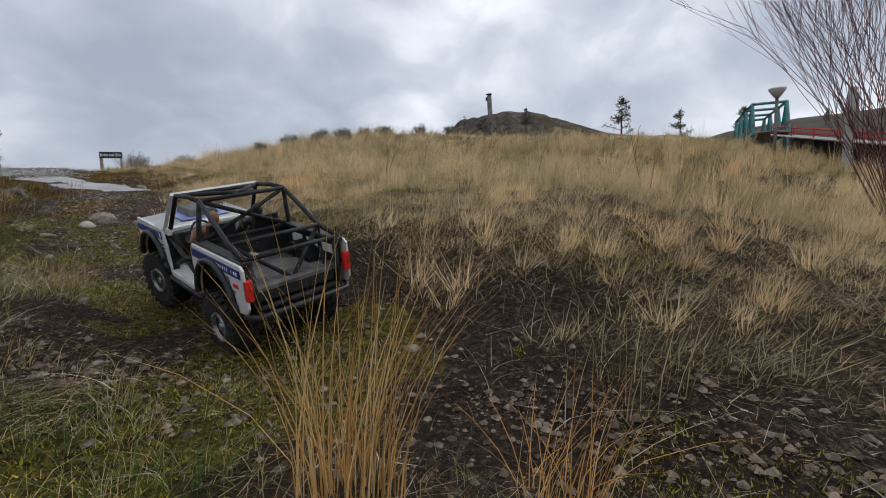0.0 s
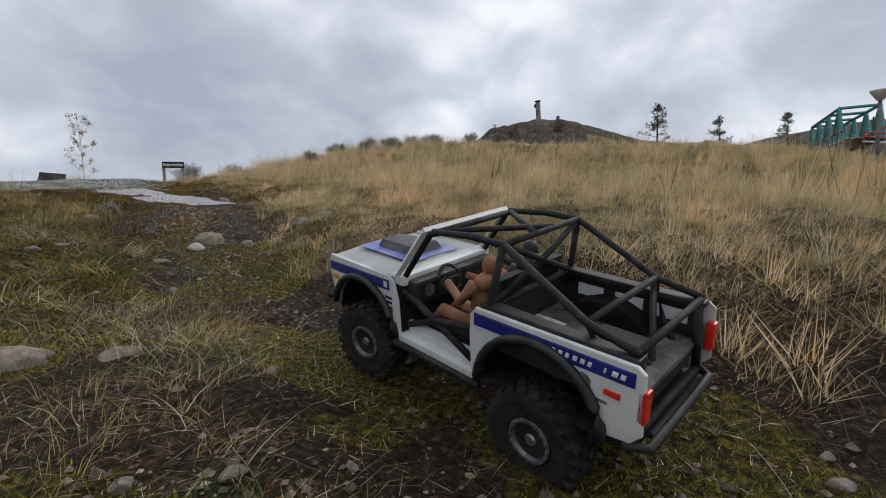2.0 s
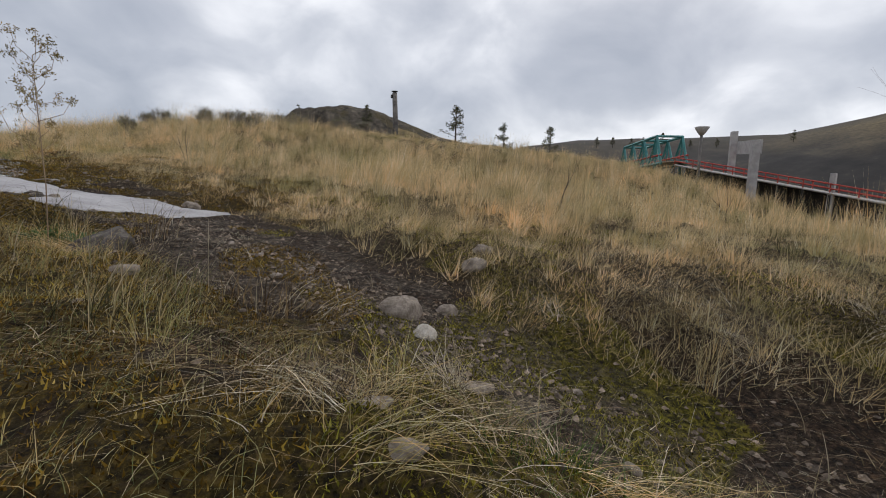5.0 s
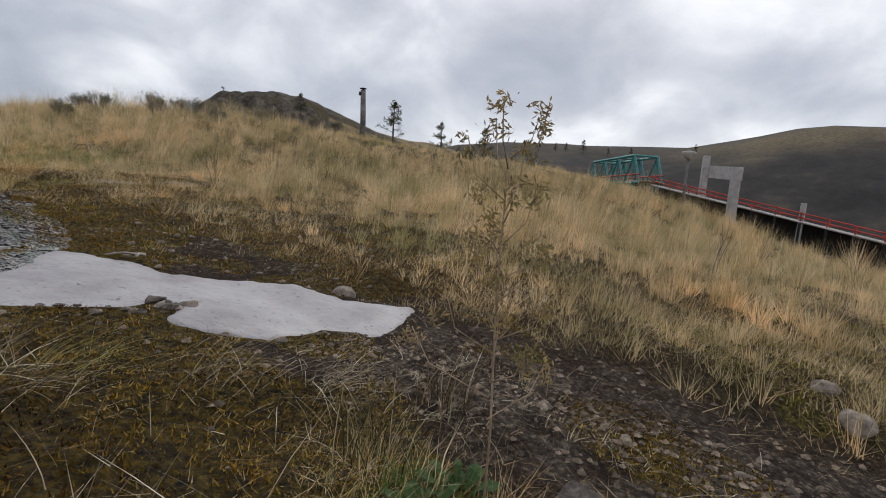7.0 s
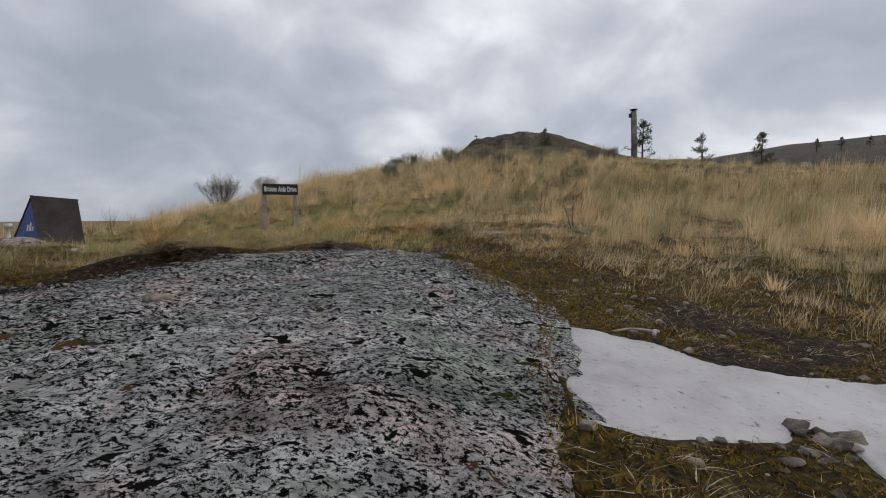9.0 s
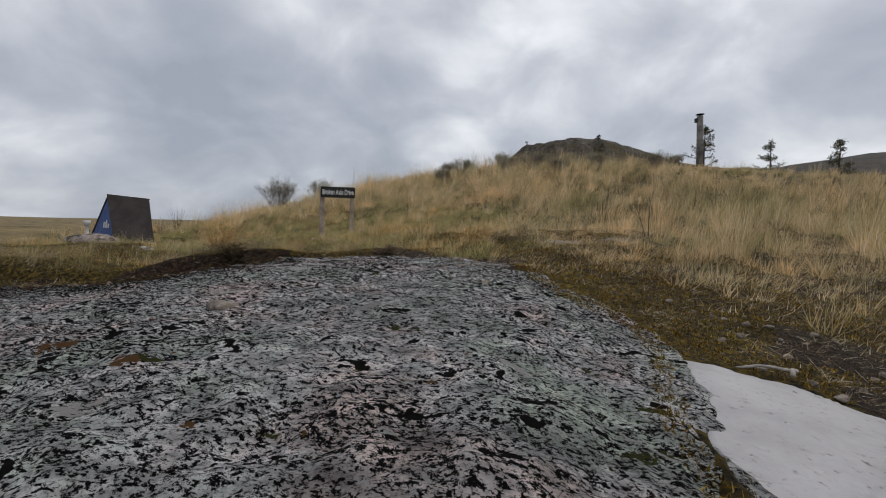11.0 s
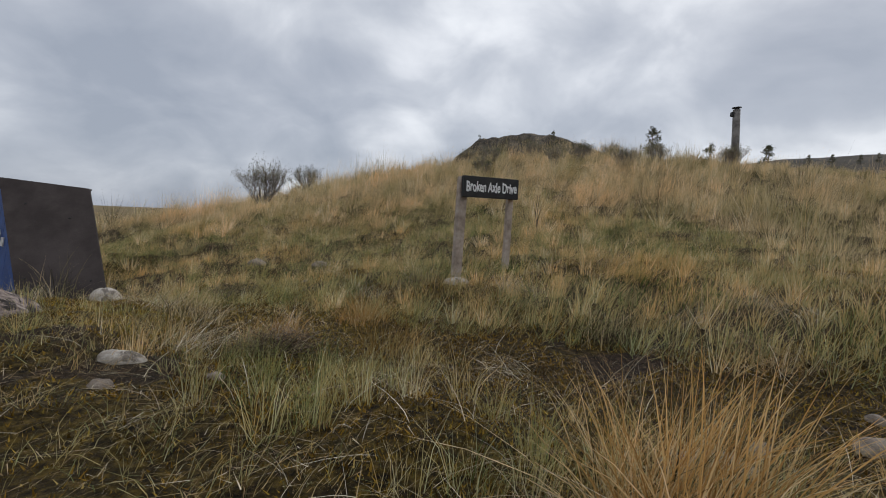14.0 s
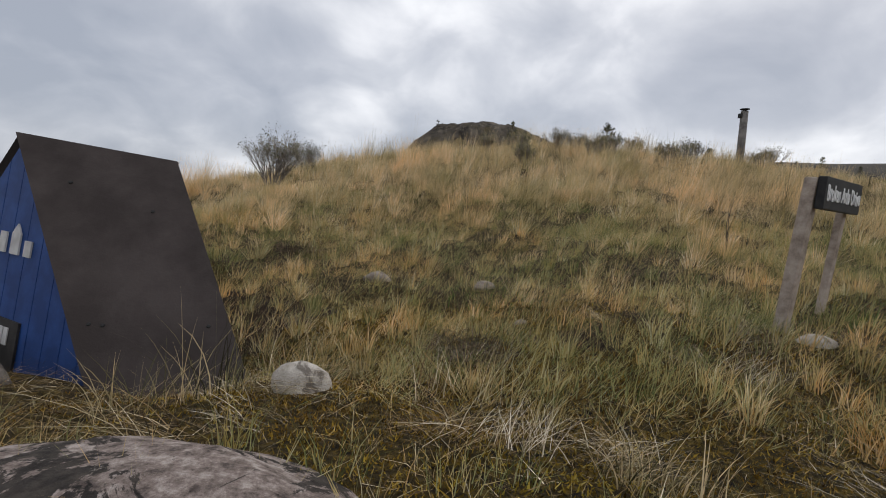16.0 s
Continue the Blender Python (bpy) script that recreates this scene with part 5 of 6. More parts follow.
def truck():
    t = thing("model_truck", TRUCK_AT, "white open-top model off-road truck with blue stripes and black roll cage", "model truck")
    half, top = 0.095, 0.184
    for s in (1, -1):
        y = s * half
        front = [(0.071, 0.094)] + arch(0.156, 0.086, 0.077, 172, 20) + [(0.239, 0.116), (0.2465, 0.15), (0.246, 0.176), (0.24, top), (0.088, top), (0.08, 0.178), (0.072, 0.15)]
        part("front_fender", side_sheet(front, y, 0.004), WHITE, t)
        rear = [(-0.262, 0.108), (-0.234, 0.104)] + arch(-0.158, 0.094, 0.078, 172, 6) + [(-0.066, 0.094), (-0.064, 0.15), (-0.066, 0.176), (-0.074, 0.186), (-0.262, 0.188), (-0.27, 0.182), (-0.272, 0.12)]
        part("rear_quarter", side_sheet(rear, y, 0.004), WHITE, t)
        part("sill", box(-0.068, 0.075, min(y, y - s * 0.02), max(y, y - s * 0.02), 0.088, 0.1, 0.003), WHITE, t)
        part("door_panel", box(-0.06, 0.066, min(y - s * 0.014, y - s * 0.02), max(y - s * 0.014, y - s * 0.02), 0.1, 0.118, 0.001), WHITE, t, "low white inner door panel")
        part("rock_slider", tube([(0.085, s * 0.092, 0.082), (-0.075, s * 0.092, 0.082)], 0.006, 8), PLASTIC, t, "", True)
        a = side_sheet([(0.088, 0.161), (0.244, 0.158), (0.2435, 0.173), (0.088, 0.177)], s * (half + 0.0012), 0.0012)
        stripe_f = part("stripe", a, BLUE, t, "dark blue stripe")
        stripe_r = part("stripe", side_sheet([(-0.072, 0.164), (-0.262, 0.166), (-0.262, 0.181), (-0.072, 0.180)], s * (half + 0.0012), 0.0012), BLUE, t, "dark blue stripe")
        for x, w in ((-0.176, 0.006), (-0.184, 0.006), (-0.192, 0.005), (-0.200, 0.006), (-0.208, 0.006), (-0.216, 0.005), (-0.232, 0.003), (-0.240, 0.007), (-0.248, 0.006)):
            o = side_sheet([(x, 0.1705), (x - w * 0.8, 0.1705), (x - w * 0.8 - 0.0012, 0.1762), (x - 0.0012, 0.1762)], s * (half + 0.0018), 0.0006)
            part("decal_mark", o, LETTER, stripe_r)
        part("decal_mark", side_sheet([(0.092, 0.165), (0.100, 0.165), (0.100, 0.174), (0.092, 0.174)], s * (half + 0.0018), 0.0006), LETTER, stripe_f)
        for z, w in ((0.148, 0.016), (0.141, 0.012), (0.133, 0.014), (0.128, 0.008)):
            part("decal_mark", side_sheet([(0.084, z), (0.084 + w, z), (0.084 + w, z + 0.004), (0.084, z + 0.004)], s * (half + 0.001), 0.0008), BLACK, t)
        part("side_marker", box(-0.250, -0.234, min(y, y + s * 0.002), max(y, y + s * 0.002), 0.149, 0.155, 0.0008), RED, t, "red side marker")
        part("side_marker", box(0.222, 0.238, min(y, y + s * 0.002), max(y, y + s * 0.002), 0.145, 0.152, 0.0008), AMBER, t, "amber side marker")
        cap = turned([(0.0, 0), (0.0085, 0), (0.0085, 0.0016), (0.006, 0.0024), (0.0, 0.0024)], 16, "Y")
        part("fuel_cap", cap, GREY, t, "", False, pose(-0.212, y, 0.153, 0, 0, 0 if s > 0 else 180))
        part("decal_mark", side_sheet([(-0.222, 0.138), (-0.238, 0.138), (-0.238, 0.141), (-0.222, 0.141)], s * (half + 0.001), 0.0008), GREY, t)
        light = box(-0.2735, -0.264, min(y, y - s * 0.012), max(y, y - s * 0.012), 0.132, 0.166, 0.002)
        part("tail_light", light, RED, t, "red tail light")
        for cx, r0, r1, cz in ((0.156, 172, 14, 0.086), (-0.158, 176, 4, 0.094)):
            pts = [(x, s * (half + 0.004), z) for x, z in arch(cx, cz, 0.0795, r0, r1, 14)]
            part("wheel_flare", tube(pts, 0.0056, 6), PLASTIC, t, "black plastic wheel flare", True)
    for s in (1, -1):
        for cx, cz in ((0.156, 0.086), (-0.158, 0.094)):
            lip = arch(cx, cz, 0.0745, 178, 2, 12)
            bm = bmesh.new()
            outer = [[bm.verts.new((x, s * yy, z)) for x, z in lip] for yy in (0.091, 0.05)]
            for k in range(12):
                bm.faces.new((outer[0][k], outer[0][k + 1], outer[1][k + 1], outer[1][k]))
            bm.faces.new(outer[1])
            bmesh.ops.solidify(bm, geom=bm.faces[:], thickness=0.0015)
            part("wheel_liner", bm, BLACK, t, "black inner wheel liner")
    # bonnet, grille and cowl
    bm = bmesh.new()
    rows = []
    for i in range(7):
        x = 0.078 + (0.246 - 0.078) * i / 6
        rows.append([bm.verts.new((x, -0.0935 + 0.187 * j / 8, top + 0.006 * (1 - abs(j - 4) / 4 * 0.9) - 0.006 * (i / 6) ** 2)) for j in range(9)])
    for u, v in zip(rows, rows[1:]):
        for j in range(8):
            bm.faces.new((u[j], v[j], v[j + 1], u[j + 1]))
    bmesh.ops.solidify(bm, geom=bm.faces[:], thickness=0.003)
    hood = part("bonnet", bm, WHITE, t)
    part("bonnet_panel", slab([(0.092, -0.05, 0.1905), (0.232, -0.044, 0.1875), (0.232, 0.044, 0.1875), (0.092, 0.05, 0.1905)], 0.0007, (0, 0, 1)), HAZE_BLUE, hood, "faded blue bonnet decal")
    scoop = slab([(0.11, -0.030, 0.1915), (0.205, -0.026, 0.189), (0.205, 0.026, 0.189), (0.11, 0.030, 0.1915)], 0.012, (0, 0, 1))
    for v in scoop.verts:
        if v.co.z > 0.197:
            v.co.x, v.co.y = 0.155 + (v.co.x - 0.155) * 0.86, v.co.y * 0.82
    part("bonnet_scoop", scoop, GREY, hood, "dark grey bonnet scoop")
    grille = part("grille", box(0.238, 0.247, -0.091, 0.091, 0.12, 0.178, 0.002), WHITE, t)
    part("grille_mesh", box(0.246, 0.249, -0.07, 0.07, 0.132, 0.168, 0.001), BLACK, grille)
    for s in (1, -1):
        part("headlight", turned([(0.0, 0.25), (0.014, 0.25), (0.013, 0.253), (0.0, 0.254)], 16), SILVER, grille, "round headlight", True, Matrix.Translation((0, s * 0.058, 0.15)) @ Matrix.Rotation(radians(90), 4, "Y"))
    part("front_bumper", tube([(0.245, -0.1, 0.112), (0.262, -0.07, 0.11), (0.262, 0.07, 0.11), (0.245, 0.1, 0.112)], 0.007, 8), PLASTIC, t, "", True)
    part("cowl", box(0.062, 0.09, -0.09, 0.09, 0.172, 0.187, 0.003), WHITE, t)
    # windscreen
    frame_ = []
    for s in (1, -1):
        frame_.append(tube([(0.078, s * 0.088, 0.184), (0.024, s * 0.081, 0.256)], 0.0048, 4))
    frame_.append(tube([(0.024, 0.084, 0.257), (0.024, -0.084, 0.257)], 0.0045, 4))
    frame_.append(tube([(0.078, 0.088, 0.186), (0.078, -0.088, 0.186)], 0.005, 4))
    screen = part("windscreen_frame", joined(*frame_), WHITE, t, "white windscreen frame")
    pane = part("windscreen", slab([(0.076, 0.082, 0.19), (0.076, -0.082, 0.19), (0.026, -0.076, 0.252), (0.026, 0.076, 0.252)], 0.0012, (1, 0, 0.7)), GLASS, screen, "clear windscreen")
    pane.visible_shadow = False
    # cabin
    part("floor_pan", box(-0.262, 0.24, -0.088, 0.088, 0.092, 0.098), BLACK, t)
    part("firewall", box(0.072, 0.078, -0.088, 0.088, 0.098, 0.172), BLACK, t)
    dash = part("dashboard", box(0.045, 0.073, -0.082, 0.082, 0.146, 0.18, 0.005), PLASTIC, t, "black dashboard")
    part("gauge", turned([(0.0, 0), (0.009, 0), (0.009, 0.002), (0.006, 0.001), (0.0, 0.001)], 16), SILVER, dash, "", False, Matrix.Translation((0.0455, 0.058, 0.164)) @ Matrix.Rotation(radians(-90), 4, "Y"))
    ring = [(0.0, 0.019 * math.cos(TAU * k / 18), 0.019 * math.sin(TAU * k / 18)) for k in range(19)]
    wheel_ = joined(tube(ring, 0.0022, 6), tube([(0, -0.018, 0), (0, 0.018, 0)], 0.0018, 5), tube([(0, 0, 0), (0, 0, -0.018)], 0.0018, 5), tube([(0, 0, 0), (0.025, 0, 0)], 0.003, 6))
    part("steering_wheel", wheel_, BLACK, t, "", True, pose(0.022, 0.04, 0.182, 0, 28, 0))
    for s in (1, -1):
        part("seat", joined(box(-0.055, 0.005, s * 0.042 - 0.027, s * 0.042 + 0.027, 0.105, 0.128, 0.006), slab([(-0.052, s * 0.042 - 0.027, 0.12), (-0.052, s * 0.042 + 0.027, 0.12), (-0.074, s * 0.042 + 0.023, 0.212), (-0.074, s * 0.042 - 0.023, 0.212)], 0.014, (-1, 0, 0.1))), BLACK, t, "black bucket seat")
        part("door_bar", tube([(0.068, s * 0.084, 0.165), (0.0, s * 0.084, 0.135), (-0.058, s * 0.084, 0.108)], 0.0048, 7), CAGE, t, "", True)
        part("door_bar", tube([(0.06, s * 0.084, 0.115), (0.0, s * 0.084, 0.14), (-0.06, s * 0.084, 0.15)], 0.0048, 7), CAGE, t, "", True)
    # roll cage
    c = 0.0043
    for s in (1, -1):
        y0, y1 = s * 0.086, s * 0.077
        part("cage_pillar", tube([(0.07, s * 0.083, 0.18), (0.018, s * 0.077, 0.252), (0.0, y1, 0.258)], c, 8), CAGE, t, "", True)
        part("cage_rail", tube([(0.012, y1, 0.257), (-0.05, y1, 0.263), (-0.1, y1, 0.262)], c, 8), CAGE, t, "", True)
        part("cage_hoop", tube([(-0.078, y0, 0.102), (-0.088, y0, 0.19), (-0.1, y1, 0.262)], c, 8), CAGE, t, "", True)
        part("cage_stay", tube([(-0.1, y1, 0.262), (-0.205, s * 0.081, 0.206), (-0.258, s * 0.083, 0.194)], c, 8), CAGE, t, "", True)
        part("cage_brace", tube([(-0.088, y0, 0.187), (-0.1, -s * 0.02, 0.235), (-0.1, -y1 * 0.9, 0.258)], c * 0.9, 8), CAGE, t, "", True)
        part("bed_post", tube([(-0.205, s * 0.080, 0.206), (-0.222, s * 0.070, 0.16), (-0.255, s * 0.06, 0.118)], c * 0.9, 8), CAGE, t, "", True)
        part("bed_rail", box(-0.262, -0.078, min(s * 0.074, s * 0.091), max(s * 0.074, s * 0.091), 0.184, 0.1915, 0.002), PLASTIC, t, "black bed rail")
        inner = part("bed_side", box(-0.258, -0.08, min(s * 0.082, s * 0.087), max(s * 0.082, s * 0.087), 0.138, 0.185, 0.001), CAGE, t, "black bed side with bright slots")
        for k in range(3):
            x = -0.245 + k * 0.052
            part("slot", box(x, x + 0.036, min(s * 0.0805, s * 0.083), max(s * 0.0805, s * 0.083), 0.158, 0.174, 0.0006), LETTER, inner, "pale slot")
    for pts in ([(-0.1, 0.077, 0.262), (-0.1, -0.077, 0.262)], [(0.006, 0.077, 0.257), (0.006, -0.077, 0.257)], [(0.004, 0.07, 0.258), (-0.1, -0.02, 0.264)], [(0.004, -0.07, 0.258), (-0.1, 0.02, 0.264)], [(-0.088, 0.086, 0.187), (-0.088, -0.086, 0.187)], [(-0.205, 0.081, 0.206), (-0.205, -0.081, 0.206)], [(-0.256, 0.083, 0.193), (-0.256, -0.083, 0.193)], [(-0.205, 0.075, 0.2), (-0.25, -0.02, 0.12)], [(-0.205, -0.075, 0.2), (-0.25, 0.02, 0.12)]):
        part("cage_bar", tube(pts, c * 0.9, 8), CAGE, t, "", True)
    part("bed_floor", box(-0.258, -0.08, -0.083, 0.083, 0.136, 0.142), DUSTY, t, "dusty grey bed floor")
    part("bed_front", box(-0.084, -0.078, -0.086, 0.086, 0.098, 0.186), BLACK, t)
    part("battery_box", box(-0.135, -0.092, -0.005, 0.06, 0.142, 0.150, 0.002), BLEACHED, t, "pale box on the bed floor")
    part("tailgate", slab([(-0.252, 0.07, 0.118), (-0.252, -0.07, 0.118), (-0.252, -0.07, 0.138), (-0.252, 0.07, 0.138)], 0.004, (-1, 0, 0.1)), BLACK, t, "low black tail panel")
    part("tail_frame", joined(tube([(-0.262, 0.076, 0.108), (-0.256, 0.076, 0.19)], 0.005, 6), tube([(-0.262, -0.076, 0.108), (-0.256, -0.076, 0.19)], 0.005, 6), tube([(-0.262, 0.076, 0.11), (-0.262, -0.076, 0.11)], 0.005, 6)), CAGE, t, "", True)
    part("rear_bumper", joined(tube([(-0.255, 0.094, 0.104), (-0.276, 0.082, 0.102), (-0.276, -0.082, 0.102), (-0.255, -0.094, 0.104)], 0.0052, 8), box(-0.274, -0.262, -0.06, 0.06, 0.096, 0.102, 0.002)), PLASTIC, t, "black rear bumper", True)
    # running gear
    for s in (1, -1):
        part("chassis_rail", box(-0.25, 0.25, s * 0.036 - 0.004, s * 0.036 + 0.004, 0.074, 0.092, 0.001), BLACK, t)
        for x in (0.156, -0.158):
            part("shock", tube([(x - 0.012, s * 0.055, 0.07), (x + 0.004, s * 0.05, 0.142)], 0.0075, 8), CAGE, t, "", True)
            part("link", tube([(x, s * 0.045, 0.055), (x * 0.25, s * 0.034, 0.074)], 0.0035, 6), SILVER, t, "", True)
    part("gearbox", box(-0.05, 0.05, -0.03, 0.03, 0.066, 0.1, 0.006), BLACK, t)
    for x in (0.156, -0.158):
        part("axle", joined(tube([(x, -0.09, 0.06), (x, 0.09, 0.06)], 0.0085, 10), tube([(x - 0.02, -0.012, 0.06), (x, -0.012, 0.06), (x + 0.02, -0.012, 0.06)], 0.019, 10)), BLACK, t, "", True)
    tyre, rim = tyre_mesh(0.059, 0.043), rim_mesh(0.046, 0.043)
    tm, rm = bpy.data.meshes.new("tyre"), bpy.data.meshes.new("rim")
    for bm, me, mat in ((tyre, tm, RUBBER), (rim, rm, SILVER)):
        bm.normal_update()
        bm.to_mesh(me)
        bm.free()
        me.materials.append(mat)
    for x, s, steer, drop in ((0.156, 1, 10, 0.0), (0.156, -1, 10, 0.004), (-0.158, 1, 0, -0.004), (-0.158, -1, 0, 0.0)):
        w = tagged(new("tyre", tm), "knobbly black off-road tyre")
        w.matrix_basis = pose(x, s * 0.083, 0.059 + drop, 0, 14 * x * 50, steer + (0 if s > 0 else 180))
        w.parent = t
        r = tagged(new("rim", rm), "silver beadlock rim")
        r.parent = w


def doll(y, seed, mat, label):
    """A seated figure of plain plastic."""
    lumps = []
    for (px, py, pz), (sx, sy, sz) in (((-0.045, 0, 0.165), (0.017, 0.026, 0.034)), ((-0.048, 0, 0.197), (0.015, 0.024, 0.014)), ((-0.05, 0, 0.218), (0.0115, 0.0100, 0.0135)), ((-0.03, 0, 0.135), (0.02, 0.024, 0.014))):
        b = bmesh.new()
        bmesh.ops.create_icosphere(b, subdivisions=2, radius=1)
        for v in b.verts:
            v.co = Vector((px + v.co.x * sx, py + v.co.y * sy, pz + v.co.z * sz))
        lumps.append(b)
    for s in (1, -1):
        lumps.append(tube([(-0.047, s * 0.027, 0.2), (-0.03, s * 0.034, 0.176), (0.008, s * 0.018, 0.186)], 0.0082, 8, None, 0.65))
        lumps.append(tube([(-0.03, s * 0.013, 0.134), (0.02, s * 0.016, 0.142), (0.045, s * 0.014, 0.112)], 0.0105, 8, None, 0.75))
    base = TRUCK_AT @ pose(-0.002, y, 0, 0, 0, 0)
    tagged(part("seated_doll", joined(*lumps), mat, None, "", True, base), label, "doll")


truck()
doll(0.042, 1, DOLL, "tan plastic doll seated at the steering wheel")
doll(-0.042, 2, PLASTIC, "dark plastic doll in the second seat")


# ---- grasses ----
def blades(base, height, heading, lean, width, segs=3, curl=1.8, flat=None, tint=None):
    """Many tapered blades as flat arrays. heading: the way they lean; lean: how far, as a part of the height."""
    n = len(base)
    s = np.linspace(0, 1, segs + 1)
    out = (height * lean)[:, None] * s[None, :] ** curl
    rise = height[:, None] * (s[None, :] - 0.32 * np.minimum(lean, 1.6)[:, None] * s[None, :] ** 2)
    mid = base[:, None, :] + np.stack([out * np.cos(heading)[:, None], out * np.sin(heading)[:, None], rise], 2)
    face = np.random.uniform(0, TAU, n) if flat is None else flat
    across = np.stack([np.cos(face), np.sin(face), np.zeros(n)], 1)[:, None, :] * (width[:, None] * (1 - 0.75 * s[None, :-1]))[:, :, None] / 2
    verts = np.empty((n, 2 * segs + 1, 3))
    verts[:, 0:2 * segs:2], verts[:, 1:2 * segs:2], verts[:, 2 * segs] = mid[:, :-1] - across, mid[:, :-1] + across, mid[:, -1]
    shape, starts, count = [], [], 0
    for k in range(segs - 1):
        shape += [2 * k, 2 * k + 1, 2 * k + 3, 2 * k + 2]
        starts.append(count)
        count += 4
    shape += [2 * segs - 2, 2 * segs - 1, 2 * segs]
    starts.append(count)
    count += 3
    loops = (np.array(shape)[None, :] + (np.arange(n) * (2 * segs + 1))[:, None]).ravel()
    tint = np.random.uniform(0, 1, n) if tint is None else tint
    return verts.reshape(-1, 3), loops, (np.array(starts)[None, :] + (np.arange(n) * count)[:, None]).ravel(), np.repeat(tint, 2 * segs + 1)


def lawn(name, pieces, mat, label, category="grass"):
    verts, loops, starts, tints, nv, nl = [], [], [], [], 0, 0
    for v, l, s, tint in pieces:
        verts.append(v), loops.append(l + nv), starts.append(s + nl), tints.append(tint)
        nv, nl = nv + len(v), nl + len(l)
    me = mesh_of(name, np.concatenate(verts), np.concatenate(loops), np.concatenate(starts), [mat], False)
    me.attributes.new("tint", "FLOAT", "POINT").data.foreach_set("value", np.ascontiguousarray(np.concatenate(tints), np.float32))
    return tagged(new(name, me), label, category, kind="stuff")


def scatter(box_, gap):
    xs, ys = np.meshgrid(np.arange(box_[0], box_[1], gap), np.arange(box_[2], box_[3], gap))
    xs, ys = xs.ravel(), ys.ravel()
    return xs + np.random.uniform(-0.55, 0.55, len(xs)) * gap, ys + np.random.uniform(-0.55, 0.55, len(ys)) * gap


def tufts(x, y, per, tall, girth, lean, width, segs, tint=None, fan=0.52):
    """Tufts of blades round the places x, y; tall, per and the rest may vary from tuft to tuft."""
    k = np.repeat(np.arange(len(x)), per)
    n = len(k)
    a, r = np.random.uniform(0, TAU, n), np.sqrt(np.random.uniform(0, 1, n)) * np.broadcast_to(girth, len(x))[k]
    bx, by = x[k] + r * np.cos(a), y[k] + r * np.sin(a)
    h = np.broadcast_to(tall, len(x))[k] * np.random.uniform(0.5, 1.15, n)
    wind = np.random.normal(0.35, 0.5, n)
    heading = np.where(np.random.uniform(0, 1, n) < fan, a + np.random.normal(0, 0.7, n), wind)
    base = np.stack([bx, by, rough_land(bx, by) - 0.006], 1)
    return blades(base, h, heading, np.abs(np.random.normal(1.0, 0.55, n)) * np.broadcast_to(lean, len(x))[k], np.broadcast_to(width, len(x))[k] * np.random.uniform(0.6, 1.4, n), segs, tint=(np.random.uniform(0, 1, len(x)) if tint is None else np.clip(tint, 0, 1))[k])


def on_bank(x, y):
    """The strip of bare dark soil along the slab's upper edge."""
    return (x < 0.75) & (y > -1.75) & (rock_depth(x, y) > -0.09 + 0.08 * swirl(x, y, 0.14, 3, 137))


def top_of(x, y):
    """The upper surface: ground, or the bare slab where it rises above the ground."""
    return np.maximum(rough_land(x, y), np.where(rock_depth(x, y) > -0.05, rock_height(x, y), -99))


MATS = [(-0.70, -0.08, 0.09), (-1.28, 0.83, 0.13), (-0.29, -0.66, 0.06), (1.2, -0.82, 0.14), (0.85, -1.27, 0.06), (0.35, -1.32, 0.06), (0.9, 0.55, 0.10), (3.6, -2.3, 0.2), (4.4, -2.5, 0.2)]


def clear(x, y, tall, way=0.16):
    """Where a tuft of that height may grow: off the rock, the ice, the trail and the walked way."""
    w, _ = along(x, y, FOOTWAY)
    free = (rock_depth(x, y) < -0.04) & (snow_depth(x, y) < -0.05) & (w > way + tall * 1.1)
    for cx, cy, reach in MATS:
        free &= np.hypot(x - cx, (y - cy) * 1.3) > reach * 0.5
    return free & ~((np.abs(-0.888 * (x + 1.52) + 0.46 * (y - 0.02)) < 0.47) & (np.abs(0.46 * (x + 1.52) + 0.888 * (y - 0.02)) < 0.19)) & (np.hypot(x - 3.725, y + 3.71) > 0.32) & (np.hypot(x - 4.3, (y + 3.74) * 1.6) > 0.15)


FOOT = TRAIL[:-2] + [(-0.5, -0.42), (-2.2, -0.3), (-6, -0.3)]


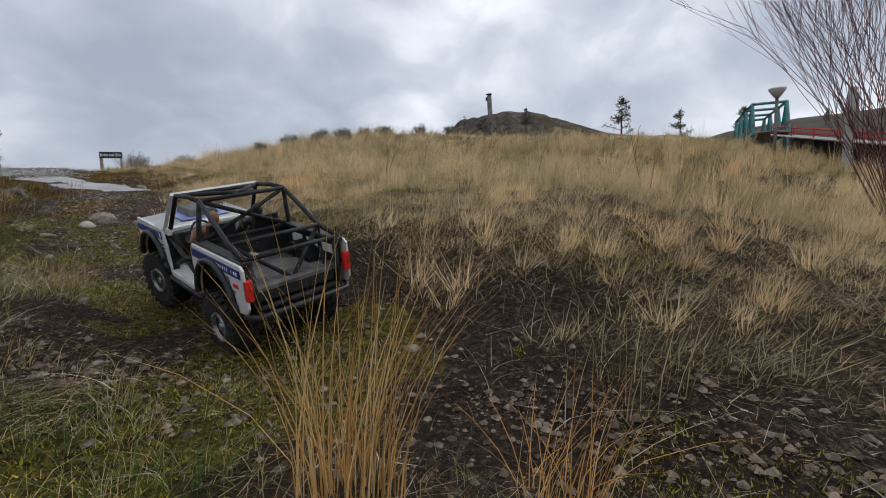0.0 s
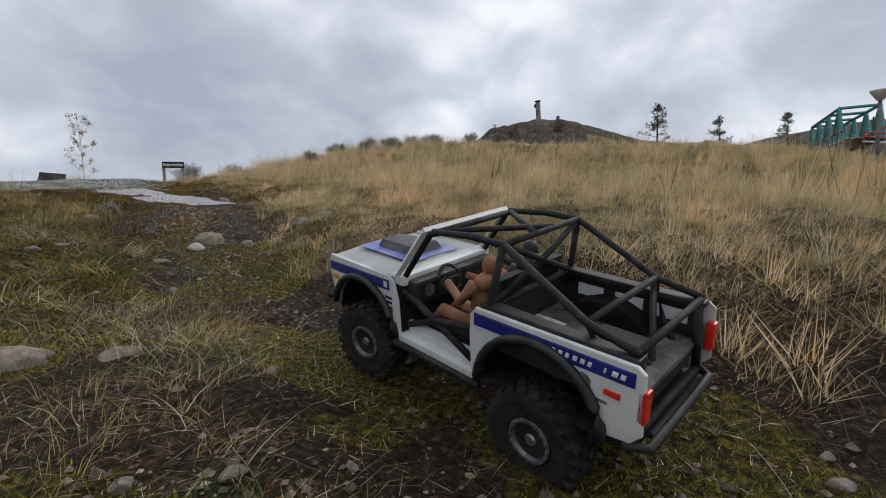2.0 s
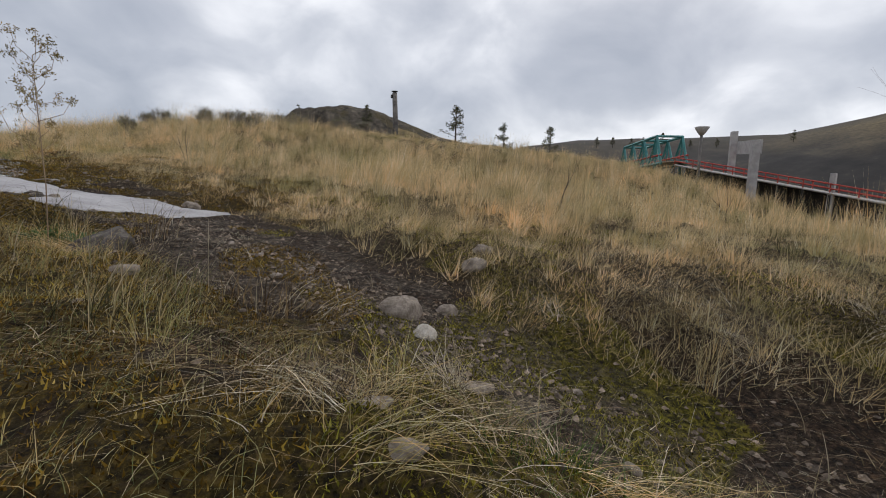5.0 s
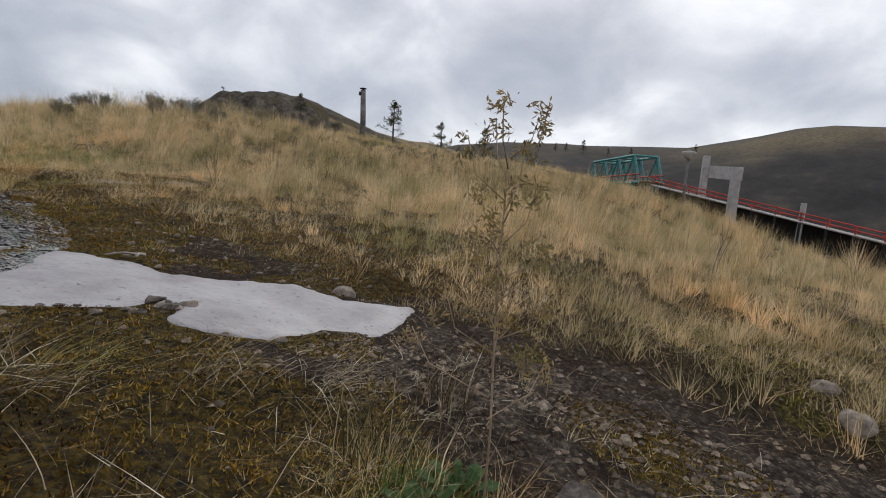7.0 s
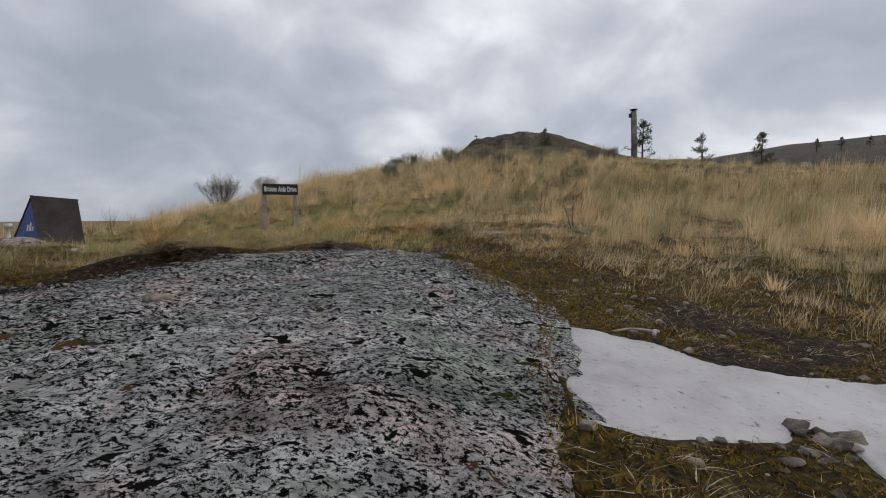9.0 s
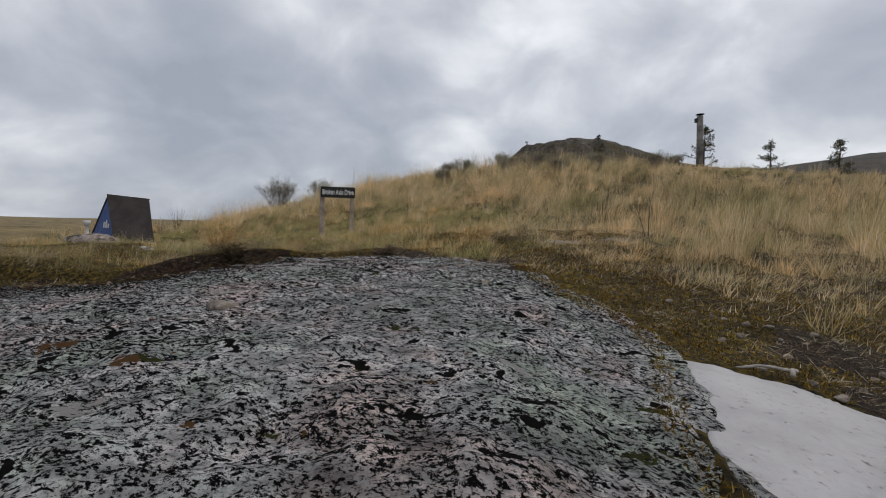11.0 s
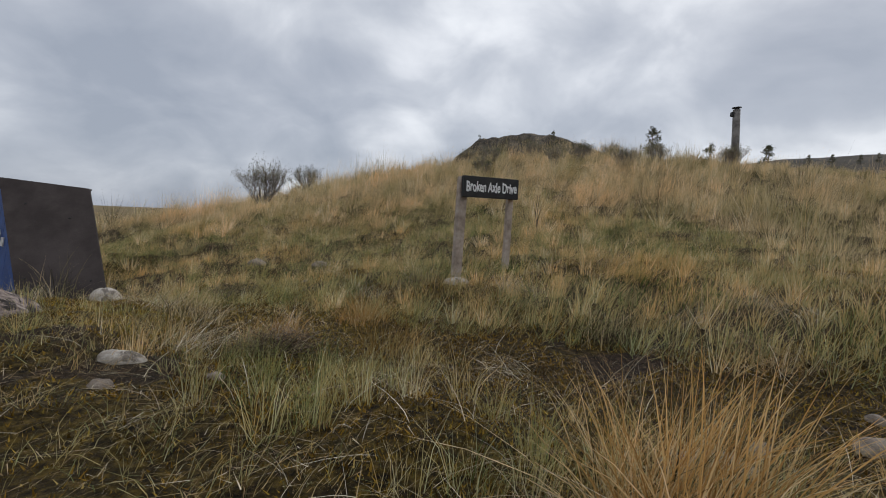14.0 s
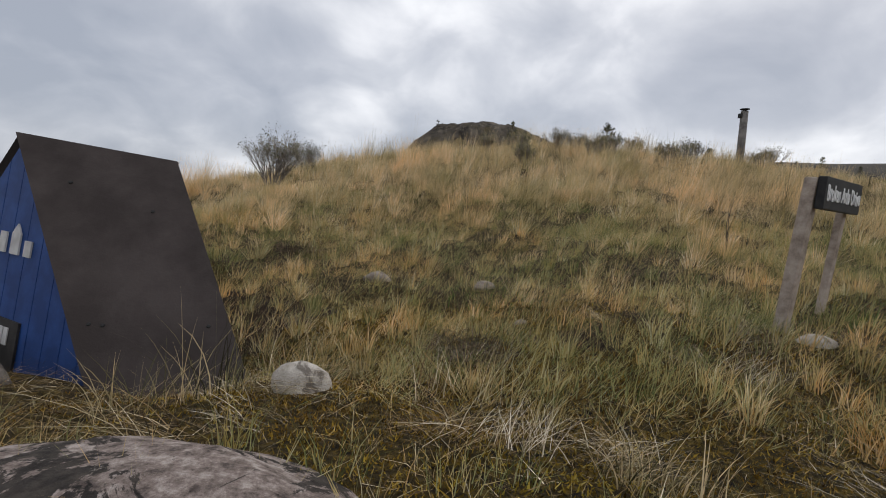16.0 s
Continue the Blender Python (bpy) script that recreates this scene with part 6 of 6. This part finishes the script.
def grow():
    pieces = []
    # the golden hillside, in three bands of fineness
    for area, gap, per, width, segs in (((-2.5, 6.0, -4.9, 3.2), 0.062, 30, 0.0020, 1), ((-5.0, 8.2, 0.1, 6.0), 0.095, 38, 0.0030, 1), ((-9, 13, -3, 11), 0.24, 60, 0.0065, 1)):
        x, y = scatter(area, gap)
        d, side = along(x, y, FOOT)
        north = side > 0
        far = np.where(north, d, 0)
        start = np.where(x < 1.1, 1.15, np.where(x < 2.3, 0.48, np.where(x < 2.55, 0.34, 0.26))) + 0.2 * swirl(x, y, 0.45, 4, 91)
        clump = swirl(x, y, 0.5, 3, 93)
        tall = (np.where(x > 2.5, 0.04, 0.035) + 0.088 * step(0.0, 2.0, far - start) + 0.03 * step(2.0, 4.0, far)) * (1 + 0.75 * clump) * np.random.uniform(0.5, 1.5, len(x))
        tall = np.maximum(tall, 0.03) * (1 - 0.58 * step(2.3, 3.3, x) * step(1.6, 2.8, y)) * (1 - 0.5 * step(-1.4, -2.2, x) * step(3.8, 2.8, y))
        keep = north & (far > start) & clear(x, y, tall) & (clump + np.random.uniform(-0.3, 0.3, len(x)) > -0.5)
        wx, wy = x + 0.7 * swirl(x, y, 1.1, 3, 139), y + 0.7 * swirl(x, y, 1.1, 3, 140)
        inner, middle = (wx > -1.9) & (wx < 5.4) & (wy > -4.4) & (wy < 2.6), (wx > -4.4) & (wx < 7.6) & (wy > 0.6) & (wy < 5.4)
        if gap < 0.08:
            keep &= inner
        if 0.08 < gap < 0.2:
            keep &= middle
        if gap > 0.08:
            keep &= ~inner
        if gap > 0.2:
            keep &= ~middle & (np.hypot(x - 2, y - 3) < 10)
        bunch = np.random.uniform(0, 1, len(x)) < 0.30
        tall = tall * np.where(bunch, 1.5, 0.68)
        lean = (1.05 - 0.42 * step(0.0, 0.7, far - start)) * np.where(bunch, 0.5, 1.1)
        girth = np.where(bunch, 0.016 + gap * 0.1, 0.03 + gap * 0.4)
        tint = np.where(bunch, 0.66, 0.46) - 0.16 * (1 - step(0.1, 1.3, far - start)) * (x < 2.3) - 0.13 * step(1.0, 2.5, x) * step(-1.0, 0.5, y) + 0.22 * clump + 0.45 * swirl(x, y, 0.28, 2, 133) + np.random.normal(0, 0.2, len(x))
        pieces.append(tufts(x[keep], y[keep], per, tall[keep], girth[keep], lean[keep], width, segs, tint[keep]))
    # separate fan-shaped bunches, golden, pale or grey-green, that stand out of the rest
    x, y = scatter((-4.2, 9.0, -3.6, 7.0), 0.15)
    d, side = along(x, y, FOOT)
    clump = swirl(x, y, 0.8, 3, 134)
    start = np.where(x < 1.1, 0.8, 0.55)
    tall = (0.07 + 0.105 * step(0.0, 1.6, d - start)) * (1 + 0.35 * clump) * np.random.uniform(0.55, 1.35, len(x)) * (1 - 0.58 * step(2.3, 3.3, x) * step(1.6, 2.8, y)) * (1 - 0.5 * step(-1.4, -2.2, x) * step(3.8, 2.8, y))
    keep = (side > 0) & (d > start) & clear(x, y, tall) & (np.random.uniform(0, 1, len(x)) < 0.45 + 0.5 * clump)
    green = np.random.uniform(0, 1, len(x)) < 0.33
    tint = np.where(green, np.random.uniform(0.08, 0.30, len(x)), np.random.uniform(0.5, 1.0, len(x)))
    tall = tall * np.where(green, 0.62, 1.0)
    pieces.append(tufts(x[keep], y[keep], 64, tall[keep], np.where(green, 0.035, 0.020)[keep], np.where(green, 0.6, 0.42)[keep], 0.0026, 1, tint[keep], 0.85))
    x, y = scatter((-7, 9, -9, 2), 0.17)
    d, side = along(x, y, FOOT)
    keep = (side < 0) & (d > 1.7) & (np.hypot(x - 1, y + 2) < 8) & (rock_depth(x, y) < -0.1) & (swirl(x, y, 0.9, 3, 92) > -0.35)
    pieces.append(tufts(x[keep], y[keep], 9, 0.09 * np.random.uniform(0.5, 1.5, int(keep.sum())), 0.06, 0.6, 0.005, 2))
    lawn("hill_grass", pieces, HILL_GRASS, "tall golden dry bunch grass covering the hillside")
    pieces = []
    # grey-green meadow between trail and hill, and the near side of the trail
    x, y = scatter((-3.4, 5.6, -5.4, 2.4), 0.036)
    d, side = along(x, y, FOOT)
    north = side > 0
    patch = swirl(x, y, 0.45, 3, 95)
    clump = swirl(x, y, 0.17, 2, 94)
    big = np.random.uniform(0, 1, len(x)) < np.where(x < 0.9, 0.09, 0.04)
    tall = np.where(north, np.where(x < 0.9, 0.046, 0.036), np.where(x < 0.9, 0.044, 0.034)) * (1 + 0.5 * patch + 0.6 * clump) * np.random.uniform(0.5, 1.4, len(x)) + 0.010
    tall = np.where(big, 0.055 + tall * 0.7, tall)
    bare = np.where((x > 1.9) & (x < 2.85), 0.30, np.where((x > 0.1) & (x < 1.4), 0.15, 0.10)) + 0.12 * swirl(x, y, 0.3, 2, 96)
    keep = (d > bare) & clear(x, y, tall * 0.15, 0.0) & (patch > np.where(north, -1.3, np.where(x > 2.9, -0.2, np.where(x < 0.9, -0.25, -0.15)))) & (np.hypot(x + 0.36, (y + 0.88) * 1.2) > 0.13 + 0.12 * clump) & np.where(north, d < np.where(x < 0.6, 3.0, 2.0), d < 2.0)
    keep &= (~on_bank(x, y) | (np.random.uniform(0, 1, len(x)) < 0.3)) & (clump > np.where(x < 0.9, -0.5, -0.55)) & ~((x > 1.0) & (x < 2.4) & (y > -2.0) & (y < -1.35) & (swirl(x, y, 0.3, 2, 97) > -0.5))
    dry = (x > 1.15 + 0.3 * swirl(x, y, 0.5, 2, 99)) & north
    w, _ = along(x, y, FOOTWAY)
    tint = 0.48 + 0.3 * swirl(x, y, 0.3, 3, 90) + np.random.normal(0, 0.2, len(x)) + np.where(big, 0.12, 0) - 0.06 * (north & (w > 0.9)) + np.where(dry, 0.14, 0)
    keep &= ~big | (w > 0.2)
    keep &= big | (w > 0.62) | ((x > 0.9) & (north | (x < 2.3))) | (np.random.uniform(0, 1, len(x)) < np.where(x > 0.9, 0.5, 0.55))
    for part_, mat, name, label in ((keep & ~dry, MEADOW_GRASS, "meadow_grass", "short grey-green and straw coloured meadow grass"), (keep & dry & (np.random.uniform(0, 1, len(x)) < 0.85), HILL_GRASS, "short_dry_grass", "short straw coloured grass at the foot of the slope")):
        fine, coarse = part_ & (w < 0.62), part_ & (w >= 0.62)
        lean = 1.2 if mat is HILL_GRASS else 0.8
        lawn(name, [tufts(x[fine], y[fine], np.where(big[fine], 34, 19), tall[fine] * 0.9, np.where(big[fine], 0.02, 0.03), lean * np.where(big[fine], 0.6, 1.15), 0.00075, 2, tint[fine]), tufts(x[coarse], y[coarse], np.where(big[coarse], 30, np.where(x[coarse] > 2.2, 24, 17)), tall[coarse] * np.where(x[coarse] > 2.4, 1.1, 1.0) if mat is HILL_GRASS else tall[coarse], np.where(big[coarse], 0.018, 0.026), lean * np.where(big[coarse], 0.55, 0.9), np.where(x[coarse] > 2.2, 0.0012, 0.0014), 1, tint[coarse])], mat, label)
    # upright bunches in the meadow, each of one colour
    x, y = scatter((-2.2, 1.2, -1.5, 1.6), 0.066)
    d, side = along(x, y, FOOT)
    w, _ = along(x, y, FOOTWAY)
    pick, patch = np.random.uniform(0, 1, len(x)), swirl(x, y, 0.3, 3, 138)
    keep = (d > 0.12) & (d < np.where(side > 0, 1.9, 0.8)) & clear(x, y, 0.0, 0.16) & ~on_bank(x, y) & (np.random.uniform(0, 1, len(x)) < 0.55 + 0.5 * patch)
    tint = np.where(pick < np.where(d > 0.55, 0.6, 0.42), np.random.uniform(0.08, 0.36, len(x)), np.where(pick < np.where(d > 0.55, 0.82, 0.62), np.random.uniform(0.9, 1.0, len(x)), np.random.uniform(0.55, 0.85, len(x))))
    tall = np.random.uniform(0.045, 0.085, len(x)) * (1 + 0.4 * patch) * np.where(pick < 0.42, 0.8, 1.0)
    lawn("meadow_bunches", [tufts(x[keep], y[keep], 38, tall[keep], np.where(pick < 0.42, 0.026, 0.016)[keep], 0.45, np.where(w < 0.7, 0.0010, 0.0016)[keep], 2, tint[keep], 0.8)], MEADOW_GRASS, "small upright bunches of green, straw and orange grass")
    # crumbs of straw, leaf and stalk strewn over soil and moss
    n = 520000
    x, y = np.random.uniform(-1.5, 5.0, n), np.random.uniform(-5.0, 0.6, n)
    w, _ = along(x, y, FOOTWAY)
    keep = (w < 0.95) & (rock_depth(x, y) < np.where(y > -1.75, np.where(x < 0.55, 0.27, 0.10), 0.0) + 0.1 * swirl(x, y, 0.12, 2, 131)) & (snow_depth(x, y) < -0.01) & (np.random.uniform(0, 1, n) < np.clip(0.45 + 0.9 * swirl(x, y, 0.22, 3, 132), 0.08, 1))
    x, y, n = x[keep], y[keep], int(keep.sum())
    d, _ = along(x, y, TRAIL)
    keep = (d > 0.2) | (x < 1.9) | (x > 2.95) | (np.random.uniform(0, 1, n) < 0.2)
    x, y, n = x[keep], y[keep], int(keep.sum())
    lean = np.random.uniform(1.2, 7, n)
    lawn("straw_crumbs", [blades(np.stack([x, y, top_of(x, y) + np.random.uniform(0.0, 0.010, n)], 1), np.random.uniform(0.006, 0.045, n) / lean, np.random.uniform(0, TAU, n), lean, np.random.uniform(0.0004, 0.0013, n), 1)], LITTER, "broken bits of dead grass strewn over soil", "straw")
    # moss, as a fuzz of tiny shoots
    n = 1300000
    x, y = np.random.uniform(-1.3, 4.6, n), np.random.uniform(-4.6, 0.3, n)
    d, side = along(x, y, TRAIL)
    cushion = swirl(x, y, 0.3, 3, 111)
    rd, sd = rock_depth(x, y), snow_depth(x, y)
    keep = (d < 1.0) & (sd < -0.02) & (rd < np.where(y > -1.75, np.where(x < 0.5, 0.14, 0.05) + 0.2 * cushion, 0.03 + 0.05 * cushion)) & (cushion > np.where((d < 0.28) & (x > 2.1) & (x < 2.9), 0.35, np.where(x > 2.5, np.where(d < 0.38, 0.12, -0.05), -0.3)))
    keep &= (~on_bank(x, y) | (np.random.uniform(0, 1, n) < 0.45)) & ((x > 0.9) | (d < 0.45) | (np.random.uniform(0, 1, n) < 0.4))
    x, y, n = x[keep], y[keep], int(keep.sum())
    green = x + 0.3 * swirl(x, y, 0.4, 3, 112) > 2.5
    for part_, mat, label in ((green, GREEN_MOSS, "yellow-green moss cushions beside the trail"), (~green, MOSS, "mustard and brown moss cushions round the bedrock")):
        a, b, n = x[part_], y[part_], int(part_.sum())
        lawn("moss", [blades(np.stack([a, b, top_of(a, b) - 0.001], 1), np.random.uniform(0.003, 0.010, n), np.random.uniform(0, TAU, n), np.random.uniform(0.2, 1.2, n), np.random.uniform(0.0014, 0.0034, n), 1)], mat, label, "moss")
    # withered pale tufts on the moss between slab and ice
    x, y = scatter((1.15, 2.4, -3.0, -1.25), 0.03)
    keep = (rock_depth(x, y) < -0.03) & (snow_depth(x, y) < -0.03) & (swirl(x, y, 0.25, 3, 121) > np.where(y < -2.2, 0.0, 0.2))
    lawn("withered_tufts", [tufts(x[keep], y[keep], 12, np.random.uniform(0.010, 0.022, int(keep.sum())), 0.010, 1.6, 0.0017, 3)], PALE_STRAW, "short withered pale grass tufts on moss")
    # dead straws that lie flat on moss and soil
    n = 170000
    x, y = np.random.uniform(-1.7, 5.2, n), np.random.uniform(-5.2, 0.9, n)
    d, side = along(x, y, TRAIL)
    heap = swirl(x, y, 0.4, 3, 98)
    keep = (d < 1.6) & (rock_depth(x, y) < np.where(y > -1.75, np.where(x < 0.55, 0.22, 0.08), 0.02) + 0.12 * np.random.uniform(-1, 1, n)) & (snow_depth(x, y) < -0.02) & (np.random.uniform(0, 1, n) < np.where((d < 0.3) & (x > 2.1), np.where(x > 2.9, 0.28, 0.05), np.clip(0.65 + heap, 0.15, 1) * np.where(x < 0.6, 0.45, 1.0)))
    x, y = x[keep], y[keep]
    n = len(x)
    long_ = 0.02 + 0.13 * np.random.uniform(0, 1, n) ** 2.6
    lift = np.random.uniform(0.001, 0.03, n) * np.random.uniform(0, 1, n)
    base = np.stack([x, y, top_of(x, y) + lift], 1)
    lean = np.random.uniform(3, 9, n)
    lawn("fallen_straw", [blades(base, long_ / lean, np.random.uniform(0, TAU, n), lean, np.random.uniform(0.0003, 0.0009, n), 2, 1.25, None)], LITTER, "bleached dead grass stalks lying on the ground", "straw")
    # hanks of long dead grass that have flopped over, each one way
    rng = np.random.default_rng(7)
    heap = {LITTER: [], PALE_STRAW: [], MEADOW_GRASS: []}
    for (x0, x1, y0, y1), count in (((2.4, 3.9, -4.15, -2.9), 200), ((-1.1, 0.95, -1.25, 0.1), 130), ((-0.6, 0.6, -1.6, -1.15), 180), ((1.5, 2.4, -2.95, -2.35), 16), ((2.5, 4.9, -4.0, -2.2), 90)):
        for _ in range(count):
            cx, cy = rng.uniform(x0, x1), rng.uniform(y0, y1)
            d, _s = along(np.array([cx]), np.array([cy]), TRAIL)
            w, _s = along(np.array([cx]), np.array([cy]), FOOTWAY)
            at = np.array([cx]), np.array([cy])
            if rock_depth(*at)[0] > -0.03 or snow_depth(*at)[0] > -0.06 or d[0] < (0.2 if cx > 1.9 else 0.08) or d[0] > 1.0 or w[0] < 0.2 or np.hypot(cx - 3.725, cy + 3.71) < 0.34:
                continue
            n = int(rng.uniform(22, 80))
            x, y = rng.normal(cx, 0.022, n), rng.normal(cy, 0.022, n)
            lean = rng.uniform(1.3, 4.5, n)
            long_ = rng.uniform(0.5, 1.1, n) * rng.uniform(0.06, 0.17)
            mat = (LITTER, LITTER, LITTER, PALE_STRAW, MEADOW_GRASS)[int(rng.integers(5))]
            heap[mat].append(blades(np.stack([x, y, top_of(x, y) + rng.uniform(0, 0.02, n)], 1), long_ / lean, rng.normal(rng.uniform(0, TAU), 0.45, n), lean, rng.uniform(0.0005, 0.0013, n), 4, 1.35, tint=np.full(n, rng.uniform(0.4, 0.95))))
    for mat, pieces in heap.items():
        lawn("flopped_grass", pieces, mat, "hanks of long dead grass flopped over the ground", "grass")
    # dark mats of trodden dead weeds in the meadow
    pieces = []
    for cx, cy, reach in MATS:
        n = 750
        x, y = np.random.normal(cx, reach * 0.45, n), np.random.normal(cy, reach * 0.36, n)
        pieces.append(blades(np.stack([x, y, top_of(x, y) + 0.03 * np.random.uniform(0, 1, n) ** 1.5], 1), np.random.uniform(0.008, 0.03, n), np.random.uniform(0, TAU, n), np.random.uniform(1.5, 4.5, n), np.random.uniform(0.001, 0.003, n), 2, 1.2))
    lawn("weed_mat", pieces, DEAD_WEED, "dark mats of dead twiggy weeds in the meadow", "weeds")
    # long grey dead stems arching at the foot of the slope
    pieces = []
    for cx, cy, spread_, count, reach in ((4.35, -3.55, 0.26, 600, 0.24), (4.7, -3.3, 0.3, 600, 0.28), (4.0, -3.25, 0.3, 500, 0.2), (3.4, -2.75, 0.3, 260, 0.18), (1.45, -0.85, 0.22, 260, 0.15), (1.75, -0.9, 0.2, 160, 0.15), (2.2, -2.62, 0.22, 200, 0.16), (3.05, -3.75, 0.25, 650, 0.2), (3.3, -3.95, 0.2, 500, 0.22), (0.2, -1.05, 0.3, 320, 0.18), (0.02, -1.32, 0.22, 420, 0.15), (2.6, -3.55, 0.25, 220, 0.15), (-0.1, -0.75, 0.3, 200, 0.14)):
        x, y = np.random.normal(cx, spread_, count), np.random.normal(cy, spread_, count)
        w, _ = along(x, y, FOOTWAY)
        keep = (rock_depth(x, y) < -0.02) & (snow_depth(x, y) < -0.03) & (np.hypot(x - 3.725, y + 3.71) > 0.36) & (w > 0.15)
        x, y = x[keep], y[keep]
        n = len(x)
        h = reach * np.random.uniform(0.3, 0.8, n)
        pieces.append(blades(np.stack([x, y, rough_land(x, y)], 1), h * 0.5, np.random.uniform(0, TAU, n), np.random.uniform(0.8, 2.6, n), np.random.uniform(0.0006, 0.0014, n), 5, 1.5))
    lawn("dead_stems", pieces, PALE_STRAW, "tangled grey dead stems arching over the ground", "straw")
    # bunches that stand out
    stand = ((4.11, -4.22, 0.27, 130, 0.05, 0.3, ROD_STEMS), (4.30, -4.18, 0.16, 60, 0.05, 0.4, ROD_STEMS), (4.42, -4.0, 0.2, 60, 0.06, 0.5, LITTER), (0.22, -1.24, 0.06, 260, 0.10, 1.6, LITTER), (0.19, -1.165, 0.15, 380, 0.040, 0.45, ROD_STEMS), (0.18, -1.15, 0.13, 330, 0.05, 0.6, HILL_GRASS), (0.3, -0.55, 0.09, 150, 0.06, 0.5, HILL_GRASS), (0.8, -0.62, 0.1, 200, 0.07, 0.5, HILL_GRASS), (1.05, -0.7, 0.1, 200, 0.07, 0.5, ROD_STEMS), (-0.2, -0.42, 0.08, 200, 0.06, 0.6, ROD_STEMS), (-0.55, -0.5, 0.07, 160, 0.06, 0.7, HILL_GRASS), (0.22, -0.98, 0.06, 120, 0.04, 0.6, ROD_STEMS), (-1.05, -0.33, 0.15, 45, 0.04, 0.45, HILL_GRASS), (-1.13, -0.34, 0.09, 60, 0.06, 0.6, HILL_GRASS), (1.97, -0.92, 0.22, 180, 0.05, 0.35, HILL_GRASS), (1.8, -1.0, 0.12, 80, 0.05, 0.5, HILL_GRASS), (3.12, -3.56, 0.09, 70, 0.05, 0.7, LITTER), (3.2, -3.58, 0.08, 60, 0.05, 0.7, ROD_STEMS), (2.0, -2.62, 0.13, 60, 0.05, 0.35, HILL_GRASS), (2.14, -2.5, 0.12, 50, 0.05, 0.4, LITTER), (-0.1, -0.62, 0.075, 160, 0.06, 0.6, ROD_STEMS), (-0.33, -0.6, 0.075, 160, 0.06, 0.6, ROD_STEMS), (2.3, -3.15, 0.08, 110, 0.08, 0.5, HILL_GRASS), (1.82, -2.92, 0.17, 16, 0.08, 0.35, PALE_STRAW), (2.0, -2.95, 0.15, 16, 0.1, 0.4, PALE_STRAW), (2.3, -3.0, 0.13, 18, 0.1, 0.5, PALE_STRAW), (2.45, -3.05, 0.09, 90, 0.07, 0.7, LITTER), (3.55, -4.12, 0.05, 260, 0.09, 0.8, GREEN_GRASS), (3.75, -4.2, 0.05, 240, 0.08, 0.8, GREEN_GRASS), (2.75, -3.42, 0.05, 160, 0.08, 0.9, GREEN_GRASS), (0.1, 0.1, 0.06, 220, 0.13, 0.7, GREEN_GRASS), (0.5, -0.35, 0.06, 220, 0.13, 0.7, GREEN_GRASS), (2.02, -2.71, 0.05, 200, 0.05, 1.0, GREEN_GRASS), (3.95, -4.25, 0.06, 120, 0.07, 0.6, GREEN_GRASS), (0.75, 0.3, 0.07, 200, 0.16, 0.6, GREEN_GRASS), (-0.6, 0.3, 0.06, 160, 0.14, 0.6, GREEN_GRASS))
    for x, y, tall, count, girth, lean, mat in stand:
        lawn("grass_bunch", [tufts(np.array([x]), np.array([y]), count, np.array([tall]), girth, lean, 0.0014, 4)], mat, "fresh green grass clump on mossy ground" if mat is GREEN_GRASS else "tall dry straw coloured grass bunch")


grow()
